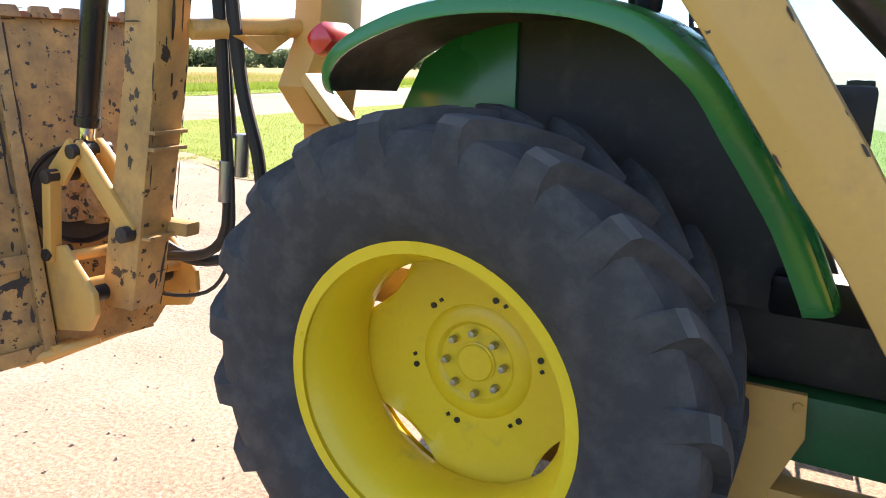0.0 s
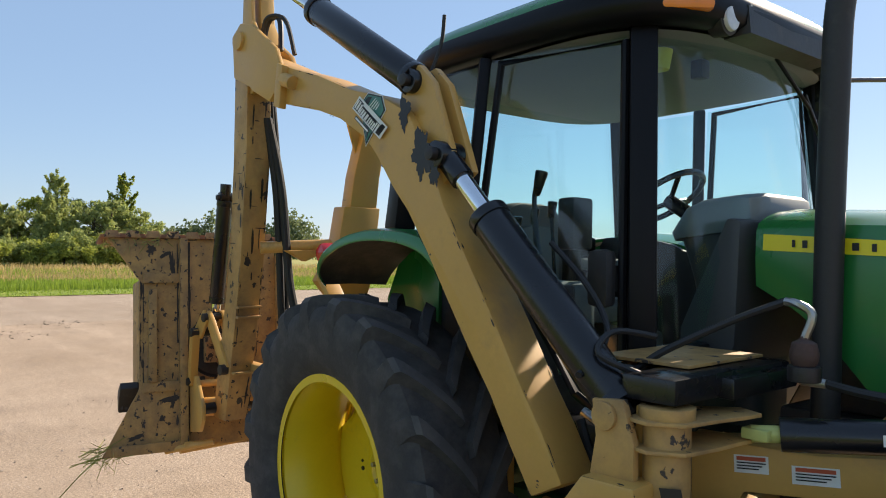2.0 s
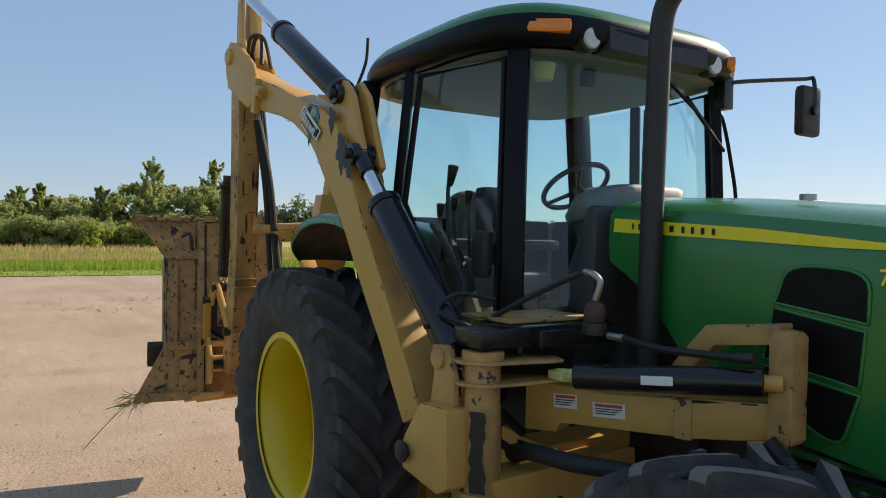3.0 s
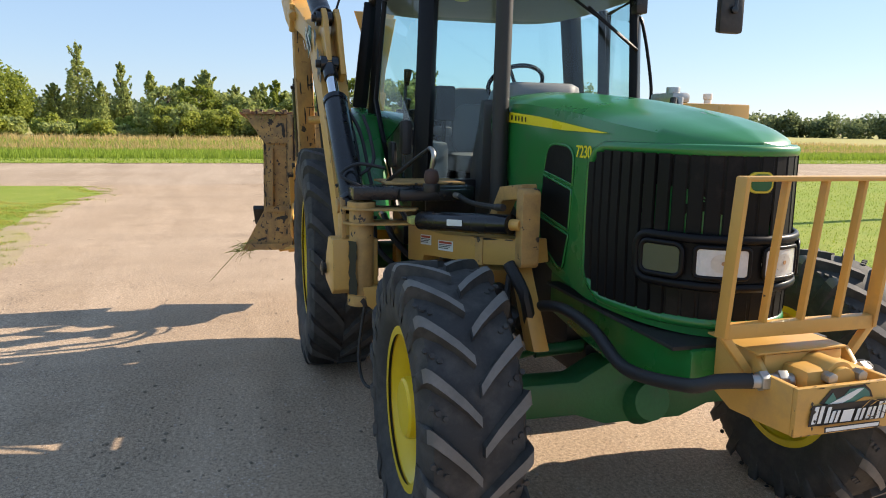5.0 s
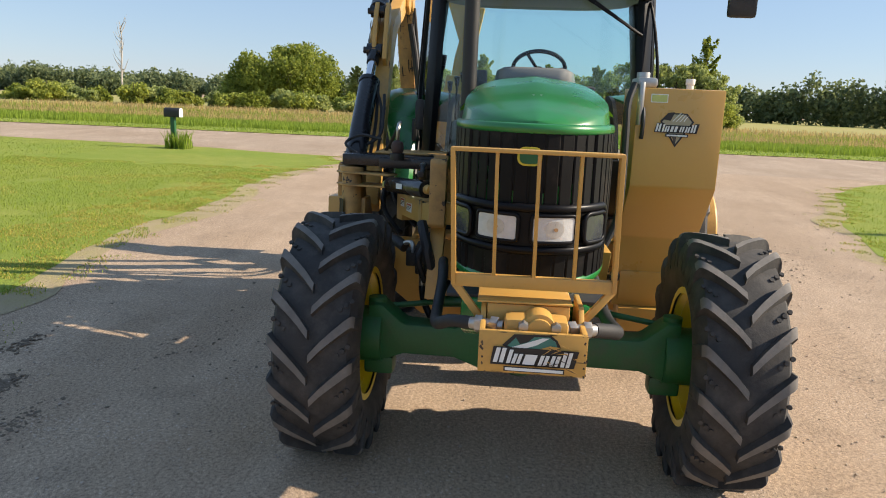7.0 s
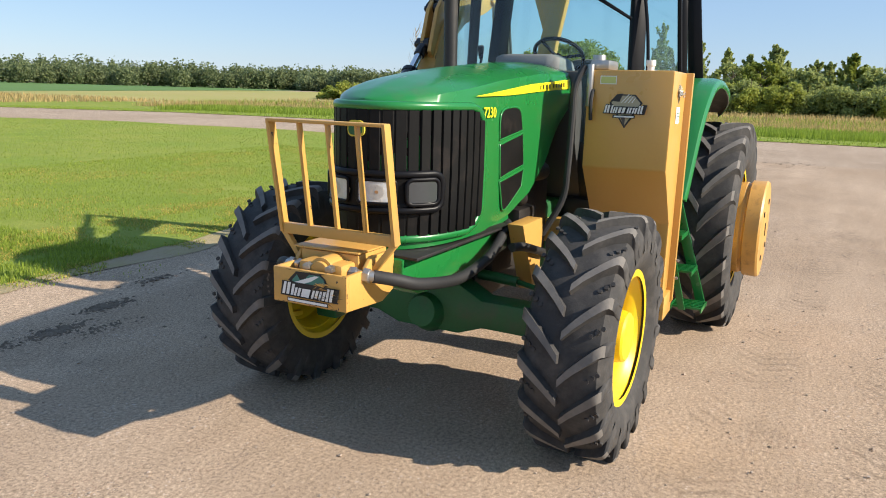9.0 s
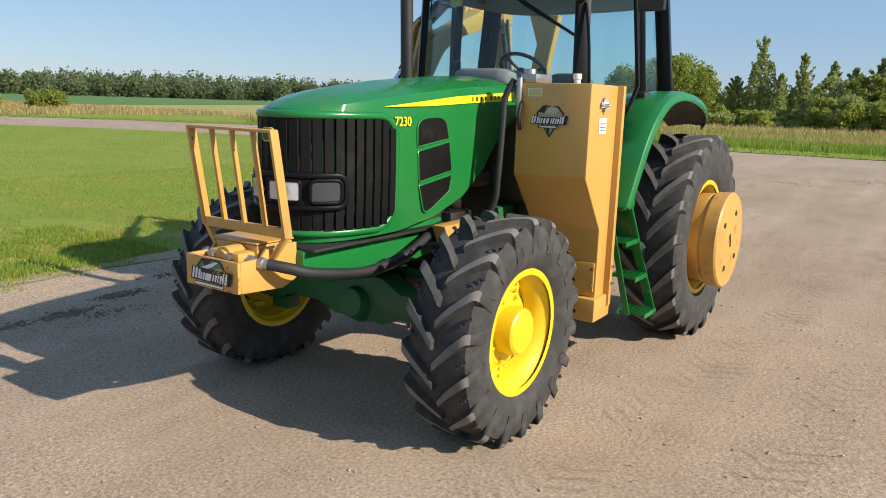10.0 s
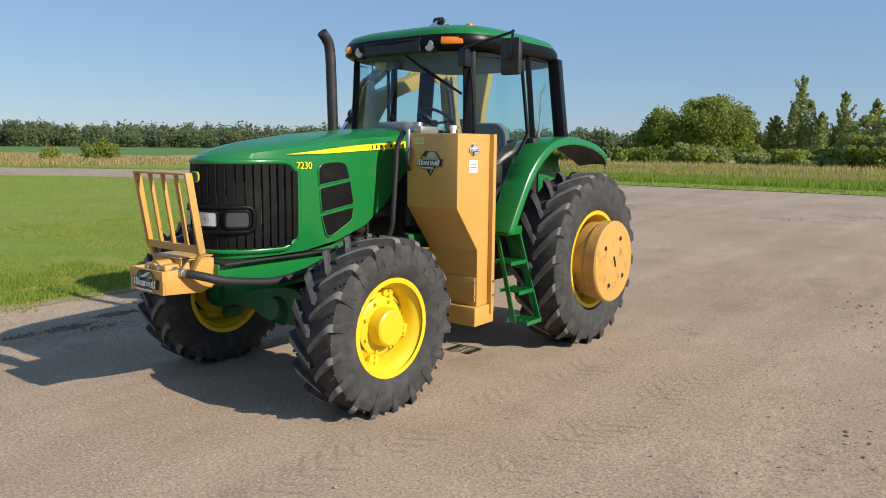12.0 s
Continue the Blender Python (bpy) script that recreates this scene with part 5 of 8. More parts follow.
def hood_panel(name, pts, material, off, parent, label=""):
    """A filled outline in (arc length, height) laid on the hood's side."""
    bm = bmesh.new()
    c = (sum(p[0] for p in pts) / len(pts), sum(p[1] for p in pts) / len(pts))
    mid = bm.verts.new(on_hood(c[0], c[1], off))
    rings = []
    for f in (0.34, 0.67, 1.0):
        rings.append([bm.verts.new(on_hood(c[0] + (s - c[0]) * f, c[1] + (z - c[1]) * f, off)) for s, z in pts])
    rings.append([bm.verts.new(on_hood(s, z, off - 0.02)) for s, z in pts])
    n = len(pts)
    for k in range(n):
        bm.faces.new((mid, rings[0][k], rings[0][(k + 1) % n]))
    for a, b in zip(rings, rings[1:]):
        for k in range(n):
            bm.faces.new((a[k], a[(k + 1) % n], b[(k + 1) % n], b[k]))
    return part(name, bm, material, parent, label)


def hood_bead(name, pts, r, material, off, parent, label=""):
    """A raised bead along an outline on the hood's side."""
    path = [on_hood(s, z, off) for s, z in pts]
    bm = bmesh.new()
    n, seg, rings = len(path), 8, []
    for i, p in enumerate(path):
        d = (path[(i + 1) % n] - path[i - 1]).normalized()
        x, y = along(pts[i][0])
        out = (on_hood(*pts[i], off + 0.1) - on_hood(*pts[i], off)).normalized()
        side = d.cross(out)
        rings.append([bm.verts.new(p + r * (math.cos(a) * side * 1.3 + math.sin(a) * out)) for a in (2 * math.pi * k / seg for k in range(seg))])
    for i in range(n):
        a, b = rings[i], rings[(i + 1) % n]
        for k in range(seg):
            bm.faces.new((a[k], a[(k + 1) % seg], b[(k + 1) % seg], b[k]))
    return part(name, bm, material, parent, label, 80)


def shifted(pts, s, z):
    return [(s + a, z + b) for a, b in pts]


def dense(pts, step=0.03):
    out = []
    for (x0, y0), (x1, y1) in zip(pts, pts[1:] + pts[:1]):
        n = max(1, int(math.hypot(x1 - x0, y1 - y0) / step))
        out += [(x0 + (x1 - x0) * k / n, y0 + (y1 - y0) * k / n) for k in range(n)]
    return out


SG = float(np.interp(2.80, [p[0] for p in HALF][::-1], ARC[::-1]))

NOSE = -0.018  # middle of the grille along the hood outline


def grille():
    """The dark wrap-round grille of vertical ribs, inside a green bead."""
    z0, z1 = 1.145, 1.765
    zc, h, w = (z0 + z1) / 2, z1 - z0, 2 * SG
    pts = dense(shifted(rounded_rect(w, h, (0.13, 0.13, 0.15, 0.15), 8), NOSE, zc), 0.04)
    g = hood_panel("grille", pts, GRILLE, 0.013, tractor, "black vertical-ribbed radiator grille")
    hood_bead("grille_surround", dense(shifted(rounded_rect(w + 0.02, h + 0.02, (0.14, 0.14, 0.16, 0.16), 8), NOSE, zc), 0.04), 0.017, GREEN, 0.008, tractor)
    n = 26
    for k in range(n):
        s = -SG + 2 * SG * (k + 0.5) / n
        edge = SG - abs(s)
        cut = 0.14 - math.sqrt(max(0, 0.14**2 - max(0, 0.14 - edge) ** 2)) if edge < 0.14 else 0.0
        a, b = z0 + cut + 0.006, z1 - cut - 0.006
        bm = bmesh.new()
        ws = SG / n * 0.9
        rise = 0.004 if abs(s) < 0.3 else 0.012
        prof = ((-ws, 0.0), (-ws * 0.82, rise), (ws * 0.82, rise), (ws, 0.0))
        lo = [bm.verts.new(on_hood(NOSE + s + p, a, q + 0.012)) for p, q in prof]
        mi = [bm.verts.new(on_hood(NOSE + s + p, (a + b) / 2, q + 0.014)) for p, q in prof]
        hi = [bm.verts.new(on_hood(NOSE + s + p, b, q + 0.012)) for p, q in prof]
        for p, q in ((lo, mi), (mi, hi)):
            for i in range(3):
                bm.faces.new((p[i], p[i + 1], q[i + 1], q[i]))
        bm.faces.new(lo)
        bm.faces.new(hi)
        part("rib", bm, GRILLE, g)


grille()


def head_lamps():
    hs = 0.42
    lamp = hood_panel("lamp_housing", dense(shifted(rounded_rect(2 * hs, 0.18, 0.05), NOSE, 1.368), 0.03), GRILLE, 0.034, tractor, "black headlamp housing across the grille")
    hood_bead("lamp_bezel", dense(shifted(rounded_rect(2 * hs, 0.175, 0.05), NOSE, 1.368), 0.03), 0.014, CAB_BLACK, 0.034, lamp)
    for s in (-0.128, 0.088):
        hood_panel("head_lamp", dense(shifted(rounded_rect(0.16, 0.106, 0.018), s, 1.372), 0.03), LENS, 0.046, lamp, "clear headlamp")
        hood_bead("lamp_rim", dense(shifted(rounded_rect(0.167, 0.112, 0.018), s, 1.372), 0.03), 0.006, CAB_BLACK, 0.046, lamp)
        hood_panel("reflector", dense(shifted(rounded_rect(0.07, 0.07, 0.034), s, 1.372), 0.02), REFLECTOR, 0.0475, lamp)
        hood_panel("bulb", dense(shifted(rounded_rect(0.015, 0.015, 0.007), s + 0.004, 1.372), 0.02), RUST_TAN, 0.049, lamp)
    for s in (-0.33, 0.295):
        hood_panel("side_lamp", dense(shifted(rounded_rect(0.15, 0.115, 0.03), s, 1.37), 0.03), LENS_GREY, 0.046, lamp, "grey smoked side lamp")
        hood_bead("lamp_rim", dense(shifted(rounded_rect(0.157, 0.122, 0.03), s, 1.37), 0.03), 0.008, CAB_BLACK, 0.046, lamp)


head_lamps()
# nose emblem as a plain green shield with a yellow edge
hood_panel("emblem", shifted(rounded_rect(0.092, 0.076, 0.028), NOSE, 1.665), EMBLEM, 0.028, tractor, "small green nose emblem with a gold edge")
hood_panel("emblem_field", shifted(rounded_rect(0.074, 0.06, 0.021), NOSE, 1.665), GREEN_CAST, 0.031, tractor)
ornament = prism([(3.04, -0.026), (3.04, 0.026), (3.14, 0.012), (3.21, 0.0), (3.14, -0.012)], "z", 0.0, 0.014, 0.004)
for v in ornament.verts:
    v.co.z += top_z(v.co.x) - 0.003
part("hood_ornament", ornament, STEEL, tractor, "small bright hood badge")


def s_of(x, side):
    return side * float(np.interp(x, [p[0] for p in HALF][::-1], ARC[::-1]))


def hood_sides():
    for side in (1, -1):
        # yellow stripe, pointed towards the nose, with the maker's word as plain bars
        pts = []
        for k in range(25):
            x = 1.49 + (2.915 - 1.49) * k / 24
            top = np.interp(x, (1.49, 2.2, 2.915), (1.945, 1.9, 1.828))
            pts.append((s_of(x, side), top))
        low = []
        for k in range(24):
            x = 1.49 + (2.915 - 1.49) * k / 24
            bot = np.interp(x, (1.49, 2.0, 2.5, 2.915), (1.884, 1.862, 1.835, 1.826))
            low.append((s_of(x, side), bot))
        bm = bmesh.new()
        a = [bm.verts.new(on_hood(s, z, 0.0115 - max(0, z - 1.9) * 0.1)) for s, z in pts]
        b = [bm.verts.new(on_hood(s, z, 0.0115)) for s, z in low]
        for k in range(23):
            bm.faces.new((a[k], a[k + 1], b[k + 1], b[k]))
        bm.faces.new((a[23], a[24], b[23]))
        st = part("stripe", bm, STRIPE, tractor, "yellow hood stripe")
        x = 1.6
        for lw in (0.025, 0.04, 0.04, 0.04, 0.0, 0.05, 0.035, 0.035, 0.04, 0.035):
            if lw:
                xx = x if side < 0 else 1.6 + (2.05 - x) - lw
                bm = bmesh.new()
                zc = float(np.interp(xx, (1.49, 2.2), (1.9145, 1.8755)))
                q = [bm.verts.new(on_hood(s_of(xa, side), z, 0.0135)) for xa, z in ((xx, zc - 0.013), (xx + lw * 0.45, zc - 0.0135), (xx + lw * 0.45, zc + 0.013), (xx, zc + 0.0135))]
                bm.faces.new(q)
                part("word_bar", bm, DECAL_BLACK, st)
            x += lw + 0.012
        at = 2.755 if side > 0 else 2.718
        o = on_hood(s_of(at, side), 1.742, 0.014)
        o2 = on_hood(s_of(at - 0.01, side), 1.742, 0.014)
        r = (o - o2) * (-side)
        lettering("7230", 0.075, o, r, (0, 0, 1), STRIPE, tractor, "model_number")
        # three stacked vents in a raised green surround
        def vx(z, front):
            if front:
                return np.interp(z, (1.17, 1.3, 1.775), (2.53, 2.58, 2.62))
            return np.interp(z, (1.17, 1.33, 1.775), (2.43, 2.23, 2.315))
        def band(lo, hi, tilt=0.05):
            return [(vx(lo, True), lo - tilt * 0.5), (vx(hi, True), hi - tilt * 0.5), (vx(hi, False), hi + tilt * 0.5), (vx(lo, False), lo + tilt * 0.5)]

        def rounded(pts, which, f0):
            out = []
            for i, p in enumerate(pts):
                if i not in which:
                    out.append(p)
                    continue
                a, b = pts[i - 1], pts[(i + 1) % len(pts)]
                f = f0 if i != 3 else f0 * 1.2
                p0, p1 = [tuple(p[k] + (e[k] - p[k]) * f for k in (0, 1)) for e in (a, b)]
                out += [tuple((1 - u) ** 2 * p0[k] + 2 * u * (1 - u) * p[k] + u * u * p1[k] for k in (0, 1)) for u in (0, 0.25, 0.5, 0.75, 1)]
            return out

        top = rounded([(2.612, 1.592), (2.615, 1.762), (2.33, 1.775), (2.285, 1.634)], (1, 2), 0.38)
        mid = band(1.405, 1.592)
        low = rounded([(2.53, 1.165), (2.59, 1.358), (2.245, 1.405), (2.27, 1.3)], (0,), 0.3)
        for pts in (top, mid, low):
            pts = dense([(s_of(x, side), z) for x, z in pts], 0.03)
            v = hood_panel("vent", pts, GRILLE, 0.012, tractor, "dark mesh side vent")
            hood_bead("vent_edge", pts, 0.005, GREEN, 0.01, v)


hood_sides()


def chassis():
    front = join(prism([(2.2, 0.9), (2.2, 1.12), (3.0, 1.07), (3.46, 1.065), (3.46, 0.93), (3.3, 0.86), (2.9, 0.82)], "y", -0.27, 0.27, 0.02))
    part("front_support", front, GREEN, tractor, "green cast front support")
    part("support_seam", box(2.3, 3.44, -0.335, 0.335, 1.062, 1.078, 0.004), FLAT_BLACK, tractor)
    part("engine", join(box(1.5, 2.4, -0.26, 0.26, 0.75, 1.3, 0.03), box(1.6, 2.3, -0.22, 0.22, 1.3, 1.7, 0.03), box(1.7, 1.95, -0.33, -0.2, 0.95, 1.25, 0.03), box(1.9, 2.2, 0.2, 0.34, 0.9, 1.15, 0.03), rod((2.1, 0.3, 1.2), (2.3, 0.3, 1.32), 0.05), rod((1.75, 0.3, 1.35), (1.95, 0.28, 1.35), 0.06)), DARK_STEEL, tractor, "dark greasy diesel engine block")
    part("transmission", join(box(0.3, 1.55, -0.24, 0.24, 0.62, 1.1, 0.04), box(-0.4, 0.45, -0.3, 0.3, 0.5, 1.15, 0.05)), GREEN_CAST, tractor, "green transmission housing")
    part("rear_axle", join(rod((RX, -0.96, RZ), (RX, 1.05, RZ), 0.11), rod((RX, -0.6, RZ), (RX, 0.6, RZ), 0.17)), GREEN_CAST, tractor, "green rear axle housing")
    axle = join(prism([(-0.8, 0.46), (-0.82, 0.8), (-0.74, 0.8), (-0.62, 0.7), (-0.35, 0.7), (-0.2, 0.78), (0.2, 0.78), (0.35, 0.7), (0.62, 0.7), (0.74, 0.8), (0.82, 0.8), (0.8, 0.46), (0.62, 0.53), (0.35, 0.53), (0.2, 0.475), (-0.2, 0.475), (-0.35, 0.53), (-0.62, 0.53)], "x", FX - 0.09, FX + 0.09, 0.03), rod((FX + 0.05, 0, 0.58), (FX + 0.16, 0, 0.6), 0.13, 0.09), rod((FX - 0.4, 0, 0.65), (FX, 0, 0.62), 0.08))
    part("front_axle", axle, GREEN_CAST, tractor, "green cast front axle beam")
    for s in (-1, 1):
        part("steering_knuckle", join(rod((FX, s * 0.78, 0.44), (FX, s * 0.78, 0.82), 0.05), rod((FX, s * 0.74, 0.61), (FX, s * 0.93, 0.61), 0.15), box(FX - 0.06, FX + 0.06, s * 0.76 - 0.08, s * 0.76 + 0.08, 0.4, 0.5, 0.02)), GREEN_CAST, tractor)
        part("tie_rod", join(rod((FX - 0.2, s * 0.1, 0.78), (FX - 0.2, s * 0.45, 0.76), 0.032), rod((FX - 0.2, s * 0.45, 0.76), (FX - 0.12, s * 0.72, 0.74), 0.016)), GREEN_CAST, tractor)
    part("oil_pan", box(1.6, 2.5, -0.2, 0.2, 0.6, 0.8, 0.03), DARK_STEEL, tractor)
    part("side_tank", box(0.42, 1.3, -0.64, -0.28, 0.56, 0.8, 0.04), GREEN_CAST, tractor, "dark green side casting below the cab")
    for y0, y1 in ((-0.6, -0.28), (0.28, 0.7)):
        part("fuel_tank", box(0.45, 1.25, y0, y1, 0.62 if y0 > 0 else 0.8, 1.12, 0.06), FLAT_BLACK, tractor, "black plastic fuel tank under the cab")


chassis()


def exhaust():
    pts = [(1.74, -0.41, 1.3), (1.75, -0.41, 2.0), (1.765, -0.41, 2.5), (1.775, -0.41, 2.7), (1.8, -0.41, 2.81), (1.87, -0.41, 2.885)]
    part("exhaust_pipe", tube(pts, 0.05, 18, 5, radii=[0.047] * 60), FLAT_BLACK, tractor, "tall black curved exhaust pipe")


exhaust()


def fender(s):
    """A curved green mudguard over a rear wheel."""
    if s < 0:
        arc = [(0.99, 1.17), (0.975, 1.22), (0.893, 1.4), (0.82, 1.53), (0.755, 1.64), (0.685, 1.755), (0.6, 1.835), (0.48, 1.912), (0.3, 1.955), (0.05, 1.968), (-0.15, 1.952), (-0.33, 1.905), (-0.48, 1.84), (-0.57, 1.76), (-0.6, 1.69)]
    else:
        arc = [(1.12, 1.16), (1.1, 1.2), (0.98, 1.42), (0.86, 1.62), (0.7, 1.8), (0.5, 1.93), (0.3, 1.985), (0.05, 2.0), (-0.25, 1.975), (-0.5, 1.92), (-0.75, 1.83), (-0.9, 1.74)]
    arc = [(p.x, p.z) for p in smooth_path([(x, 0, z) for x, z in arc], 3)]
    bm = bmesh.new()
    rows = []
    for i, (x, z) in enumerate(arc):
        a, b = arc[max(i - 1, 0)], arc[min(i + 1, len(arc) - 1)]
        n = Vector((-(b[1] - a[1]), 0, b[0] - a[0])).normalized()
        if n.z < 0 and i > 3 or n.x < 0 and i < 4:
            n = -n
        f = i / (len(arc) - 1)
        # the right guard narrows towards the step
        wide = float(np.interp(f, (0, 0.15, 0.3, 0.45, 0.75, 1), (1.0, 1.03, 1.12, 1.18, 1.18, 1.13))) if s < 0 else 1.12 + 0.03 * math.sin(math.pi * f)
        end = 1.0 if f < 0.8 else 1 - (0.2 if s < 0 else 0.35) * ((f - 0.8) / 0.2) ** 2
        lip = float(np.interp(f, (0, 0.35, 0.6), (0.085, 0.085, 0.058))) if s < 0 else 0.075
        inner = float(np.interp(f, (0, 0.35, 0.55), (0.88, 0.86, 0.64)))
        row = []
        for y, d in ((inner, -0.03), (0.9, 0.0), (wide - 0.06, 0.0), (wide - 0.015, -0.012), (wide, -0.034), (wide - 0.002, -lip), (wide - 0.012, -lip), (wide - 0.014, -0.04), (wide - 0.03, -0.028), (0.9, -0.02), (inner, -0.05)):
            p = Vector((x, 0, z)) + n * d
            row.append(bm.verts.new((p.x, s * (0.8 + (y - 0.8) * end), p.z)))
        rows.append(row)
    for a, b in zip(rows, rows[1:]):
        for k in range(len(a)):
            j = (k + 1) % len(a)
            bm.faces.new((a[k], a[j], b[j], b[k])).material_index = 1 if 6 <= k <= 9 else 0
    bm.faces.new(rows[0])
    bm.faces.new(rows[-1]).material_index = 1
    ob = part("fender", bm, GREEN, tractor, "curved green rear fender with a dark muddy underside", 40)
    ob.data.materials.append(MUDDY)
    # inner wall of the wheel arch: black towards the cab step, green behind
    part("fender_liner", prism([(x, z - 0.03) for x, z in arc[::2] if x > -0.08] + [(-0.08, 1.92), (-0.08, 1.06), (0.96, 1.06)], "y", min(s * 0.62, s * 0.65), max(s * 0.62, s * 0.65), 0), FLAT_BLACK, tractor, "black inner wheel arch panel")
    part("fender_side", prism([(-0.42, 1.2), (-0.54, 1.6), (-0.44, 1.79), (-0.3, 1.875), (-0.07, 1.93), (-0.07, 1.2)], "y", min(s * 0.645, s * 0.67), max(s * 0.645, s * 0.67), 0.008), GREEN, tractor, "green inner wheel arch panel")
    if s < 0:
        m = Matrix.Translation((-0.585, -1.0, 1.85)) @ pose(0, 0, 0, 0, -38, 0)
        tl = part("tail_lamp", box(-0.05, 0.045, -0.085, 0.085, -0.045, 0.045, 0.03, m), RED, tractor, "red tail lamp")
        part("tail_lamp_band", box(-0.054, -0.04, -0.07, 0.07, -0.012, 0.03, 0.006, m), AMBER, tl, "amber turn lens")
    return ob


for s in (-1, 1):
    fender(s)


def ring_outline(cx, hx, hy, n=56, p=4.0):
    out = []
    for k in range(n):
        a = 2 * math.pi * k / n
        c, q = math.cos(a), math.sin(a)
        out.append((cx + hx * math.copysign(abs(c) ** (2 / p), c), hy * math.copysign(abs(q) ** (2 / p), q)))
    return out


def loft(rings, cap0=True, cap1=True):
    bm = bmesh.new()
    vs = [[bm.verts.new(p) for p in r] for r in rings]
    n = len(vs[0])
    for a, b in zip(vs, vs[1:]):
        for k in range(n):
            bm.faces.new((a[k], a[(k + 1) % n], b[(k + 1) % n], b[k]))
    if cap0:
        bm.faces.new(vs[0])
    if cap1:
        bm.faces.new(vs[-1])
    return bm


def cab():
    def ring(hx, hy, z, cx=0.565, p=4.0, slope=0.03):
        return [(x, y, z + slope * (0.6 - x) * -0.2 - 0.05 * max(0, 0.1 - x) * 1.0) for x, y in ring_outline(cx, hx + 0.04, hy, 56, p)]
    part("roof_rim", loft([ring(0.74, 0.78, 2.705), ring(0.8, 0.84, 2.7), ring(0.845, 0.885, 2.73), ring(0.85, 0.89, 2.79), ring(0.835, 0.875, 2.83), ring(0.78, 0.82, 2.835)], True, True), CAB_BLACK, tractor, "black lower roof band", 60)
    part("roof", loft([ring(0.832, 0.872, 2.822), ring(0.825, 0.865, 2.85), ring(0.79, 0.83, 2.89), ring(0.7, 0.74, 2.925), ring(0.5, 0.54, 2.95), ring(0.2, 0.22, 2.96)], True, True), GREEN, tractor, "green cab roof", 70)
    part("headliner", loft([ring(0.76, 0.8, 2.692), ring(0.72, 0.76, 2.68), ring(0.3, 0.3, 2.675)], True, True), LIGHT_GREY, tractor, "grey headliner", 70)
    # work lamps and markers in the front brow
    for y in (-0.43, 0.43):
        part("work_lamp", join(rod((1.36, y, 2.745), (1.425, y, 2.742), 0.062), ), FLAT_BLACK, tractor, "round roof work lamp")
        part("work_lamp_lens", rod((1.425, y, 2.742), (1.44, y, 2.742), 0.05, 0.045), LENS, tractor)
    for y in (-1, 1):
        m = Matrix.Translation((1.365, y * 0.63, 2.775)) @ pose(0, 0, 0, 0, 0, y * 38)
        part("marker_lamp", box(-0.04, 0.035, -0.1, 0.1, -0.032, 0.032, 0.02, m), AMBER, tractor, "amber marker lamp")
    part("dome_lamp", rod((1.12, -0.45, 2.68), (1.12, -0.45, 2.6), 0.06, 0.045), PALE_YELLOW, tractor, "yellowed lamp under the roof front")
    part("visor_clip", box(1.12, 1.18, -0.22, -0.16, 2.6, 2.68, 0.01), FLAT_BLACK, tractor)
    part("roof_brow", loft([[(1.36, -0.36, 2.69), (1.46, -0.34, 2.7), (1.46, 0.34, 2.7), (1.36, 0.36, 2.69)], [(1.36, -0.36, 2.83), (1.45, -0.34, 2.81), (1.45, 0.34, 2.81), (1.36, 0.36, 2.83)]]), FLAT_BLACK, tractor, "black roof brow panel")
    part("beacon_base", rod((0.75, 0.35, 2.93), (0.75, 0.35, 2.97), 0.05), FLAT_BLACK, tractor)
    part("beacon", rod((0.75, 0.35, 2.97), (0.75, 0.35, 3.02), 0.04, 0.03), AMBER, tractor, "small amber roof beacon")
    # pillars
    for s in (-1, 1):
        for nm, a, b, w in (("front_pillar", (1.265, s * 0.745 + 0.012, 1.2), (1.215, s * 0.69 + 0.012, 2.72), 0.052), ("middle_pillar", (0.46, s * 0.9, 1.9), (0.5, s * 0.845, 2.7), 0.033), ("rear_pillar", (-0.05, s * 0.91, 1.95), (-0.03, s * 0.82, 2.73), 0.07)):
            m, h = turned(a, b)
            part(nm, box(-w, w, -w * (0.55 if nm == "front_pillar" else 0.8), w * (0.55 if nm == "front_pillar" else 0.8), 0, h, 0.014, m), CAB_BLACK, tractor, "black cab pillar")
        part("door_frame", join(tube([(1.2, s * 0.77, 1.18), (1.16, s * 0.715, 2.66), (0.6, s * 0.84, 2.66), (0.54, s * 0.89, 2.0), (0.75, s * 0.87, 1.7), (1.03, s * 0.83, 1.3), (1.2, s * 0.77, 1.18)], 0.018, 8, 1)), CAB_BLACK, tractor)
        g = flat("door_glass", [(x, s * (0.78 - 0.236 * (x - 1.14) - 0.045 * (z - 1.2)), z) for x, z in ((1.2, 1.2), (1.16, 2.68), (0.55, 2.68), (0.5, 2.0), (0.72, 1.72), (0.98, 1.3))], [(0, 1, 2, 3, 4, 5)], GLASS, tractor, "tinted door glass")
        g.visible_shadow = False
        g = flat("side_glass", [(0.44, s * 0.905, 1.98), (0.46, s * 0.85, 2.68), (-0.0, s * 0.835, 2.68), (-0.02, s * 0.91, 1.98)], [(0, 1, 2, 3)], GLASS, tractor, "tinted rear side window")
        g.visible_shadow = False
        part("door_handle", box(0.92, 1.04, min(s * 0.84, s * 0.88), max(s * 0.84, s * 0.88), 1.55, 1.72, 0.02), FLAT_BLACK, tractor)
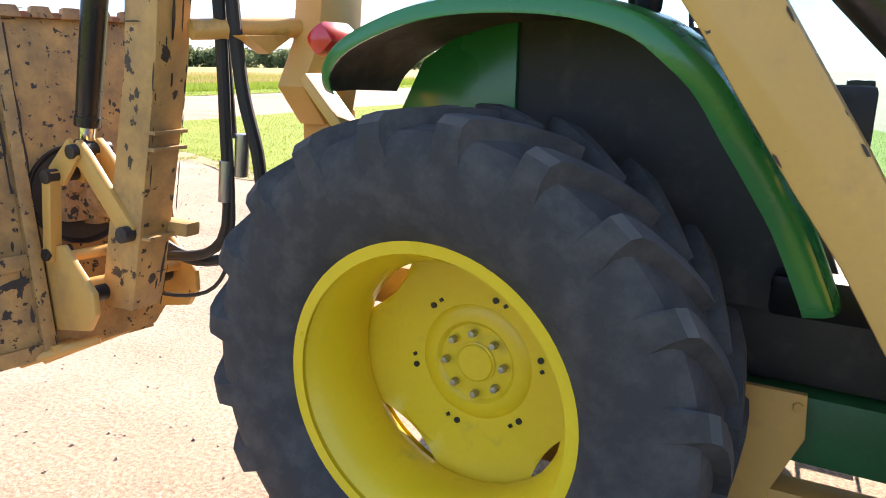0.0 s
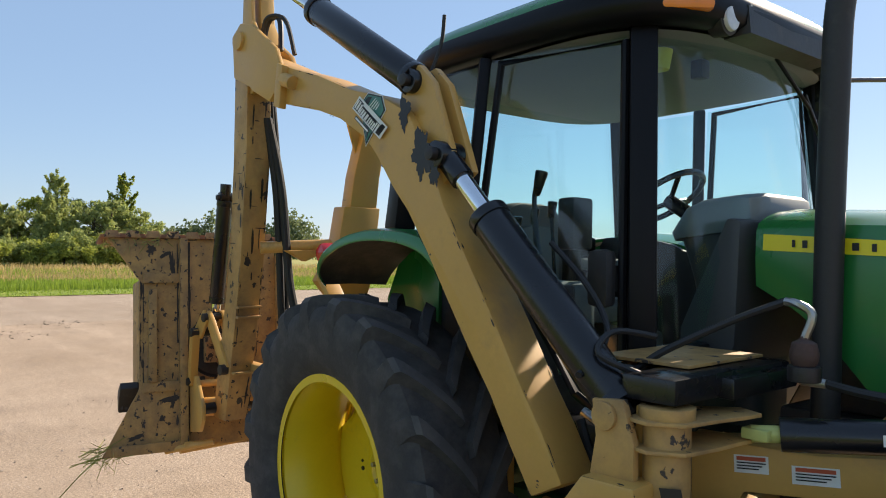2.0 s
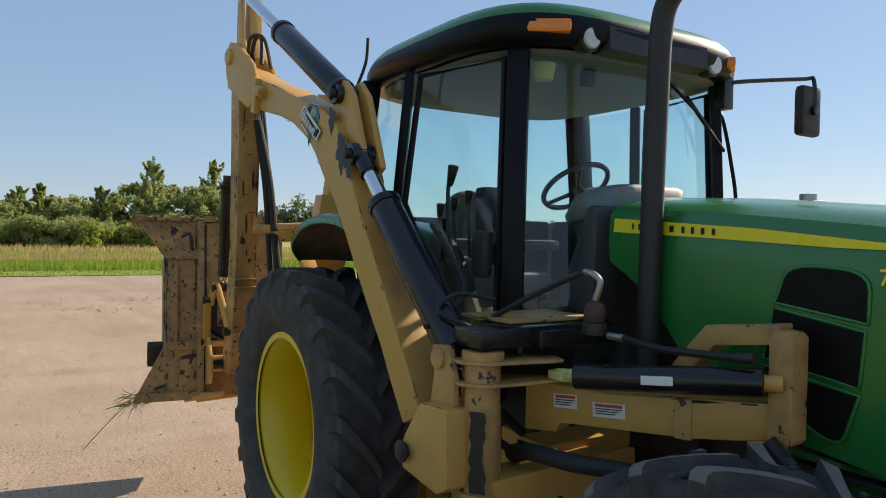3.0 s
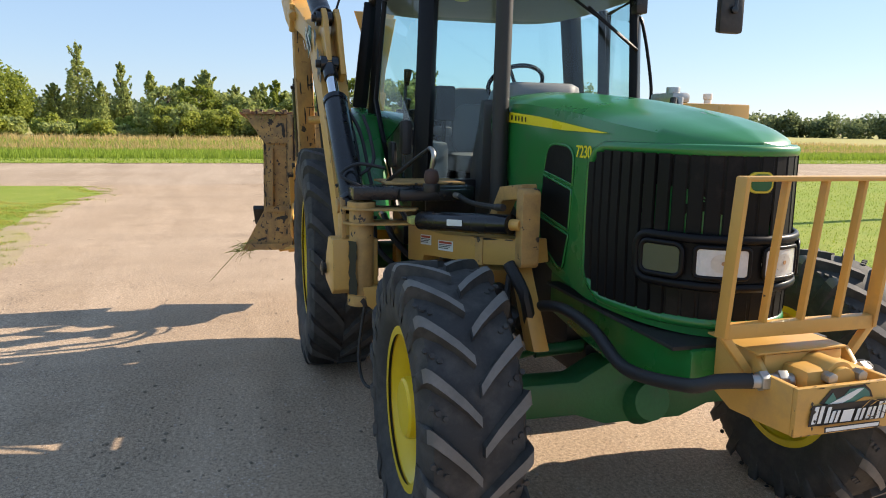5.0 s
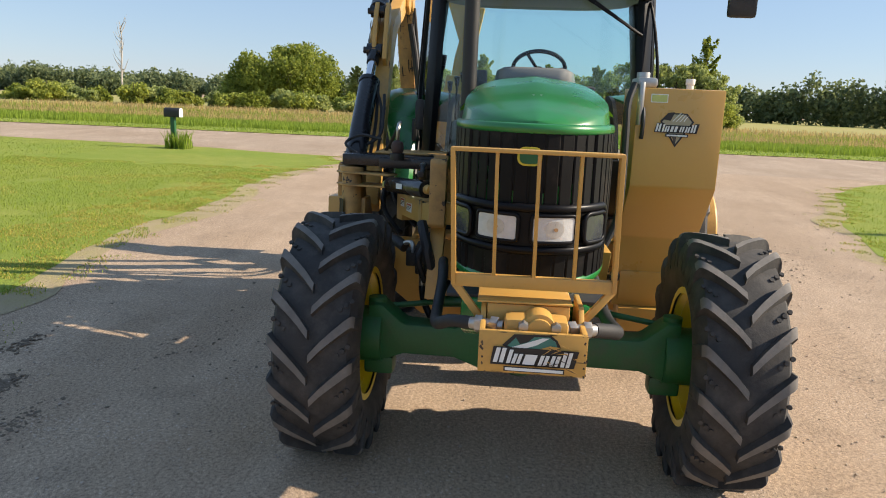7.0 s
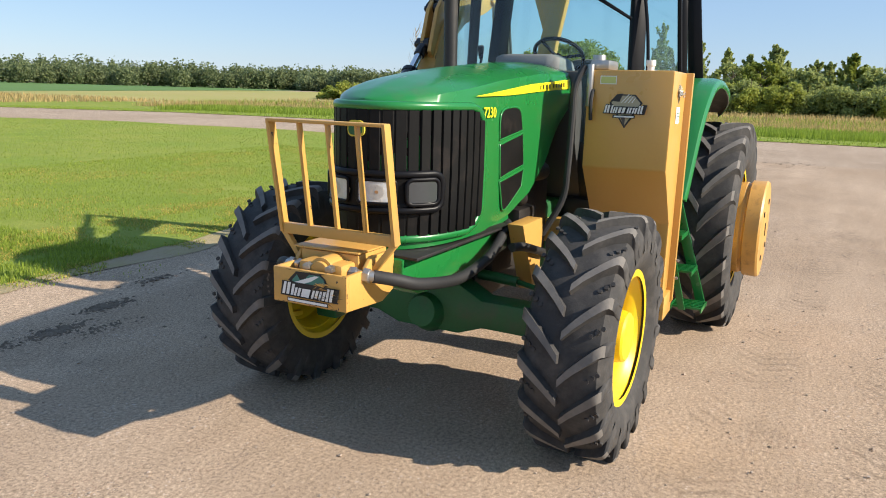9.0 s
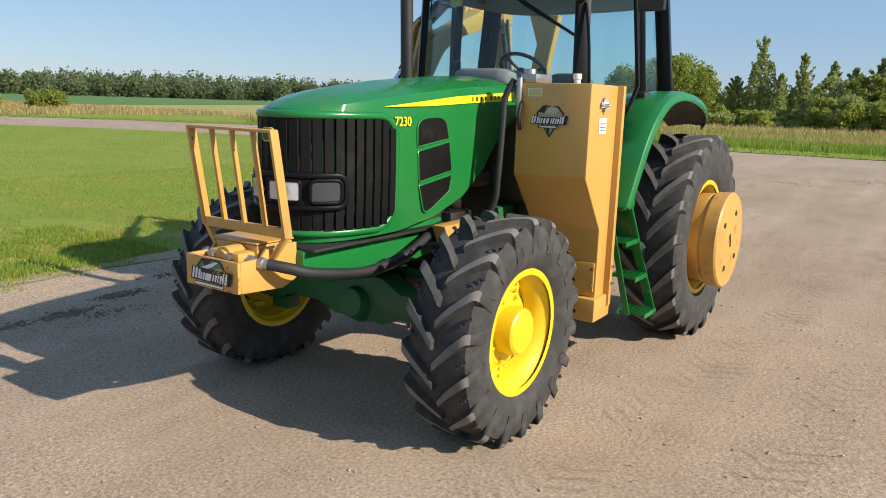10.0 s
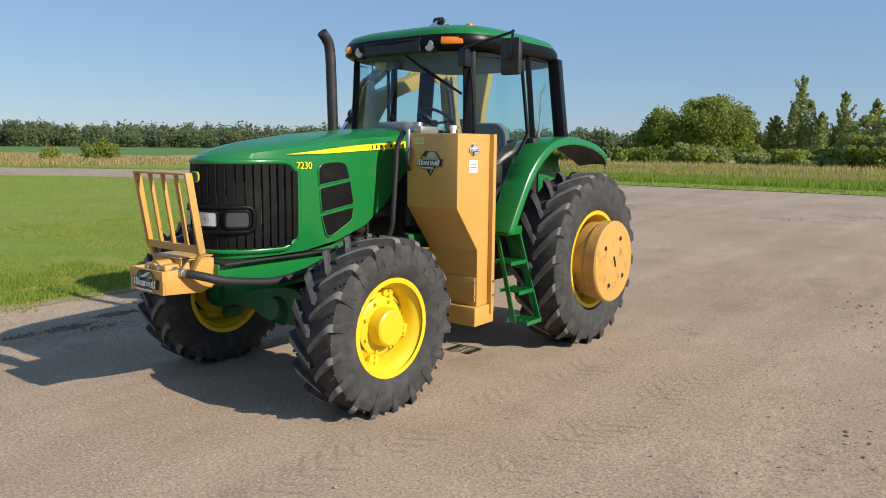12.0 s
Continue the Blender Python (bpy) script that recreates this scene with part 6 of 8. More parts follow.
        if s > 0:
            part("rear_latch_box", box(0.4, 0.53, 0.84, 0.95, 1.9, 1.965, 0.02), FLAT_BLACK, tractor, "black box at the foot of the door")
            part("grab_rail", tube([(1.18, 0.69, 2.52), (1.22, 0.72, 2.545), (1.245, 0.745, 2.52), (1.27, 0.79, 2.3), (1.29, 0.82, 2.04), (1.24, 0.8, 1.9)], 0.011, 8, 5), CAB_BLACK, tractor, "black grab rail")
        part("cab_sill", box(0.85, 1.24, min(s * 0.72, s * 0.84), max(s * 0.72, s * 0.84), 1.08, 1.2, 0.02), CAB_BLACK, tractor)
    # curved windscreen between the front pillars
    bm = bmesh.new()
    lo, hi = [], []
    for k in range(13):
        u = -1 + 2 * k / 12
        lo.append(bm.verts.new((1.24 + 0.2 * (1 - u * u), u * 0.72, 1.5 if abs(u) > 0.55 else 1.98)))
        hi.append(bm.verts.new((1.19 + 0.14 * (1 - u * u), u * 0.69, 2.73)))
    for k in range(12):
        bm.faces.new((lo[k], lo[k + 1], hi[k + 1], hi[k]))
    g = part("windscreen", bm, GLASS, tractor, "large tinted curved windscreen")
    g.visible_shadow = False
    g = flat("rear_window", [(-0.07, -0.86, 1.95), (-0.07, 0.86, 1.95), (-0.05, 0.78, 2.68), (-0.05, -0.78, 2.68)], [(0, 1, 2, 3)], GLASS, tractor, "tinted rear window")
    g.visible_shadow = False
    part("rear_panel", box(-0.14, -0.06, -0.61, 0.61, 1.3, 1.95, 0.02), CAB_BLACK, tractor)
    part("firewall", prism([(1.24, 1.1), (1.44, 1.5), (1.46, 1.98), (1.4, 1.99), (1.2, 1.55), (1.2, 1.1)], "y", -0.4, 0.4, 0.03), DASH_DARK, tractor)
    for s in (-1, 1):
        part("footwell", prism([(1.24, 1.1), (1.34, 1.3), (1.34, 1.5), (1.26, 1.5), (1.2, 1.1)], "y", min(s * 0.4, s * 0.72), max(s * 0.4, s * 0.72), 0.01), FLAT_BLACK, tractor)
    part("cab_floor", box(-0.2, 1.24, -0.61, 0.61, 1.08, 1.14, 0.01), FLAT_BLACK, tractor, "black rubber cab floor")
    part("wiper", join(rod((1.35, 0.05, 2.71), (1.36, 0.36, 2.52), 0.009), rod((1.36, 0.36, 2.52), (1.31, 0.67, 2.34), 0.007), rod((1.365, 0.3, 2.57), (1.3, 0.69, 2.33), 0.011)), CAB_BLACK, tractor, "black windscreen wiper")


before_cab = set(tractor.children)
cab()


def cab_inside():
    back = [(y, z + 1.83) for y, z in rounded_rect(0.5, 0.6, 0.16, 7)]
    seat = part("seat", prism(back, "x", -0.14, 0.0, 0.045), SEAT, tractor, "grey cloth operator seat")
    part("cushion", prism([(y + 0.22, x) for y, x in rounded_rect(0.5, 0.5, 0.1, 6)], "z", 1.48, 1.62, 0.05), SEAT, seat)
    part("back_bolster", prism([(y, z + 1.8) for y, z in rounded_rect(0.36, 0.4, 0.12, 6)], "x", -0.03, 0.025, 0.02), GREY, seat)
    part("pedestal", join(box(0.02, 0.42, -0.2, 0.2, 1.14, 1.3, 0.03), box(0.05, 0.38, -0.17, 0.17, 1.28, 1.48, 0.04)), FLAT_BLACK, seat)
    for s in (-1, 1):
        part("armrest", box(0.0, 0.36, min(s * 0.27, s * 0.35), max(s * 0.27, s * 0.35), 1.75, 1.82, 0.03), SEAT, tractor)
    part("side_console", join(box(0.0, 0.7, -0.61, -0.4, 1.14, 1.5, 0.05), box(0.42, 0.8, -0.61, -0.42, 1.46, 1.72, 0.05)), GREY, tractor, "grey control console")
    part("side_console", box(0.05, 0.45, 0.42, 0.61, 1.14, 1.42, 0.05), GREY, tractor)
    def slab(cx, hx, hy, z, tilt=0.0):
        return [(cx + x, y, z + tilt * x) for x, y in rounded_rect(2 * hx, 2 * hy, min(hx, hy) * 0.6, 5)]

    part("dash", loft([slab(1.3, 0.1, 0.14, 1.14), slab(1.28, 0.12, 0.17, 1.45), slab(1.26, 0.15, 0.22, 1.75), slab(1.25, 0.18, 0.25, 1.9), slab(1.25, 0.18, 0.25, 1.95)]), DASH_DARK, tractor, "dark grey dash column", 50)
    part("dash_cowl", loft([slab(1.24, 0.21, 0.27, 1.93, 0.12), slab(1.24, 0.22, 0.28, 1.965, 0.12), slab(1.27, 0.18, 0.26, 2.06, 0.1), slab(1.29, 0.14, 0.22, 2.085, 0.08)]), DASH_GREY, tractor, "pale grey dash cowl", 50)
    m = Matrix.Translation((0.84, 0.03, 2.12)) @ pose(0, 0, 0, 0, -36, 0)
    bm = bmesh.new()
    n, seg = 36, 8
    rings = [[bm.verts.new(m @ Vector(((0.19 + 0.015 * math.cos(b)) * math.cos(a), (0.19 + 0.015 * math.cos(b)) * math.sin(a), 0.015 * math.sin(b)))) for b in (2 * math.pi * j / seg for j in range(seg))] for a in (2 * math.pi * i / n for i in range(n))]
    for i in range(n):
        for j in range(seg):
            bm.faces.new((rings[i][j], rings[(i + 1) % n][j], rings[(i + 1) % n][(j + 1) % seg], rings[i][(j + 1) % seg]))
    wheel_ = part("steering_wheel", bm, BLACK, tractor, "black steering wheel")
    for a in (90, 210, 330):
        part("spoke", rod(m @ Vector((0, 0, -0.03)), m @ Vector((0.185 * math.cos(radians(a)), 0.185 * math.sin(radians(a)), 0)), 0.012), BLACK, wheel_)
    part("steering_column", rod(m @ Vector((0, 0, -0.02)), (1.2, 0, 1.9), 0.035), BLACK, wheel_)
    part("lever", join(tube([(0.69, -0.7, 2.16), (0.68, -0.71, 2.06), (0.74, -0.73, 1.8), (0.9, -0.77, 1.35)], 0.011, 8, 5), rod((0.685, -0.705, 2.09), (0.715, -0.70, 2.2), 0.016, 0.03, 20, 0.014)), BLACK, tractor, "tall black boom control lever")
    for x, y, h in ((0.6, -0.6, 2.02), (0.66, -0.55, 2.05), (0.55, -0.66, 1.98)):
        part("lever", join(rod((x, y, 1.7), (x - 0.03, y, h), 0.008), rod((x - 0.03, y, h - 0.05), (x - 0.02, y, h + 0.03), 0.014, 0.024, 20, 0.012)), BLACK, tractor)
    part("control_box", join(box(0.62, 0.72, -0.5, -0.36, 1.86, 2.1, 0.02), box(0.64, 0.7, -0.44, -0.42, 1.7, 1.9, 0.005)), FLAT_BLACK, tractor, "black control box on a bracket")
    part("door_box", join(box(1.08, 1.18, -0.84, -0.77, 1.64, 1.86, 0.03), box(1.1, 1.16, -0.78, -0.73, 1.7, 1.8, 0.01)), FLAT_BLACK, tractor, "black box on the cab door")


cab_inside()
for ob in set(tractor.children) - before_cab:
    ob.matrix_basis = pose(-0.04, 0, 0.02) @ ob.matrix_basis


def side_mirror():
    x, y, z = 1.38, 1.28, 2.614
    t = part("side_mirror", box(x - 0.03, x + 0.03, y - 0.09, y + 0.09, z - 0.145, z + 0.145, 0.025), FLAT_BLACK, tractor, "black side mirror on a bent arm")
    part("mirror_arm", tube([(1.25, 0.7, 2.72), (1.3, 0.8, 2.74), (1.37, y - 0.03, 2.8), (1.4, y + 0.02, 2.795), (1.41, y + 0.02, 2.63)], 0.012, 8, 3), BLACK, t)
    part("mirror_bracket", box(1.2, 1.28, 0.66, 0.74, 2.58, 2.76, 0.01), BLACK, t)
    part("mirror_knob", rod((x + 0.03, y, z), (x + 0.055, y, z), 0.025), BLACK, t)
    part("mirror_glass", box(x - 0.038, x - 0.031, y - 0.07, y + 0.07, z - 0.125, z + 0.125, 0.0), MIRROR, t)


side_mirror()


def ladder():
    """Green boarding steps hung in front of the left rear wheel."""
    l = part("step_ladder", join(prism([(1.02, 1.12), (1.1, 1.12), (1.34, 0.36), (1.28, 0.34)], "x", 0.845, 0.86, 0.003), prism([(0.9, 1.14), (1.1, 1.12), (1.2, 0.8), (1.05, 0.8)], "x", 0.84, 0.85, 0.003), prism([(1.0, 1.12), (1.04, 1.12), (1.24, 0.36), (1.19, 0.36)], "x", 1.1, 1.112, 0.003)), GREEN, tractor, "green boarding ladder")
    for z, y0, y1 in ((0.37, 1.14, 1.34), (0.63, 1.06, 1.25), (0.88, 0.98, 1.16)):
        bits = [box(0.86, 1.1, y0 - 0.01, y0, z - 0.02, z + 0.015, 0.003), box(0.86, 1.1, y1, y1 + 0.01, z - 0.02, z + 0.015, 0.003)]
        for k in range(6):
            x = 0.865 + 0.04 * k
            bits.append(box(x, x + 0.016, y0, y1, z - 0.005, z + 0.012, 0.002))
        part("tread", join(*bits), GREEN, l, "slotted green step")
    part("front_fender_bracket", box(0.85, 1.1, 0.8, 1.12, 1.12, 1.2, 0.02), GREEN, tractor)


before_ladder = set(tractor.children)
ladder()
for ob in set(tractor.children) - before_ladder:
    ob.matrix_basis = pose(-0.03, -0.05, 0) @ ob.matrix_basis

# ---- boom mower on the tractor's right side ----
mower = thing("boom_mower", "tan hydraulic boom mower arm folded along the tractor, paint chipped", "boom mower", (0, 0, 0))
YO, YI = -1.305, -1.125  # outer and inner face of the main boom


def moved(obs, shift):
    """Shifts every corner of the given parts, and of what they carry, by shift(x, y, z)."""
    for ob in obs:
        for v in ob.data.vertices:
            v.co += Vector(shift(*v.co))
        moved(ob.children, shift)


def boom_sweep(x, y, z):
    """The boom stands a little closer to the wheel at its foot than at the elbow."""
    return 0, 0.0635 + 0.055 * x, 0


def arm_lean(x, y, z):
    """The dipper hangs inwards and backwards from the elbow."""
    return float(np.interp(z, (0.8, 1.15, 2.2, 3.0), (-0.285, -0.21, -0.05, -0.02))), float(np.interp(z, (0.8, 1.15, 2.2, 3.0), (0.305, 0.3, 0.21, 0.185))), 0


def ribbon(up, low, y0, y1, bev=0.01):
    return prism(up + low[::-1], "y", y0, y1, bev)


def main_boom():
    low = [(-0.98, 2.79), (-0.6, 2.63), (-0.442, 2.576), (-0.169, 2.511), (0.011, 2.449), (0.2, 2.341), (0.278, 2.262), (0.39, 2.12), (0.485, 2.02), (0.6, 1.86), (0.698, 1.71), (0.825, 1.52), (0.94, 1.36), (1.035, 1.2), (1.13, 1.05)]
    up = [(-1.0, 2.97), (-0.78, 2.9), (-0.39, 2.745), (-0.17, 2.675), (0.1, 2.565), (0.3, 2.51), (0.47, 2.42), (0.6, 2.24), (0.69, 2.04), (0.83, 1.82), (0.965, 1.61), (1.09, 1.4), (1.17, 1.28), (1.26, 1.12)]
    boom = part("boom", ribbon(up, low, YO, YI, 0.014), TAN, mower, "bent tan box-section boom with black scuffs")
    for y, ny, sd in ((YO, -1, 3), (YI, 1, 4)):
        for pts, nz, dens in ((up, 1, 30), (low, -1, 16)):
            for (xa, za), (xb, zb) in zip(pts, pts[1:]):
                nn = Vector((-(zb - za), 0, xb - xa)).normalized()
                edge_wear([(xa, y, za), (xb, y, zb)], (0, ny, 0), nn * nz if nn.z > 0 else -nn * nz, boom, sd + int(xa * 50), dens)
    # lug plates that carry both cylinders at the bend
    part("cylinder_lug", prism([(0.38, 2.42), (0.42, 2.59), (0.5, 2.61), (0.58, 2.53), (0.69, 2.25), (0.72, 2.17), (0.62, 2.1)], "y", -1.27, -1.235, 0.006), TAN, boom)
    part("cylinder_lug", prism([(0.38, 2.42), (0.42, 2.59), (0.5, 2.61), (0.58, 2.53), (0.69, 2.25), (0.72, 2.17), (0.62, 2.1)], "y", -1.185, -1.15, 0.006), TAN, boom)
    part("elbow_plate", prism([(-0.92, 2.84), (-0.95, 3.0), (-0.86, 3.06), (-0.74, 3.03), (-0.5, 2.86), (-0.42, 2.7), (-0.55, 2.6), (-0.72, 2.68)], "y", -1.333, -1.306, 0.008), TAN, boom)
    part("elbow_spacer", prism([(-0.66, 2.73), (-0.62, 2.86), (-0.5, 2.8), (-0.47, 2.67)], "y", -1.33, -1.3, 0.01), TAN, boom)
    part("elbow_boss", rod((-0.86, -1.35, 2.965), (-0.86, -1.3, 2.965), 0.05), TAN, boom)
    part("elbow_plate", prism([(-1.05, 2.82), (-1.08, 3.02), (-0.95, 3.06), (-0.72, 2.9), (-0.62, 2.72), (-0.75, 2.66)], "y", -1.12, -1.09, 0.008), TAN, boom)
    part("knuckle_lug", join(prism([(-0.5, 2.57), (-0.47, 2.78), (-0.42, 2.76), (-0.44, 2.55)], "y", -1.34, -1.3, 0.008), rod((-0.42, -1.325, 2.69), (-0.34, -1.325, 2.66), 0.034)), TAN, boom)
    # black scuff marks worn round the cylinder eye
    for cx, cz, r in ((0.57, 2.24, 0.095), (0.46, 2.41, 0.06), (0.64, 2.16, 0.05)):
        pts = []
        for k in range(56):
            a = 2 * math.pi * k / 56
            q = r * (0.85 + 0.55 * noise.noise((math.cos(a) * 1.6 + cx * 9, math.sin(a) * 1.6, cz * 7)) + 0.3 * noise.noise((math.cos(a) * 6 + cx * 9, math.sin(a) * 6, cz)))
            pts.append((cx + q * math.cos(a) * 0.62, cz + q * math.sin(a) * 1.2))
        decal("scuff", [("scuff", pts, DECAL_BLACK)], (0, YO - 0.0, 0), (1, 0, 0), (0, 0, 1), boom, 0.002)
    diamond_badge((0.245, YO, 2.42), (0.9, 0, -0.44), (0.44, 0, 0.9), 0.195, boom, 0.18, -0.22)
    lay_wear(boom)
    moved([boom], boom_sweep)


main_boom()


def cylinder(name, a, b, share, r, rod_r, label, parent):
    """A hydraulic ram: black barrel from a, chromed rod to b."""
    a, b = Vector(a), Vector(b)
    m = a + (b - a) * share
    d = (b - a).normalized()
    c = part(name, join(rod(a, m, r, None, 28, 0.006), rod(m - d * 0.035, m + d * 0.004, r * 1.07, None, 28, 0.004), rod(a - d * 0.004, a + d * 0.03, r * 1.05, None, 28, 0.004)), BLACK, parent, label)
    part("piston_rod", rod(m, b, rod_r, None, 20), CHROME, c, "bright chromed piston rod")
    for p in (a - d * 0.02, b):
        part("eye", rod(p - Vector((0, 0.8 * r, 0)), p + Vector((0, 0.8 * r, 0)), r * 0.72, None, 20), BLACK, c)
        part("pin", rod(p - Vector((0, 1.2 * r, 0)), p + Vector((0, 1.2 * r, 0)), r * 0.36, None, 16), DARK_STEEL, c)
    return c


lift = cylinder("lift_cylinder", (1.452, -1.135, 1.405), (0.64, -1.15, 2.235), 0.71, 0.073, 0.036, "large black lift cylinder with chromed rod", mower)
part("rod_collar", rod((0.74, -1.148, 2.133), (0.66, -1.15, 2.214), 0.047), BLACK, lift)
cylinder("dipper_cylinder", (0.455, -1.16, 2.555), (-0.95, -1.23, 3.44), 0.515, 0.068, 0.034, "black dipper cylinder along the top of the boom", mower)


def dipper():
    """The second arm, hanging down behind the wheel."""
    d = part("dipper_arm", prism([(-1.09, 2.86), (-1.11, 2.35), (-1.175, 1.75), (-1.335, 0.88), (-1.32, 0.82), (-1.155, 0.82), (-1.02, 1.75), (-0.94, 2.4), (-0.93, 2.86)], "y", -1.415, -1.27, 0.008), TAN_WORN, mower, "scraped tan dipper arm")
    for y in (-1.345, -1.29):
        part("dipper_head", prism([(-1.08, 2.7), (-1.1, 2.95), (-1.04, 3.1), (-1.03, 3.38), (-0.95, 3.4), (-0.92, 3.12), (-0.82, 2.98), (-0.9, 2.72)], "y", y - 0.012 - 0.04, y + 0.012 - 0.04 + (0.0 if y < -1.3 else 0.06), 0.006), TAN, d)
    part("elbow_pin", rod((-0.86, -1.51, 2.965), (-0.86, -1.26, 2.965), 0.032), DARK_STEEL, d)
    part("side_guide", prism([(-1.09, 2.3), (-1.13, 2.24), (-1.16, 1.95), (-1.12, 1.85), (-1.08, 1.88)], "y", -1.40, -1.36, 0.006), TAN, d)
    for z in (1.52, 1.46, 1.12):
        part("weld_band", box(-1.16 - (1.52 - z) * 0.12, -1.03 - (1.52 - z) * 0.12, -1.42, -1.27, z, z + 0.014, 0.003), TAN_WORN, d)
    part("arm_pin", join(rod((-1.2, -1.46, 1.145), (-1.2, -1.22, 1.145), 0.026), box(-1.24, -1.02, -1.30, -1.23, 1.12, 1.175, 0.01)), TAN_WORN, d)
    for xa, za, xb, zb, nx in ((-0.94, 2.4, -1.02, 1.75, 1), (-1.02, 1.75, -1.155, 0.82, 1), (-1.11, 2.35, -1.175, 1.75, -1), (-1.175, 1.75, -1.335, 0.88, -1)):
        for y, ny in ((-1.415, -1), (-1.275, 1)):
            edge_wear([(xa, y, za), (xb, y, zb)], (0, ny, 0), (nx, 0, 0.1), d, int(za * 31) + ny, 110 if nx > 0 else 60, 0.013)
    # paint scraped off in ragged upright streaks and short cross scratches
    r = random.Random(6)
    for k in range(34):
        z = 0.9 + 1.75 * r.random()
        lean = 0.14 if z < 1.75 else 0.115
        edge = -1.02 + lean * (z - 1.75)
        hh, ww = r.uniform(0.015, 0.09), r.uniform(0.003, 0.009)
        if r.random() < 0.35:
            hh, ww = r.uniform(0.002, 0.005), r.uniform(0.02, 0.05)
        pts = [(r.uniform(0.6, 1.0) * ww * math.copysign(1, math.cos(a)) * abs(math.cos(a)) ** r.uniform(0.3, 1.4), hh * math.sin(a) * r.uniform(0.75, 1.0)) for a in (2 * math.pi * j / 11 for j in range(11))]
        if k % 2:
            decal("scrape", [("scrape", pts, DARK_STEEL)], (edge + 0.001, -1.395 + 0.1 * r.random(), z), (0, 1, 0), (lean, 0, 1), d, 0.004)
        else:
            x = edge - r.choice((0.012, 0.02, 0.1, 0.112, 0.06))
            decal("scrape", [("scrape", pts, DARK_STEEL)], (x, -1.415, z), (1, 0, 0), (lean, 0, 1), d, 0.003)
    lay_wear(d)


before_arm = set(mower.children)
dipper()
tilt = cylinder("tilt_cylinder", (-1.315, -1.375, 2.15), (-1.46, -1.375, 1.45), 0.88, 0.045, 0.03, "black tilt cylinder beside the dipper arm", mower)
part("tilt_clevis", rod((-1.312, -1.375, 2.15), (-1.3, -1.375, 2.25), 0.032), BLACK, tilt)


def linkage():
    for y in (-1.43, -1.345):
        part("bell_crank", prism([(-1.47, 1.44), (-1.42, 1.485), (-1.37, 1.44), (-1.14, 1.17), (-1.16, 1.11), (-1.21, 1.13)], "y", y - 0.014, y + 0.014, 0.006), TAN, mower, "tan tilt linkage arm")
        part("bell_crank", prism([(-1.45, 1.49), (-1.4, 1.42), (-1.5, 1.3), (-1.57, 1.31), (-1.58, 1.37)], "y", y - 0.03, y - 0.01, 0.006), TAN, mower)
    part("drop_link", prism([(-1.565, 1.36), (-1.51, 1.36), (-1.535, 0.99), (-1.585, 0.99)], "y", -1.5, -1.45, 0.008), TAN, mower)
    for x, z, y0, y1, r in ((-1.535, 1.34, -1.51, -1.34, 0.028), (-1.56, 1.02, -1.51, -1.4, 0.026), (-1.43, 1.44, -1.47, -1.3, 0.028), (-1.32, 0.88, -1.51, -1.1, 0.036), (-1.17, 1.145, -1.475, -1.4, 0.032)):
        part("link_pin", rod((x, y0, z), (x, y1, z), r), DARK_STEEL, mower)


linkage()
moved(set(mower.children) - before_arm, arm_lean)


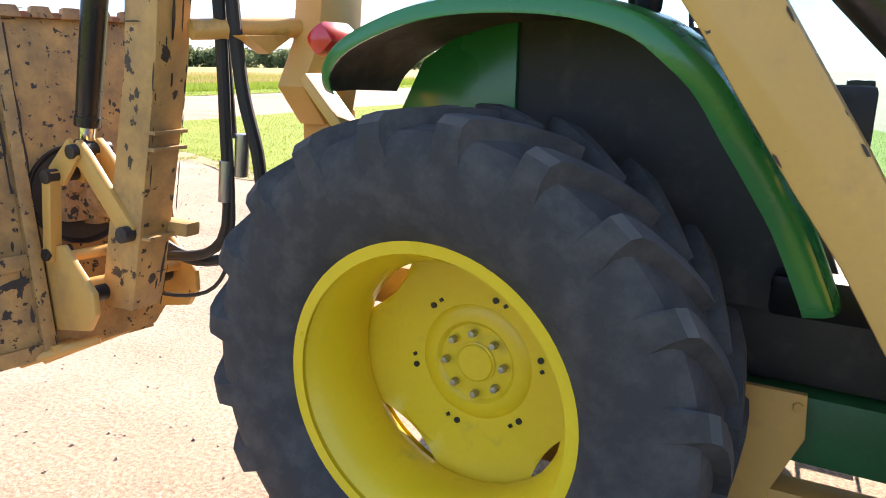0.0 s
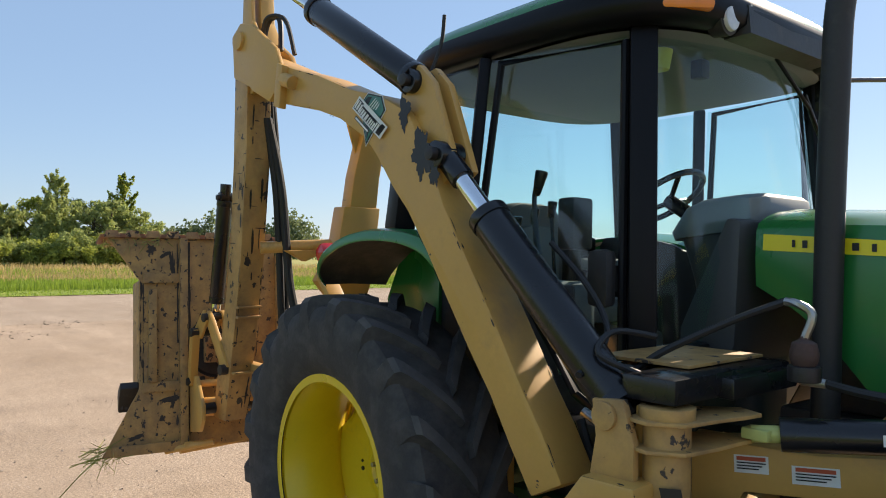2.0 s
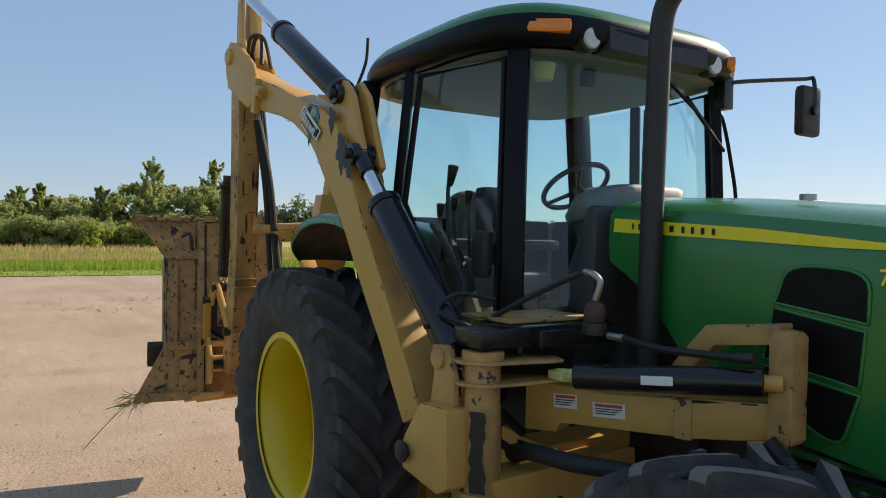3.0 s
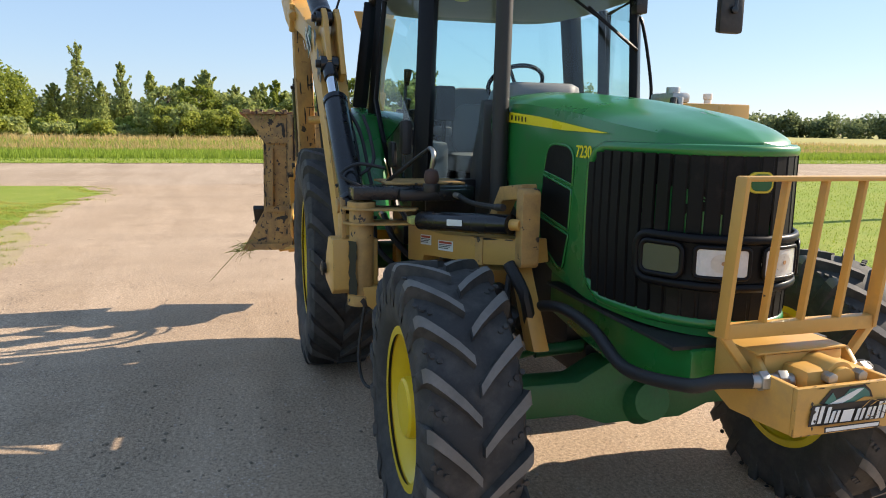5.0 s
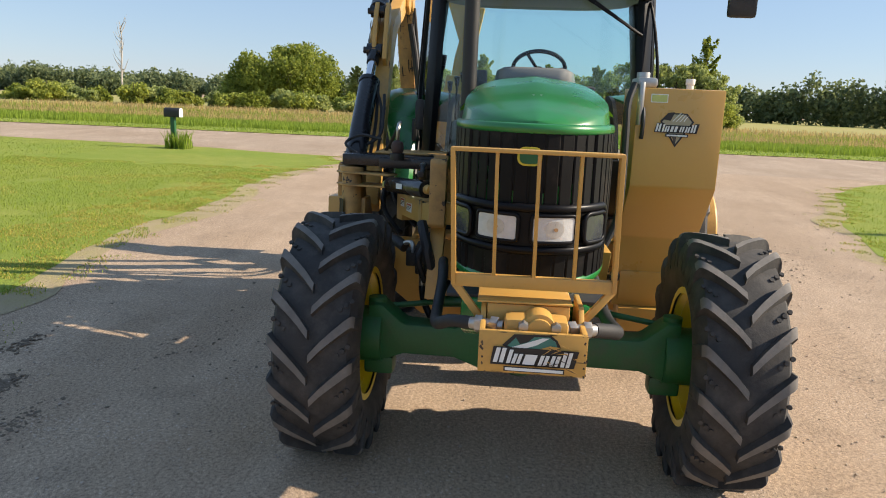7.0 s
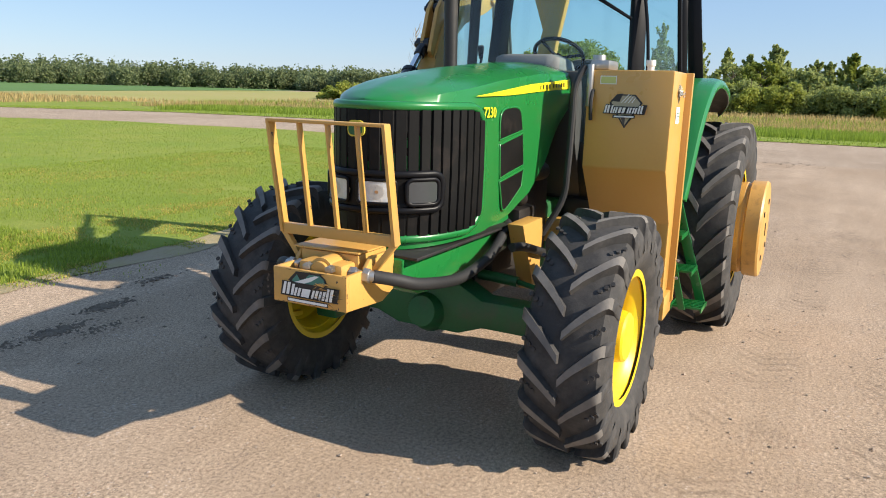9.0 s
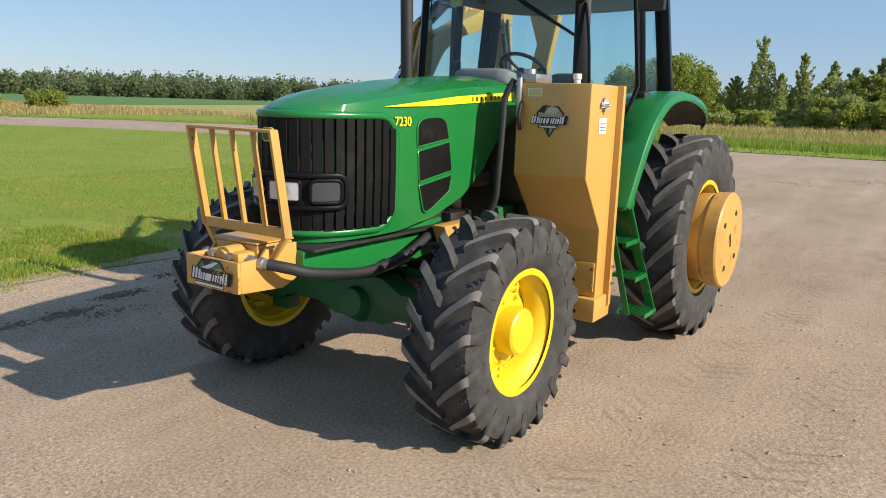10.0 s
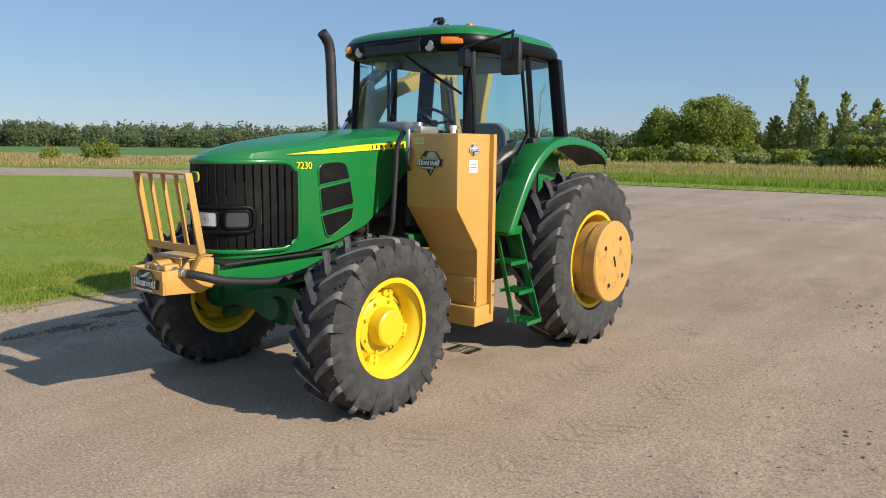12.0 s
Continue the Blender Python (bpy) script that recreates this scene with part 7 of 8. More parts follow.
def turret():
    """The swing post in front of the rear wheel with hinge plates and the boom foot."""
    part("swing_post", join(rod((1.6, -1.114, 0.86), (1.6, -1.114, 1.42), 0.068, None, 28, 0.008), rod((1.6, -1.114, 0.84), (1.6, -1.114, 0.9), 0.08), rod((1.6, -1.114, 1.385), (1.6, -1.114, 1.425), 0.08)), TAN_WORN, mower, "tan swing post with black scuffs")
    for z, tip in ((1.38, 1.735), (1.3, 1.715)):
        part("hinge_plate", prism([(1.5, -1.2), (1.6, -1.22), (1.69, -1.16), (1.71, -1.02), (tip, -0.92), (tip + 0.01, -0.84), (1.66, -0.8), (1.56, -0.9), (1.5, -1.05)], "z", z, z + 0.012, 0.003), TAN_WORN, mower, "chipped tan hinge plate")
    part("boom_foot", prism([(1.295, 0.925), (1.26, 0.985), (1.31, 1.07), (1.415, 1.21), (1.6, 1.215), (1.61, 0.93), (1.54, 0.89)], "y", -1.275, -1.02, 0.012), TAN, mower, "tan boxed boom foot")
    foot = [(1.295, 0.925), (1.26, 0.985), (1.31, 1.07), (1.415, 1.21), (1.6, 1.215), (1.61, 0.93), (1.54, 0.89), (1.295, 0.925)]
    for (xa, za), (xb, zb) in zip(foot, foot[1:]):
        edge_wear([(xa, -1.275, za), (xb, -1.275, zb)], (0, -1, 0), (zb - za, 0, -(xb - xa)), mower, int(xa * 77), 34, 0.01)
    part("foot_pin", join(rod((1.317, -1.305, 1.0), (1.317, -1.0, 1.0), 0.03), rod((1.317, -1.3, 1.0), (1.317, -1.29, 1.0), 0.045)), DARK_STEEL, mower)
    for y in (-1.205, -1.065):
        part("cylinder_ear", prism([(1.4, 1.18), (1.425, 1.32), (1.41, 1.43), (1.52, 1.44), (1.56, 1.32), (1.56, 1.18)], "y", y - 0.014, y + 0.014, 0.006), TAN_WORN, mower)
    part("ear_boss", rod((1.46, -1.232, 1.385), (1.46, -1.218, 1.385), 0.042), TAN_WORN, mower)
    part("post_web", prism([(1.52, 0.9), (1.52, 1.42), (1.6, 1.42), (1.6, 0.9)], "y", -1.154, -1.074, 0.008), TAN, mower)
    rng = random.Random(9)
    pts = [(-0.02 + rng.uniform(-0.012, 0.0), -0.15 + 0.03 * k) for k in range(11)] + [(0.02 + rng.uniform(0, 0.02), 0.15 - 0.03 * k) for k in range(11)]
    decal("scuff", [("scuff", pts, DECAL_BLACK)], (1.645, -1.165, 1.06), (0.8, 0.6, 0), (0, 0, 1), mower, 0.012)


turret()


def main_frame():
    """The beam along the engine that carries the boom."""
    slant = Matrix.Translation((1.56, -0.8, 0)) @ pose(0, 0, 0, 0, 0, 21)
    along_beam, level = slant.to_3x3() @ Vector((1, 0, 0.06)), (-0.06, 0, 1)
    beam = prism([(-0.06, 1.07), (-0.06, 1.275), (0.3, 1.262), (0.62, 1.29), (0.93, 1.315), (0.95, 1.2), (0.76, 1.165), (0.6, 1.145), (0.1, 1.12), (0.08, 1.08)], "y", 0.0, 0.13, 0.008)
    bmesh.ops.transform(beam, matrix=slant, verts=beam.verts)
    part("frame_beam", beam, TAN, mower, "tan main beam with safety labels")
    part("beam_joint", box(0.55, 0.61, -0.006, 0.136, 1.14, 1.284, 0.004, slant), TAN_WORN, mower)
    part("frame_post", prism([(2.37, 1.19), (2.37, 1.525), (2.385, 1.56), (2.44, 1.56), (2.458, 1.54), (2.458, 1.2), (2.44, 1.18)], "y", -0.51, -0.418, 0.01), TAN_WORN, mower, "chipped tan upright post")
    part("frame_arch", prism([(1.93, 1.24), (1.93, 1.34), (2.11, 1.545), (2.4, 1.58), (2.4, 1.51), (2.15, 1.475), (2.01, 1.33), (2.01, 1.24)], "y", -0.495, -0.415, 0.008), TAN_WORN, mower)
    edge_wear([(2.458, -0.51, 1.2), (2.458, -0.51, 1.54)], (0, -1, 0), (1, 0, 0), mower, 21, 60, 0.012)
    edge_wear([(2.458, -0.418, 1.2), (2.458, -0.418, 1.54)], (0, 1, 0), (1, 0, 0), mower, 22, 40, 0.012)
    edge_wear([(2.4, -0.495, 1.58), (2.11, -0.495, 1.545), (1.93, -0.495, 1.34)], (0, -1, 0), (-0.2, 0, 1), mower, 23, 60, 0.012)
    edge_wear([slant @ Vector((0.5, 0, 1.28)), slant @ Vector((0.92, 0, 1.314))], slant.to_3x3() @ Vector((0, -1, 0)), (-0.1, 0, 1), mower, 24, 50, 0.02)
    part("frame_brace", prism([(2.28, 1.18), (2.38, 1.18), (2.62, 0.82), (2.52, 0.8)], "y", -0.5, -0.42, 0.008), TAN, mower)
    part("belly_plate", prism([(-1.12, 0.95), (-0.46, 0.972), (-0.36, 0.97), (-0.3, 0.46), (-0.36, 0.44), (-0.61, 0.46), (-0.85, 0.65), (-1.1, 0.85)], "x", 1.66, 1.678, 0.004), TAN, mower, "tan plate below the engine")
    part("frame_brace", prism([(2.1, 1.0), (2.12, 1.1), (2.46, 1.1), (2.22, 0.66), (2.13, 0.66)], "y", 0.4, 0.5, 0.008), TAN, mower)
    part("valve_block", join(box(2.08, 2.24, -0.6, -0.46, 0.86, 1.04, 0.015), rod((2.24, -0.5, 0.92), (2.38, -0.46, 0.9), 0.045), box(2.1, 2.2, -0.66, -0.6, 0.9, 1.0, 0.01)), FLAT_BLACK, mower, "black hydraulic valve block")
    part("valve_fitting", tube([(2.1, -0.68, 1.02), (2.14, -0.64, 1.035), (2.18, -0.62, 1.02), (2.19, -0.62, 0.98)], 0.014, 8, 4), STEEL, mower)
    part("valve_fitting", rod((2.24, -0.56, 0.92), (2.26, -0.55, 0.8), 0.018), STEEL, mower)
    part("valve_hose", tube([(2.26, -0.55, 0.8), (2.28, -0.53, 0.7), (2.34, -0.46, 0.6), (2.4, -0.4, 0.58)], 0.02, 10, 5), HOSE, mower)
    part("valve_hose", tube([(1.5, -0.88, 0.98), (1.66, -0.92, 1.03), (1.84, -0.88, 1.03), (2.0, -0.76, 1.02), (2.08, -0.68, 0.99)], 0.034, 12, 5), HOSE, mower, "thick black hose over the frame")
    part("frame_apron", prism([(1.2, 0.62), (1.2, 1.0), (1.655, 0.96), (1.655, 0.5), (1.5, 0.5)], "y", -0.7, -0.66, 0.008), TAN, mower, "tan side plate below the engine")
    part("cross_beam", join(box(1.3, 1.5, -0.7, 0.9, 0.82, 0.98, 0.012), box(1.5, 1.655, -1.08, -0.46, 0.88, 0.95, 0.01)), TAN, mower)
    part("swing_cylinder", rod((1.79, -0.82, 1.335), (2.37, -0.53, 1.383), 0.05, None, 24), BLACK, mower, "black swing cylinder with white label")
    part("piston_rod", join(rod((1.79, -0.82, 1.335), (1.72, -0.855, 1.33), 0.026), box(1.7, 1.78, -0.88, -0.82, 1.316, 1.35, 0.006)), PALE_YELLOW, mower)
    part("cylinder_eye", rod((2.37, -0.53, 1.383), (2.42, -0.5, 1.386), 0.028), TAN, mower)
    decal("label_sheet", [("label_sheet", rect(-0.055, 0.055, -0.016, 0.016), WHITE)], (2.085, -0.715, 1.36), (1, 0.5, 0.08), (-0.06, 0, 1), mower, 0.016)
    warning_decal(slant @ Vector((0.3, 0, 1.2)), along_beam, level, 0.13, 0.055, mower)
    warning_decal(slant @ Vector((0.12, 0, 1.21)), along_beam, level, 0.1, 0.055, mower)
    # valve tray over the turret
    part("valve_tray", join(box(1.48, 1.66, -1.17, -0.47, 1.435, 1.51, 0.012), box(1.26, 1.7, -0.92, -0.5, 1.43, 1.495, 0.01)), BLACK, mower, "black valve tray over the hinge")
    part("tray_lid", box(1.24, 1.58, -0.97, -0.5, 1.513, 1.524, 0.003), TAN_WORN, mower, "worn tan tray lid")
    part("accumulator", join(lathe([(0.0, 0.0), (0.04, 0.0), (0.054, 0.03), (0.057, 0.06), (0.047, 0.1), (0.02, 0.115), (0.012, 0.14), (0.0, 0.14)], 24)), DARK_RUST, mower, "rusty brown ball accumulator").matrix_basis = pose(1.84, -0.78, 1.535, 90, 0, 0) @ Matrix.Scale(0.72, 4)
    part("accumulator_flange", rod((1.84, -0.78, 1.495), (1.84, -0.78, 1.54), 0.046), DARK_STEEL, mower)
    part("fitting", tube([(1.84, -0.78, 1.62), (1.86, -0.775, 1.69), (1.82, -0.775, 1.72), (1.78, -0.775, 1.725)], 0.013, 8, 4), STEEL, mower)
    part("hose_fitting", rod((1.76, -0.62, 1.47), (1.84, -0.62, 1.47), 0.015), STEEL, mower)
    part("hose_fitting", rod((2.3, -0.58, 1.46), (2.36, -0.57, 1.465), 0.018), DARK_STEEL, mower)
    # lower guard beam seen under the chassis
    part("axle_bracket", join(prism([(0.7, 0.38), (0.72, 0.84), (0.92, 0.84), (0.93, 0.7), (0.85, 0.5), (0.85, 0.38)], "y", -0.66, -0.635, 0.004), rod((0.9, -0.67, 0.8), (0.9, -0.655, 0.8), 0.016, None, 6)), TAN, mower, "tan frame bracket plate under the cab")
    part("underbeam", join(box(-0.2, 1.3, -0.62, -0.5, 0.37, 0.49, 0.01), box(0.4, 0.52, -0.66, -0.62, 0.4, 0.98, 0.01)), TAN, mower, "tan rail under the tractor")
    part("rest_mast", join(prism([(-0.72, 1.55), (-0.84, 1.69), (-0.745, 1.85), (-0.7, 2.12), (-0.45, 2.12), (-0.5, 1.7), (-0.55, 1.55)], "x", -0.9, -0.78, 0.01), prism([(-0.665, 2.05), (-0.63, 2.3), (-0.52, 2.75), (-0.36, 2.75), (-0.45, 2.3), (-0.475, 2.05)], "x", -0.89, -0.79, 0.01), prism([(-0.59, 2.42), (-0.72, 2.8), (-0.36, 2.8), (-0.46, 2.5)], "x", -0.85, -0.83, 0.006)), TAN, mower, "tan boom rest mast behind the cab")
    part("mast_base", join(box(-0.94, -0.3, -0.72, -0.45, 0.9, 1.05, 0.01), box(-0.9, -0.78, -0.7, -0.52, 1.0, 1.6, 0.01)), TAN, mower)
    part("rest_bar", join(rod((-1.045, -1.09, 1.875), (-0.86, -0.66, 1.9), 0.035), prism([(-1.0, 1.86), (-0.88, 1.8), (-0.74, 1.87)], "x", -0.95, -0.89, 0.005)), ORANGE, mower, "orange-red boom rest bar")
    part("mast_strut", box(-0.13, 0.13, -0.05, 0.05, -0.02, 0.02, 0.006, Matrix.Translation((-0.66, -0.84, 1.63)) @ pose(0, 0, 0, 0, 48, 0)), TAN_CLEAN, mower, "pale tan strut behind the wheel")


main_frame()


def hoses():
    runs = [
        ((-0.95, -1.3, 2.6), (-0.93, -1.24, 2.2), (-0.9, -1.22, 1.6), (-0.95, -1.18, 1.1), (-1.2, -1.2, 1.0), (-1.35, -1.25, 1.05)),
        ((-0.95, -1.28, 2.6), (-0.9, -1.22, 2.2), (-0.84, -1.2, 1.7), (-0.78, -1.17, 1.4), (-0.8, -1.15, 1.1), (-1.1, -1.15, 0.98), (-1.35, -1.22, 1.1)),
        ((-0.95, -1.26, 2.7), (-0.91, -1.23, 2.0), (-0.88, -1.2, 1.2), (-0.95, -1.2, 0.9), (-1.2, -1.25, 0.85), (-1.35, -1.25, 0.95)),
        ((-0.96, -1.25, 2.75), (-0.94, -1.2, 2.1), (-0.9, -1.18, 1.5)),
    ]
    for k, r in enumerate(runs):
        h = part("hose", tube(r, (0.022, 0.024, 0.009, 0.016)[k], 10, 6), HOSE, mower, "black hydraulic hose")
        if k < 2:
            i = r[2]
            part("hose_fitting", rod((i[0] - 0.012, i[1] + 0.012, i[2] - 0.34), (i[0] - 0.004, i[1] + 0.01, i[2] - 0.18), 0.026), STEEL, h)
    moved([ob for ob in mower.children if ob.name.split(".")[0] == "hose"], arm_lean)
    more = [
        ((-0.9, -1.16, 3.0), (-0.84, -1.16, 3.1), (-0.72, -1.16, 3.08), (-0.66, -1.18, 2.9)),
        ((-0.8, -1.22, 2.98), (-0.74, -1.22, 3.08), (-0.62, -1.18, 3.05), (-0.55, -1.16, 2.86)),
        ((0.44, -1.08, 2.58), (0.47, -1.04, 2.72), (0.49, -1.04, 2.84)),
        ((0.9, -1.1, 1.98), (1.05, -1.02, 1.8), (1.25, -1.0, 1.55), (1.4, -1.0, 1.44)),
        ((1.36, -1.22, 1.49), (1.3, -1.0, 1.6), (1.2, -0.98, 1.75), (1.05, -1.0, 1.9)),
        ((1.5, -1.1, 1.5), (1.42, -1.2, 1.56), (1.4, -1.1, 1.62), (1.45, -0.95, 1.6)),
        ((1.78, -0.775, 1.725), (1.64, -0.82, 1.66), (1.45, -0.9, 1.55), (1.35, -0.98, 1.46), (1.3, -1.05, 1.45), (1.1, -1.05, 1.7), (0.85, -1.08, 2.0)),
        ((1.84, -0.62, 1.47), (2.0, -0.6, 1.45), (2.3, -0.58, 1.46)),
        ((2.4, -0.55, 1.2), (2.5, -0.5, 1.05), (2.45, -0.45, 0.85), (2.2, -0.4, 0.8)),
        ((2.3, -0.5, 1.12), (2.42, -0.56, 1.0), (2.4, -0.52, 0.86)),
        ((1.2, -0.9, 1.3), (1.3, -0.85, 1.15), (1.35, -0.7, 1.0)),
        ((1.15, -0.95, 1.28), (1.25, -0.95, 1.1), (1.4, -0.8, 0.95)),
        ((1.25, -1.0, 0.9), (1.32, -1.08, 0.45), (1.5, -1.05, 0.3), (1.7, -0.9, 0.5), (1.7, -0.8, 0.85)),
        ((1.3, -0.95, 0.9), (1.4, -1.0, 0.55), (1.55, -0.95, 0.5), (1.65, -0.85, 0.9)),
    ]
    for k, r in enumerate(more):
        part("hose", tube(r, (0.014, 0.012, 0.008, 0.011, 0.011, 0.01, 0.012, 0.014, 0.03, 0.018, 0.02, 0.018, 0.01, 0.008)[k], 8, 6), HOSE, mower)
    part("hose_fitting", rod((1.1, -1.0, 1.2), (1.22, -0.96, 1.12), 0.018), STEEL, mower)
    part("hose_fitting", rod((1.12, -0.9, 1.3), (1.26, -0.86, 1.22), 0.018), STEEL, mower)


hoses()


def mower_deck():
    """The rotary cutting deck, folded upright behind the tractor."""
    t = thing("mower_deck", "worn tan rotary mower deck folded upright, grass on its edge", "mower deck", (-1.74, -1.9, 0.62))
    t.matrix_basis = pose(-1.945, -1.613, 0.574, 0, -7, -11.0) @ Matrix.Scale(1.05, 4)
    # local: x backwards is minus, y across, z up
    face = [(-0.05, 0.0), (0.15, 0.38), (0.15, 1.04), (-0.03, 1.3), (0.99, 1.3), (0.99, 0.16), (0.86, 0.02), (0.42, 0.0)]
    part("deck_plate", prism(face, "x", -0.02, 0.0, 0.004), DECK_TAN, t, "scratched tan deck plate")
    side = join(box(-0.32, -0.02, 0.15, 0.17, 0.38, 1.04, 0.003), prism([(-0.32, 0.16), (-0.32, 1.3), (-0.02, 1.3), (-0.02, 0.16)], "y", 0.97, 0.99, 0.003), box(-0.32, -0.02, -0.03, 0.99, 1.28, 1.3, 0.003), box(-0.3, -0.02, 0.0, 0.86, 0.0, 0.02, 0.003))
    part("deck_skirt", side, DECK_TAN, t)
    part("deck_lip", join(box(-0.34, 0.02, -0.07, 1.0, 1.3, 1.318, 0.004), box(-0.34, -0.02, 0.0, 1.0, 1.318, 1.33, 0.004)), RUST, t, "rusty top edge of the deck")
    for k in range(9):
        y = -0.05 + 0.117 * k
        part("lip_tab", prism([(y, 1.3), (y + 0.012, 1.343), (y + 0.075, 1.343), (y + 0.09, 1.3)], "x", -0.012, 0.024, 0.002), RUST_TAN, t)
    for z in (1.02, 0.36, 0.0):
        part("stiffener", box(0.0, 0.025, 0.17 if z else 0.0, 0.4, z, z + 0.06, 0.004), DECK_TAN, t)
    part("stiffener", box(0.0, 0.035, 0.38, 0.43, 0.0, 1.3, 0.005), DECK_TAN, t)
    part("stiffener", box(0.0, 0.05, 0.2, 0.245, 0.42, 0.98, 0.005), DECK_TAN, t)
    part("drain_slot", box(0.026, 0.029, 0.4, 0.415, 0.5, 0.75, 0), DECAL_BLACK, t)
    part("motor_opening", join(lathe([(0.0, 0.004), (0.18, 0.004), (0.195, 0.02), (0.2, 0.02), (0.2, 0.0)], 40)), DARK_STEEL, t, "dark motor opening").matrix_basis = pose(0.0, 0.62, 0.62, 0, 0, -90)
    part("motor", join(rod((0.0, 0.66, 0.6), (0.2, 0.66, 0.6), 0.1, 0.08, 20), box(0.02, 0.14, 0.6, 0.78, 0.5, 0.62, 0.02), rod((0.2, 0.66, 0.6), (0.24, 0.66, 0.6), 0.05), rod((0.1, 0.56, 0.66), (0.14, 0.56, 0.66), 0.025), box(0.02, 0.1, 0.52, 0.62, 0.52, 0.7, 0.015)), RUST_TAN, t, "rusty hydraulic motor")
    bracket = [(0.0, 0.1), (0.0, 0.43), (0.2, 0.45), (0.39, 0.28), (0.38, 0.2), (0.3, 0.13)]
    for y in (0.45, 0.86):
        part("hinge_bracket", prism(bracket, "y", y - 0.011, y + 0.011, 0.005), TAN, t, "tan hinge bracket plate")
    for x, z in ((0.17, 0.4), (0.27, 0.3), (0.12, 0.22)):
        part("rung", rod((x, 0.46, z), (x, 0.85, z), 0.022), ORANGE, t, "orange spacer tube")
    part("skid", join(rod((0.0, 0.38, 0.0), (-0.04, 0.78, 0.026), 0.024), rod((-0.02, 0.3, 0.0), (0.112, 0.56, 0.045), 0.02), box(0.0, 0.06, 0.4, 0.5, 0.02, 0.05, 0.004)), TAN, t, "tan skid bar")
    for a, b, nn in (((0.15, 0.38), (0.15, 1.04), (0, -1, 0)), ((0.15, 1.04), (-0.03, 1.3), (0, -0.8, -0.5)), ((-0.05, 0.0), (0.15, 0.38), (0, -0.8, 0.5)), ((-0.05, 0.0), (0.42, 0.0), (0, 0, -1)), ((-0.03, 1.3), (0.5, 1.3), (0, 0, 1))):
        edge_wear([(0.0, a[0], a[1]), (0.0, b[0], b[1])], (1, 0, 0), nn, t, int(a[1] * 40) + 7, 90, 0.016)
    for y in (0.38, 0.43):
        edge_wear([(0.035, y, 0.0), (0.035, y, 1.3)], (1, 0, 0), (0, 1 if y > 0.4 else -1, 0), t, int(y * 100), 50, 0.01)
    # greasy stains along the seams, and bare spots
    r = random.Random(31)
    for k in range(40):
        mode = k % 5
        if mode == 0:
            y, z = r.uniform(0.16, 0.36), r.uniform(1.06, 1.26)
        elif mode == 1:
            y, z = r.uniform(0.155, 0.175), r.uniform(0.4, 1.02)
        elif mode == 2:
            y, z = r.uniform(0.34, 0.375), r.uniform(0.05, 1.25)
        elif mode == 3:
            y, z = r.uniform(0.05, 0.38), r.uniform(0.02, 0.34)
        else:
            y, z = r.uniform(0.44, 0.95), r.uniform(0.2, 1.27)
        ww, hh = r.uniform(0.003, 0.014), r.uniform(0.004, 0.05 if mode in (1, 2) else 0.018)
        if mode == 3 and y < 0.16 - 0.4 * z:
            y += 0.16
        pts = [(ww * math.cos(a) * r.uniform(0.5, 1.1), hh * math.sin(a) * r.uniform(0.5, 1.1)) for a in (2 * math.pi * j / 9 for j in range(9))]
        decal("stain", [("stain", pts, GRIME)], (0.0, y, z), (0, 1, 0), (0, 0, 1), t, 0.002)
    for y0, y1, z0, z1 in ((0.432, 0.448, 0.12, 1.28), (0.368, 0.379, 0.65, 1.27), (0.17, 0.176, 0.4, 1.02)):
        pts = [(y0, z0)] + [(y1 + r.uniform(-0.006, 0.004), z0 + (z1 - z0) * j / 14) for j in range(15)] + [(y0, z1)]
        decal("grease_seam", [("grease_seam", pts, GRIME)], (0.0, 0.0, 0.0), (0, 1, 0), (0, 0, 1), t, 0.0015)
    # broad black smears where the arm and the turf rub
    for cy, cz, wy, hz, tilt in ((0.34, 1.13, 0.016, 0.1, 0.1), (0.3, 1.2, 0.05, 0.014, 0.5), (0.4, 0.09, 0.022, 0.085, 0.05), (0.33, 0.31, 0.075, 0.018, 0.15), (0.445, 0.28, 0.014, 0.19, 0.0), (0.22, 1.23, 0.03, 0.03, 0.0), (0.13, 0.1, 0.06, 0.014, 0.25), (0.28, 0.2, 0.02, 0.02, 0.0)):
        pts = []
        for j in range(26):
            a = 2 * math.pi * j / 26
            q = r.uniform(0.6, 1.15)
            y, z = wy * math.cos(a) * q, hz * math.sin(a) * q
            pts.append((y * math.cos(tilt) - z * math.sin(tilt), y * math.sin(tilt) + z * math.cos(tilt)))
        decal("smear", [("smear", pts, GRIME)], (0.0, cy, cz), (0, 1, 0), (0, 0, 1), t, 0.0026)
    part("edge_flange", box(-0.02, 0.03, 0.99, 1.0, 0.16, 1.2, 0.003), DECK_TAN, t)
    part("rubber_flap", prism([(-0.14, 0.24), (-0.17, 0.34), (-0.13, 0.39), (-0.02, 0.43), (-0.005, 0.39), (-0.08, 0.33)], "y", 0.045, 0.15, 0.012), FLAT_BLACK, t, "black rubber flap under the deck edge")
    rng = random.Random(12)
    v, f = [], []
    for k in range(640):
        if k < 370:
            o, spread = Vector((rng.uniform(-0.2, 0.02), rng.uniform(-0.05, 0.35), 1.25 + rng.uniform(0, 0.1))), 0.06
        elif k < 480:
            o, spread = Vector((rng.uniform(-0.1, 0.02), rng.uniform(-0.1, 0.05), rng.uniform(-0.02, 0.06))), 0.12
        else:
            o, spread = Vector((rng.uniform(-0.3, 0.0), rng.uniform(-0.05, 0.98), 1.335)), 0.05
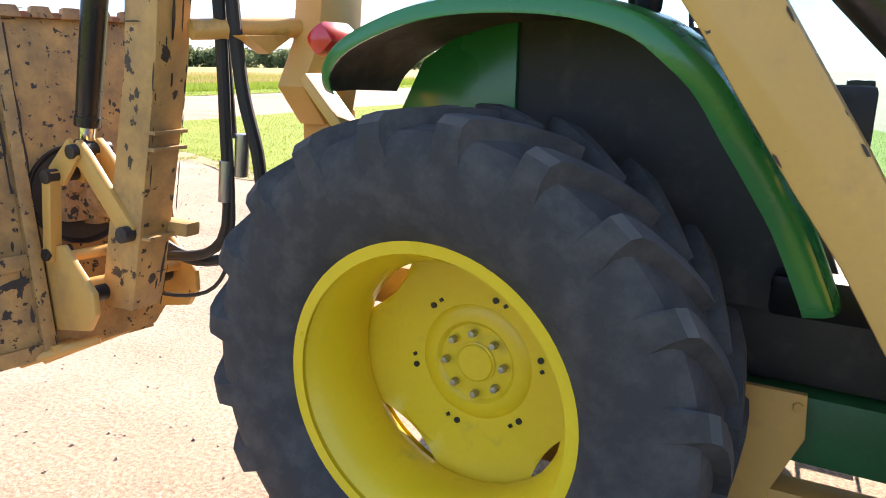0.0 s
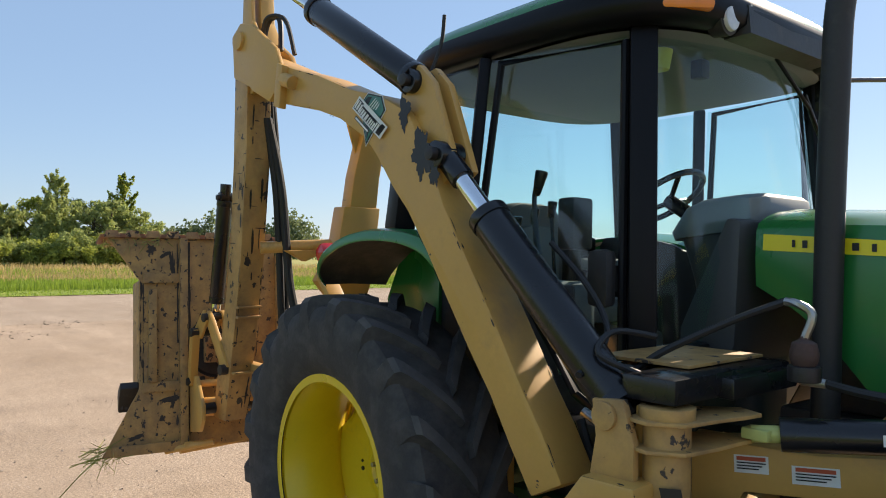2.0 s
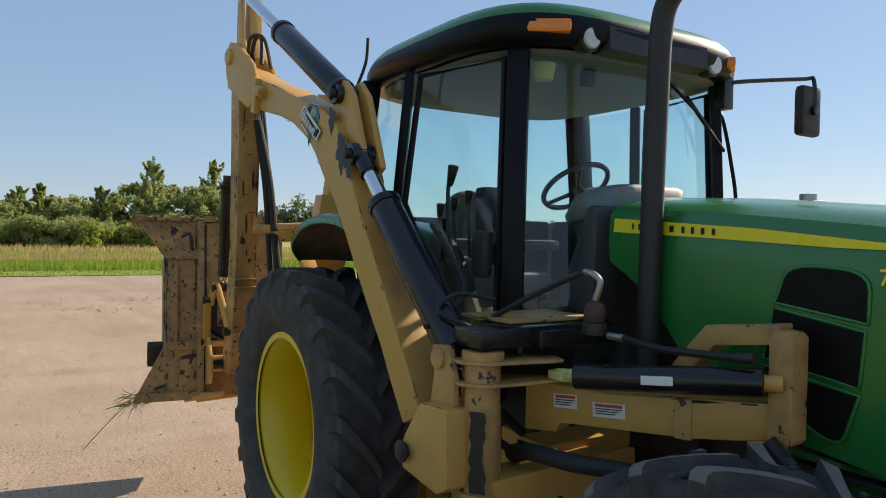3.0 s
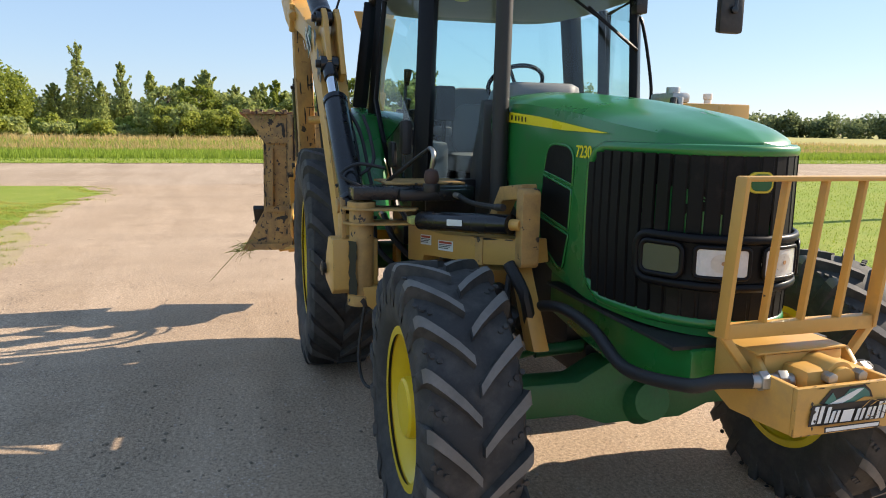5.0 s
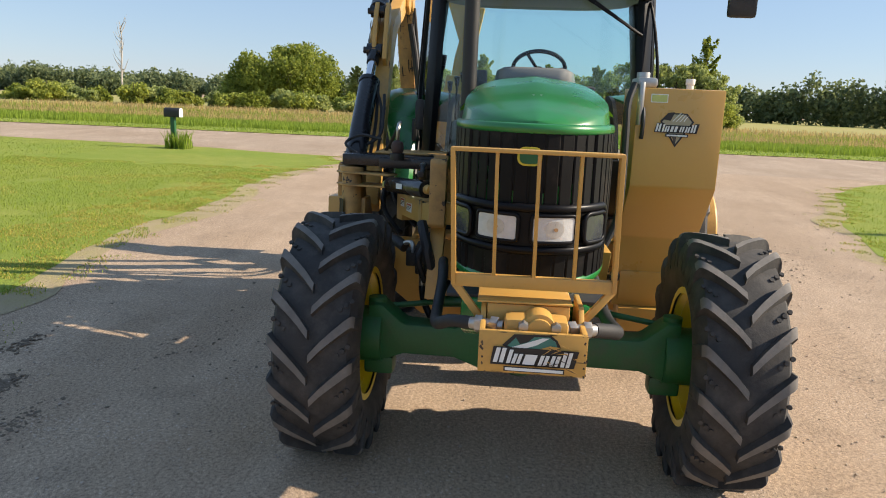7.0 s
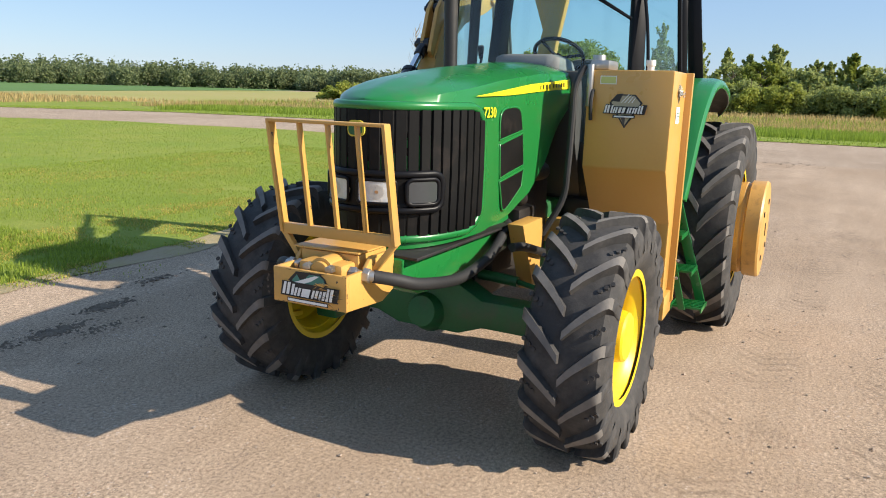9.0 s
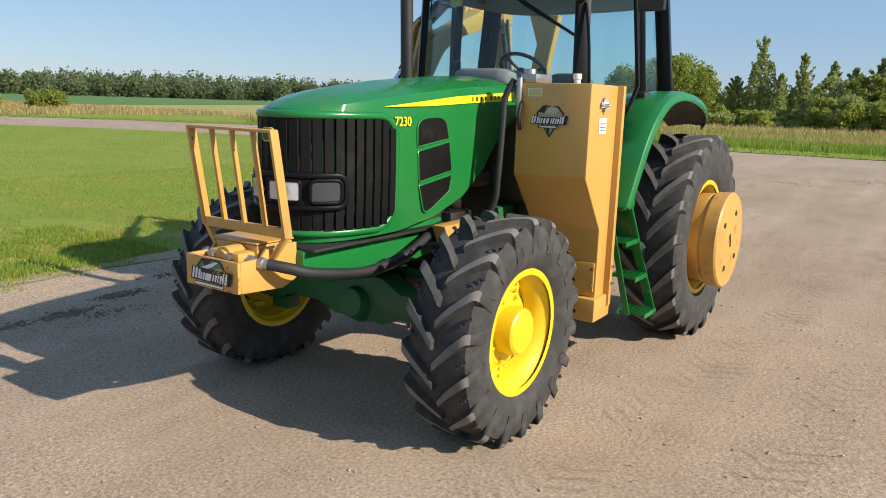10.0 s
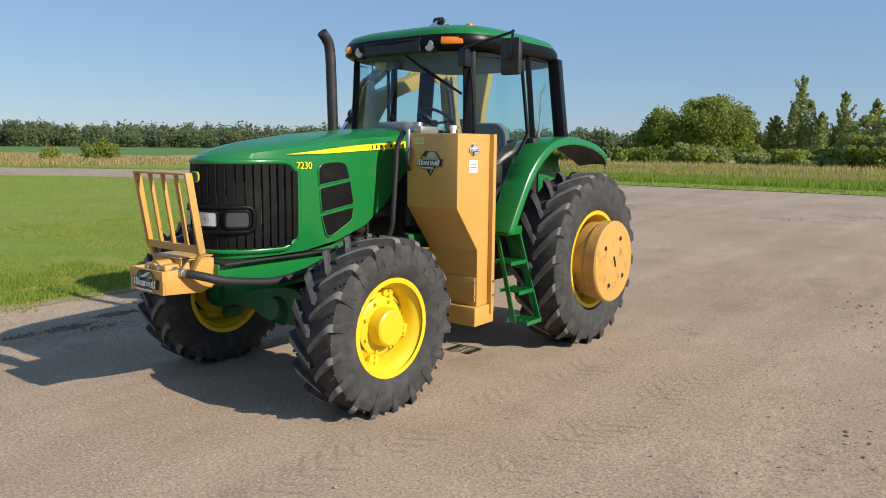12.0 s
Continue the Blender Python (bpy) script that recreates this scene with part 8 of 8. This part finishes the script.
        d = Vector((rng.uniform(-1, 1), rng.uniform(-1, 1), rng.uniform(-1.2, 0.5))).normalized() * rng.uniform(0.4, 1.2) * spread
        w = d.cross(Vector((rng.uniform(-1, 1), 1, 0.3))).normalized() * 0.003
        b = len(v)
        v += [o - w, o + w, o + d + w * 0.6, o + d - w * 0.6]
        f.append((b, b + 1, b + 2, b + 3))
    tagged(flat("stuck_grass", [tuple(p) for p in v], f, CLIPPINGS, t), "dry grass stuck on the deck edge", kind="stuff")
    part("twig", join(tube([(0.0, -0.08, 0.0), (-0.02, -0.2, -0.12), (-0.03, -0.36, -0.3)], 0.003, 5, 4), tube([(0.0, -0.05, 0.02), (0.0, -0.22, -0.03)], 0.003, 5, 2)), CLIPPINGS, t)

    lay_wear(t)


mower_deck()
lay_wear(mower)

# ---- oil tank, pump and guard ----


def oil_tank():
    t = thing("oil_tank", "tall tan steel hydraulic oil tank mounted beside the cab", "oil tank", (1.66, 0.92, 0.4))
    o = Vector((-1.66, -0.92, -0.4))
    y0, y1 = 0.66, 1.175
    prof = [(1.89, 2.0), (1.44, 2.0), (1.44, 0.58), (1.6, 0.58), (1.6, 1.05), (1.89, 1.41)]
    body = prism([(x + o.x, z + o.z) for x, z in prof], "y", y0 + o.y, y1 + o.y, 0.012)
    part("body", body, TAN_CLEAN, t)
    part("base_box", box(1.38 + o.x, 1.66 + o.x, 0.7 + o.y, 1.2 + o.y, 0.42 + o.z, 0.58 + o.z, 0.008), TAN_CLEAN, t)
    part("rear_flange", box(1.4 + o.x, 1.445 + o.x, y0 + o.y, 1.215 + o.y, 0.5 + o.z, 2.0 + o.z, 0.005), TAN_CLEAN, t)
    part("clean_out_plate", box(1.58 + o.x, 1.612 + o.x, 0.7 + o.y, 1.16 + o.y, 0.62 + o.z, 0.82 + o.z, 0.004), TAN_CLEAN, t)
    for z in (0.66, 0.78):
        part("bolt", rod((1.6 + o.x, 1.15 + o.y, z + o.z), (1.625 + o.x, 1.15 + o.y, z + o.z), 0.012, None, 6), STEEL, t)
        part("bolt", rod((1.42 + o.x, 1.21 + o.y, z + o.z), (1.42 + o.x, 1.235 + o.y, z + o.z), 0.01, None, 6), STEEL, t)
    part("filler_cap", join(rod((1.72 + o.x, 1.0 + o.y, 2.0 + o.z), (1.72 + o.x, 1.0 + o.y, 2.03 + o.z), 0.022), rod((1.72 + o.x, 1.0 + o.y, 2.03 + o.z), (1.72 + o.x, 1.0 + o.y, 2.065 + o.z), 0.028)), WHITE, t, "white filler breather cap")
    part("filter_head", join(box(1.62 + o.x, 1.86 + o.x, 0.66 + o.y, 0.78 + o.y, 2.0 + o.z, 2.06 + o.z, 0.02), rod((1.8 + o.x, 0.7 + o.y, 2.0 + o.z), (1.8 + o.x, 0.7 + o.y, 2.09 + o.z), 0.04), rod((1.9 + o.x, 0.68 + o.y, 1.78 + o.z), (1.9 + o.x, 0.68 + o.y, 2.03 + o.z), 0.02)), STEEL, t, "steel return filter head and fittings")
    part("supply_hose", tube([(1.9 + o.x, 0.64 + o.y, 2.02 + o.z), (1.94 + o.x, 0.6 + o.y, 1.9 + o.z), (1.96 + o.x, 0.6 + o.y, 1.72 + o.z), (1.99 + o.x, 0.6 + o.y, 1.4 + o.z), (2.0 + o.x, 0.58 + o.y, 1.2 + o.z), (2.06 + o.x, 0.48 + o.y, 0.98 + o.z)], 0.021, 10, 6), HOSE, t)
    part("sight_tube", tube([(1.9 + o.x, 0.7 + o.y, 1.88 + o.z), (1.93 + o.x, 0.7 + o.y, 1.8 + o.z), (1.91 + o.x, 0.7 + o.y, 1.7 + o.z)], 0.012, 8, 4), HOSE, t)
    diamond_badge((1.89 + o.x, 0.905 + o.y, 1.765 + o.z), (0, 1, 0), (0, 0, 1), 0.215, t, 0.0, 0.0, DECAL_SILVER, DECAL_BLACK)
    decal("maker_plate", [("maker_plate", rect(-0.05, 0.05, -0.025, 0.025), WHITE), ("plate_field", rect(-0.045, 0.045, -0.02, 0.02), PALE_YELLOW)], (1.89 + o.x, 0.79 + o.y, 1.94 + o.z), (0, 1, 0), (0, 0, 1), t)
    diamond_badge((1.68 + o.x, y1 + o.y, 1.87 + o.z), (-1, 0, 0), (0, 0, 1), 0.1, t, 0.0, 0.0, DECAL_SILVER, WHITE)
    decal("paper_label", [("paper_label", rect(-0.06, 0.06, -0.05, 0.05), WHITE)] + [("label_line", rect(-0.045, 0.045, y, y + 0.005), DECAL_GREEN) for y in (-0.03, -0.01, 0.012)], (1.68 + o.x, y1 + o.y, 1.74 + o.z), (-1, 0, 0), (0, 0, 1), t)


oil_tank()


def pump_and_guard():
    t = thing("hydraulic_pump", "tan front hydraulic pump box bolted under the hood with hoses", "hydraulic pump", (3.65, CY, 0.9))
    o = Vector((-3.65, -CY, -0.9))

    def B(x0, x1, y0, y1, z0, z1, bev=0.006):
        return box(x0 + o.x, x1 + o.x, y0 + o.y, y1 + o.y, z0 + o.z, z1 + o.z, bev)

    part("front_plate", B(3.84, 3.86, -0.17, 0.225, 0.9, 1.06, 0.004), TAN, t, "tan front plate with chipped emblem")
    for y in (-0.17, 0.205):
        part("side_plate", prism([(3.46 + o.x, 0.92 + o.z), (3.46 + o.x, 1.112 + o.z), (3.66 + o.x, 1.112 + o.z), (3.71 + o.x, 1.06 + o.z), (3.84 + o.x, 1.06 + o.z), (3.84 + o.x, 0.9 + o.z), (3.56 + o.x, 0.88 + o.z)], "y", y + o.y, y + 0.02 + o.y, 0.004), TAN, t)
    part("floor_plate", B(3.46, 3.84, -0.15, 0.205, 0.9, 0.915, 0.003), TAN, t)
    cover = part("cover", B(3.44, 3.684, -0.147, 0.17, 0.92, 1.114, 0.006), TAN, t, "tan cover box")
    lid = B(3.43, 3.695, -0.186, 0.178, 1.118, 1.126, 0.003)
    for v in lid.verts:
        v.co.z += 0.04 * max(0.0, v.co.x + 0.1) * (v.co.y + 0.2)
    part("cover_lid", lid, TAN, cover, "thin tan lid, slightly sprung")
    part("pump_body", join(rod((3.68 + o.x, 0.05 + o.y, 1.05 + o.z), (3.8 + o.x, 0.05 + o.y, 1.05 + o.z), 0.063, None, 28), rod((3.8 + o.x, 0.05 + o.y, 1.05 + o.z), (3.82 + o.x, 0.05 + o.y, 1.05 + o.z), 0.048), B(3.68, 3.8, -0.08, 0.16, 0.97, 1.09, 0.025)), TAN, t, "cast tan pump body")
    for y in (-0.01, 0.11):
        part("bolt", rod((3.8 + o.x, y + o.y, 1.07 + o.z), (3.835 + o.x, y + o.y, 1.07 + o.z), 0.02, None, 6), STEEL, t)
    for y in (-0.14, 0.17):
        part("bolt", rod((3.6 + o.x, y + o.y, 1.0 + o.z), (3.64 + o.x, y + (0.05 if y > 0 else -0.05) + o.y, 1.0 + o.z), 0.016, None, 6), STEEL, t)
    for s in (-1, 1):
        c = 0.03
        part("hose_fitting", join(rod((3.74 + o.x, c + s * 0.11 + o.y, 1.04 + o.z), (3.7 + o.x, c + s * 0.24 + o.y, 1.035 + o.z), 0.024), rod((3.735 + o.x, c + s * 0.13 + o.y, 1.04 + o.z), (3.725 + o.x, c + s * 0.16 + o.y, 1.04 + o.z), 0.034, None, 6), rod((3.715 + o.x, c + s * 0.19 + o.y, 1.038 + o.z), (3.71 + o.x, c + s * 0.22 + o.y, 1.037 + o.z), 0.034, None, 6)), STEEL, t, "steel hose fitting")
    part("hose", tube([(3.7 + o.x, 0.26 + o.y, 1.035 + o.z), (3.62 + o.x, 0.34 + o.y, 1.01 + o.z), (3.49 + o.x, 0.385 + o.y, 0.97 + o.z), (3.14 + o.x, 0.4 + o.y, 0.915 + o.z), (2.88 + o.x, 0.4 + o.y, 0.925 + o.z), (2.67 + o.x, 0.4 + o.y, 0.965 + o.z), (2.4 + o.x, 0.36 + o.y, 1.04 + o.z), (2.2 + o.x, 0.3 + o.y, 1.06 + o.z)], 0.03, 12, 6), HOSE, t, "thick black suction hose")
    part("hose", tube([(2.62 + o.x, 0.5 + o.y, 1.0 + o.z), (2.5 + o.x, 0.52 + o.y, 0.985 + o.z), (2.3 + o.x, 0.53 + o.y, 0.93 + o.z), (2.05 + o.x, 0.52 + o.y, 0.86 + o.z), (1.8 + o.x, 0.5 + o.y, 0.8 + o.z)], 0.026, 12, 5), HOSE, t)
    part("hose", tube([(3.7 + o.x, -0.2 + o.y, 1.035 + o.z), (3.64 + o.x, -0.29 + o.y, 1.02 + o.z), (3.55 + o.x, -0.35 + o.y, 0.98 + o.z), (3.21 + o.x, -0.38 + o.y, 0.93 + o.z), (2.95 + o.x, -0.38 + o.y, 1.01 + o.z), (2.67 + o.x, -0.4 + o.y, 1.04 + o.z), (2.4 + o.x, -0.42 + o.y, 0.98 + o.z)], 0.026, 12, 6), HOSE, t, "black pressure hose")
    # the emblem plate as plain shapes
    shapes = [("emblem_gem", [(-0.115, 0.022), (-0.072, 0.066), (0.06, 0.07), (0.085, 0.05), (0.1, 0.022), (0.0, -0.02)], DECAL_BLACK), ("emblem_gem", [(-0.095, 0.022), (-0.066, 0.054), (-0.05, 0.03), (-0.02, 0.04), (0.0, 0.06), (0.055, 0.062), (0.078, 0.046), (0.088, 0.022), (0.0, -0.01)], DECAL_GREEN), ("emblem_streak", [(-0.085, 0.015), (-0.03, 0.035), (0.03, 0.058), (0.055, 0.058), (0.01, 0.03), (-0.05, 0.008)], WHITE), ("emblem_streak", [(0.0, 0.008), (0.06, 0.03), (0.1, 0.026), (0.04, 0.004)], TAN), ("badge_shade", [(-0.155, -0.05), (0.15, -0.05), (0.165, 0.016), (-0.145, 0.018)], DECAL_BLACK)]
    x = -0.145
    for k, lw in enumerate((0.043, 0.016, 0.036, 0.05, 0.036, 0.036, 0.038)):
        top = (0.014, 0.01, -0.004, -0.004, -0.004, -0.002, 0.014)[k]
        shapes.append(("badge_bar", [(x, -0.042), (x + lw * 0.86, -0.042), (x + lw * 0.86 + 0.012, top), (x + 0.012, top)], WHITE))
        if k not in (1, 3):
            shapes.append(("badge_gap", [(x + lw * 0.36, -0.0425), (x + lw * 0.5, -0.0425), (x + lw * 0.5 + 0.012, top + 0.0005), (x + lw * 0.36 + 0.012, top + 0.0005)], DECAL_BLACK))
        x += lw * 1.12
    shapes.append(("badge_shade", rect(-0.105, 0.115, -0.068, -0.05), DECAL_BLACK))
    shapes.append(("badge_bar", rect(-0.1, 0.11, -0.065, -0.054), WHITE))
    r = random.Random(14)
    for k in range(16):
        y, z, ln, a = r.uniform(0.04, 0.17), r.uniform(-0.06, 0.05), r.uniform(0.008, 0.035), r.uniform(-0.5, 0.7)
        dy, dz = math.cos(a) * ln, math.sin(a) * ln
        shapes.append(("scratch", [(y - dy, z - dz), (y, z - 0.0016), (y + dy, z + dz), (y, z + 0.0016)], (TAN, GRIME)[k % 2]))
    for k in range(14):
        y, z = r.choice((-0.185, 0.185)) + r.uniform(-0.008, 0.004), r.uniform(-0.075, 0.068)
        shapes.append(("scratch", [(y + 0.006 * math.cos(a) * r.uniform(0.3, 1), z + 0.009 * math.sin(a) * r.uniform(0.3, 1)) for a in (0.3, 1.4, 2.4, 3.5, 4.6, 5.6)], GRIME))
    decal("emblem_plate", shapes, (3.86 + o.x, 0.03 + o.y, 0.985 + o.z), (0, 1, 0), (0, 0, 1), t)

    for a, b, nn in (((-0.17, 1.06), (0.225, 1.06), (0, 0, 1)), ((-0.17, 0.9), (0.225, 0.9), (0, 0, -1)), ((-0.17, 0.9), (-0.17, 1.06), (0, -1, 0)), ((0.225, 0.9), (0.225, 1.06), (0, 1, 0))):
        edge_wear([(3.86 + o.x, a[0] + o.y, a[1] + o.z), (3.86 + o.x, b[0] + o.y, b[1] + o.z)], (1, 0, 0), nn, t, int(a[0] * 90 + b[1] * 50), 80, 0.005)
    lay_wear(t)
    g = thing("brush_guard", "tan welded bar guard standing in front of the grille", "brush guard", (3.66, CY, 1.05))
    o2 = Vector((-3.66, -CY, -1.05))

    def gx(z):
        return 3.632 + (z - 1.19) * 0.13

    def flat_bar(y, z0, z1, deep, half, lean=0.0):
        """An upright flat bar, deep along the tractor and narrow across."""
        bm = prism([(gx(z0) - deep + o2.x, z0 + o2.z), (gx(z0) + deep + o2.x, z0 + o2.z), (gx(z1) + deep + o2.x, z1 + o2.z), (gx(z1) - deep + o2.x, z1 + o2.z)], "y", y - half + o2.y, y + half + o2.y, 0.003)
        for v in bm.verts:
            v.co.y += lean * (v.co.z - o2.z - z0) / (z1 - z0)
        return bm

    L, R = 0.335, -0.285
    part("top_bar", box(gx(1.7) - 0.026 + o2.x, gx(1.7) + 0.026 + o2.x, R - 0.028 + o2.y, L - 0.012 + o2.y, 1.7 - 0.008 + o2.z, 1.7 + 0.008 + o2.z, 0.006), TAN, g)
    part("bottom_bar", box(gx(1.19) - 0.02 + o2.x, gx(1.19) + 0.02 + o2.x, R + o2.y, L + o2.y, 1.165 + o2.z, 1.215 + o2.z, 0.005), TAN, g)
    for y, lean in ((L + 0.0, -0.02), (R, -0.02)):
        part("side_bar", flat_bar(y, 1.17, 1.705, 0.026, 0.0085, lean), TAN, g)
    for k in (0.25, 0.5, 0.75):
        y = R + (L - R) * k
        part("upright", flat_bar(y, 1.21, 1.695, 0.015, 0.007, -0.01), TAN, g)
    for y0, y1 in ((L, 0.19), (R, -0.14)):
        m, h = turned(Vector((gx(1.19), y0, 1.18)) + o2, Vector((3.64, y1, 1.0)) + o2)
        part("leg", box(-0.014, 0.014, -0.014, 0.014, 0, h, 0.004, m), TAN, g)


pump_and_guard()
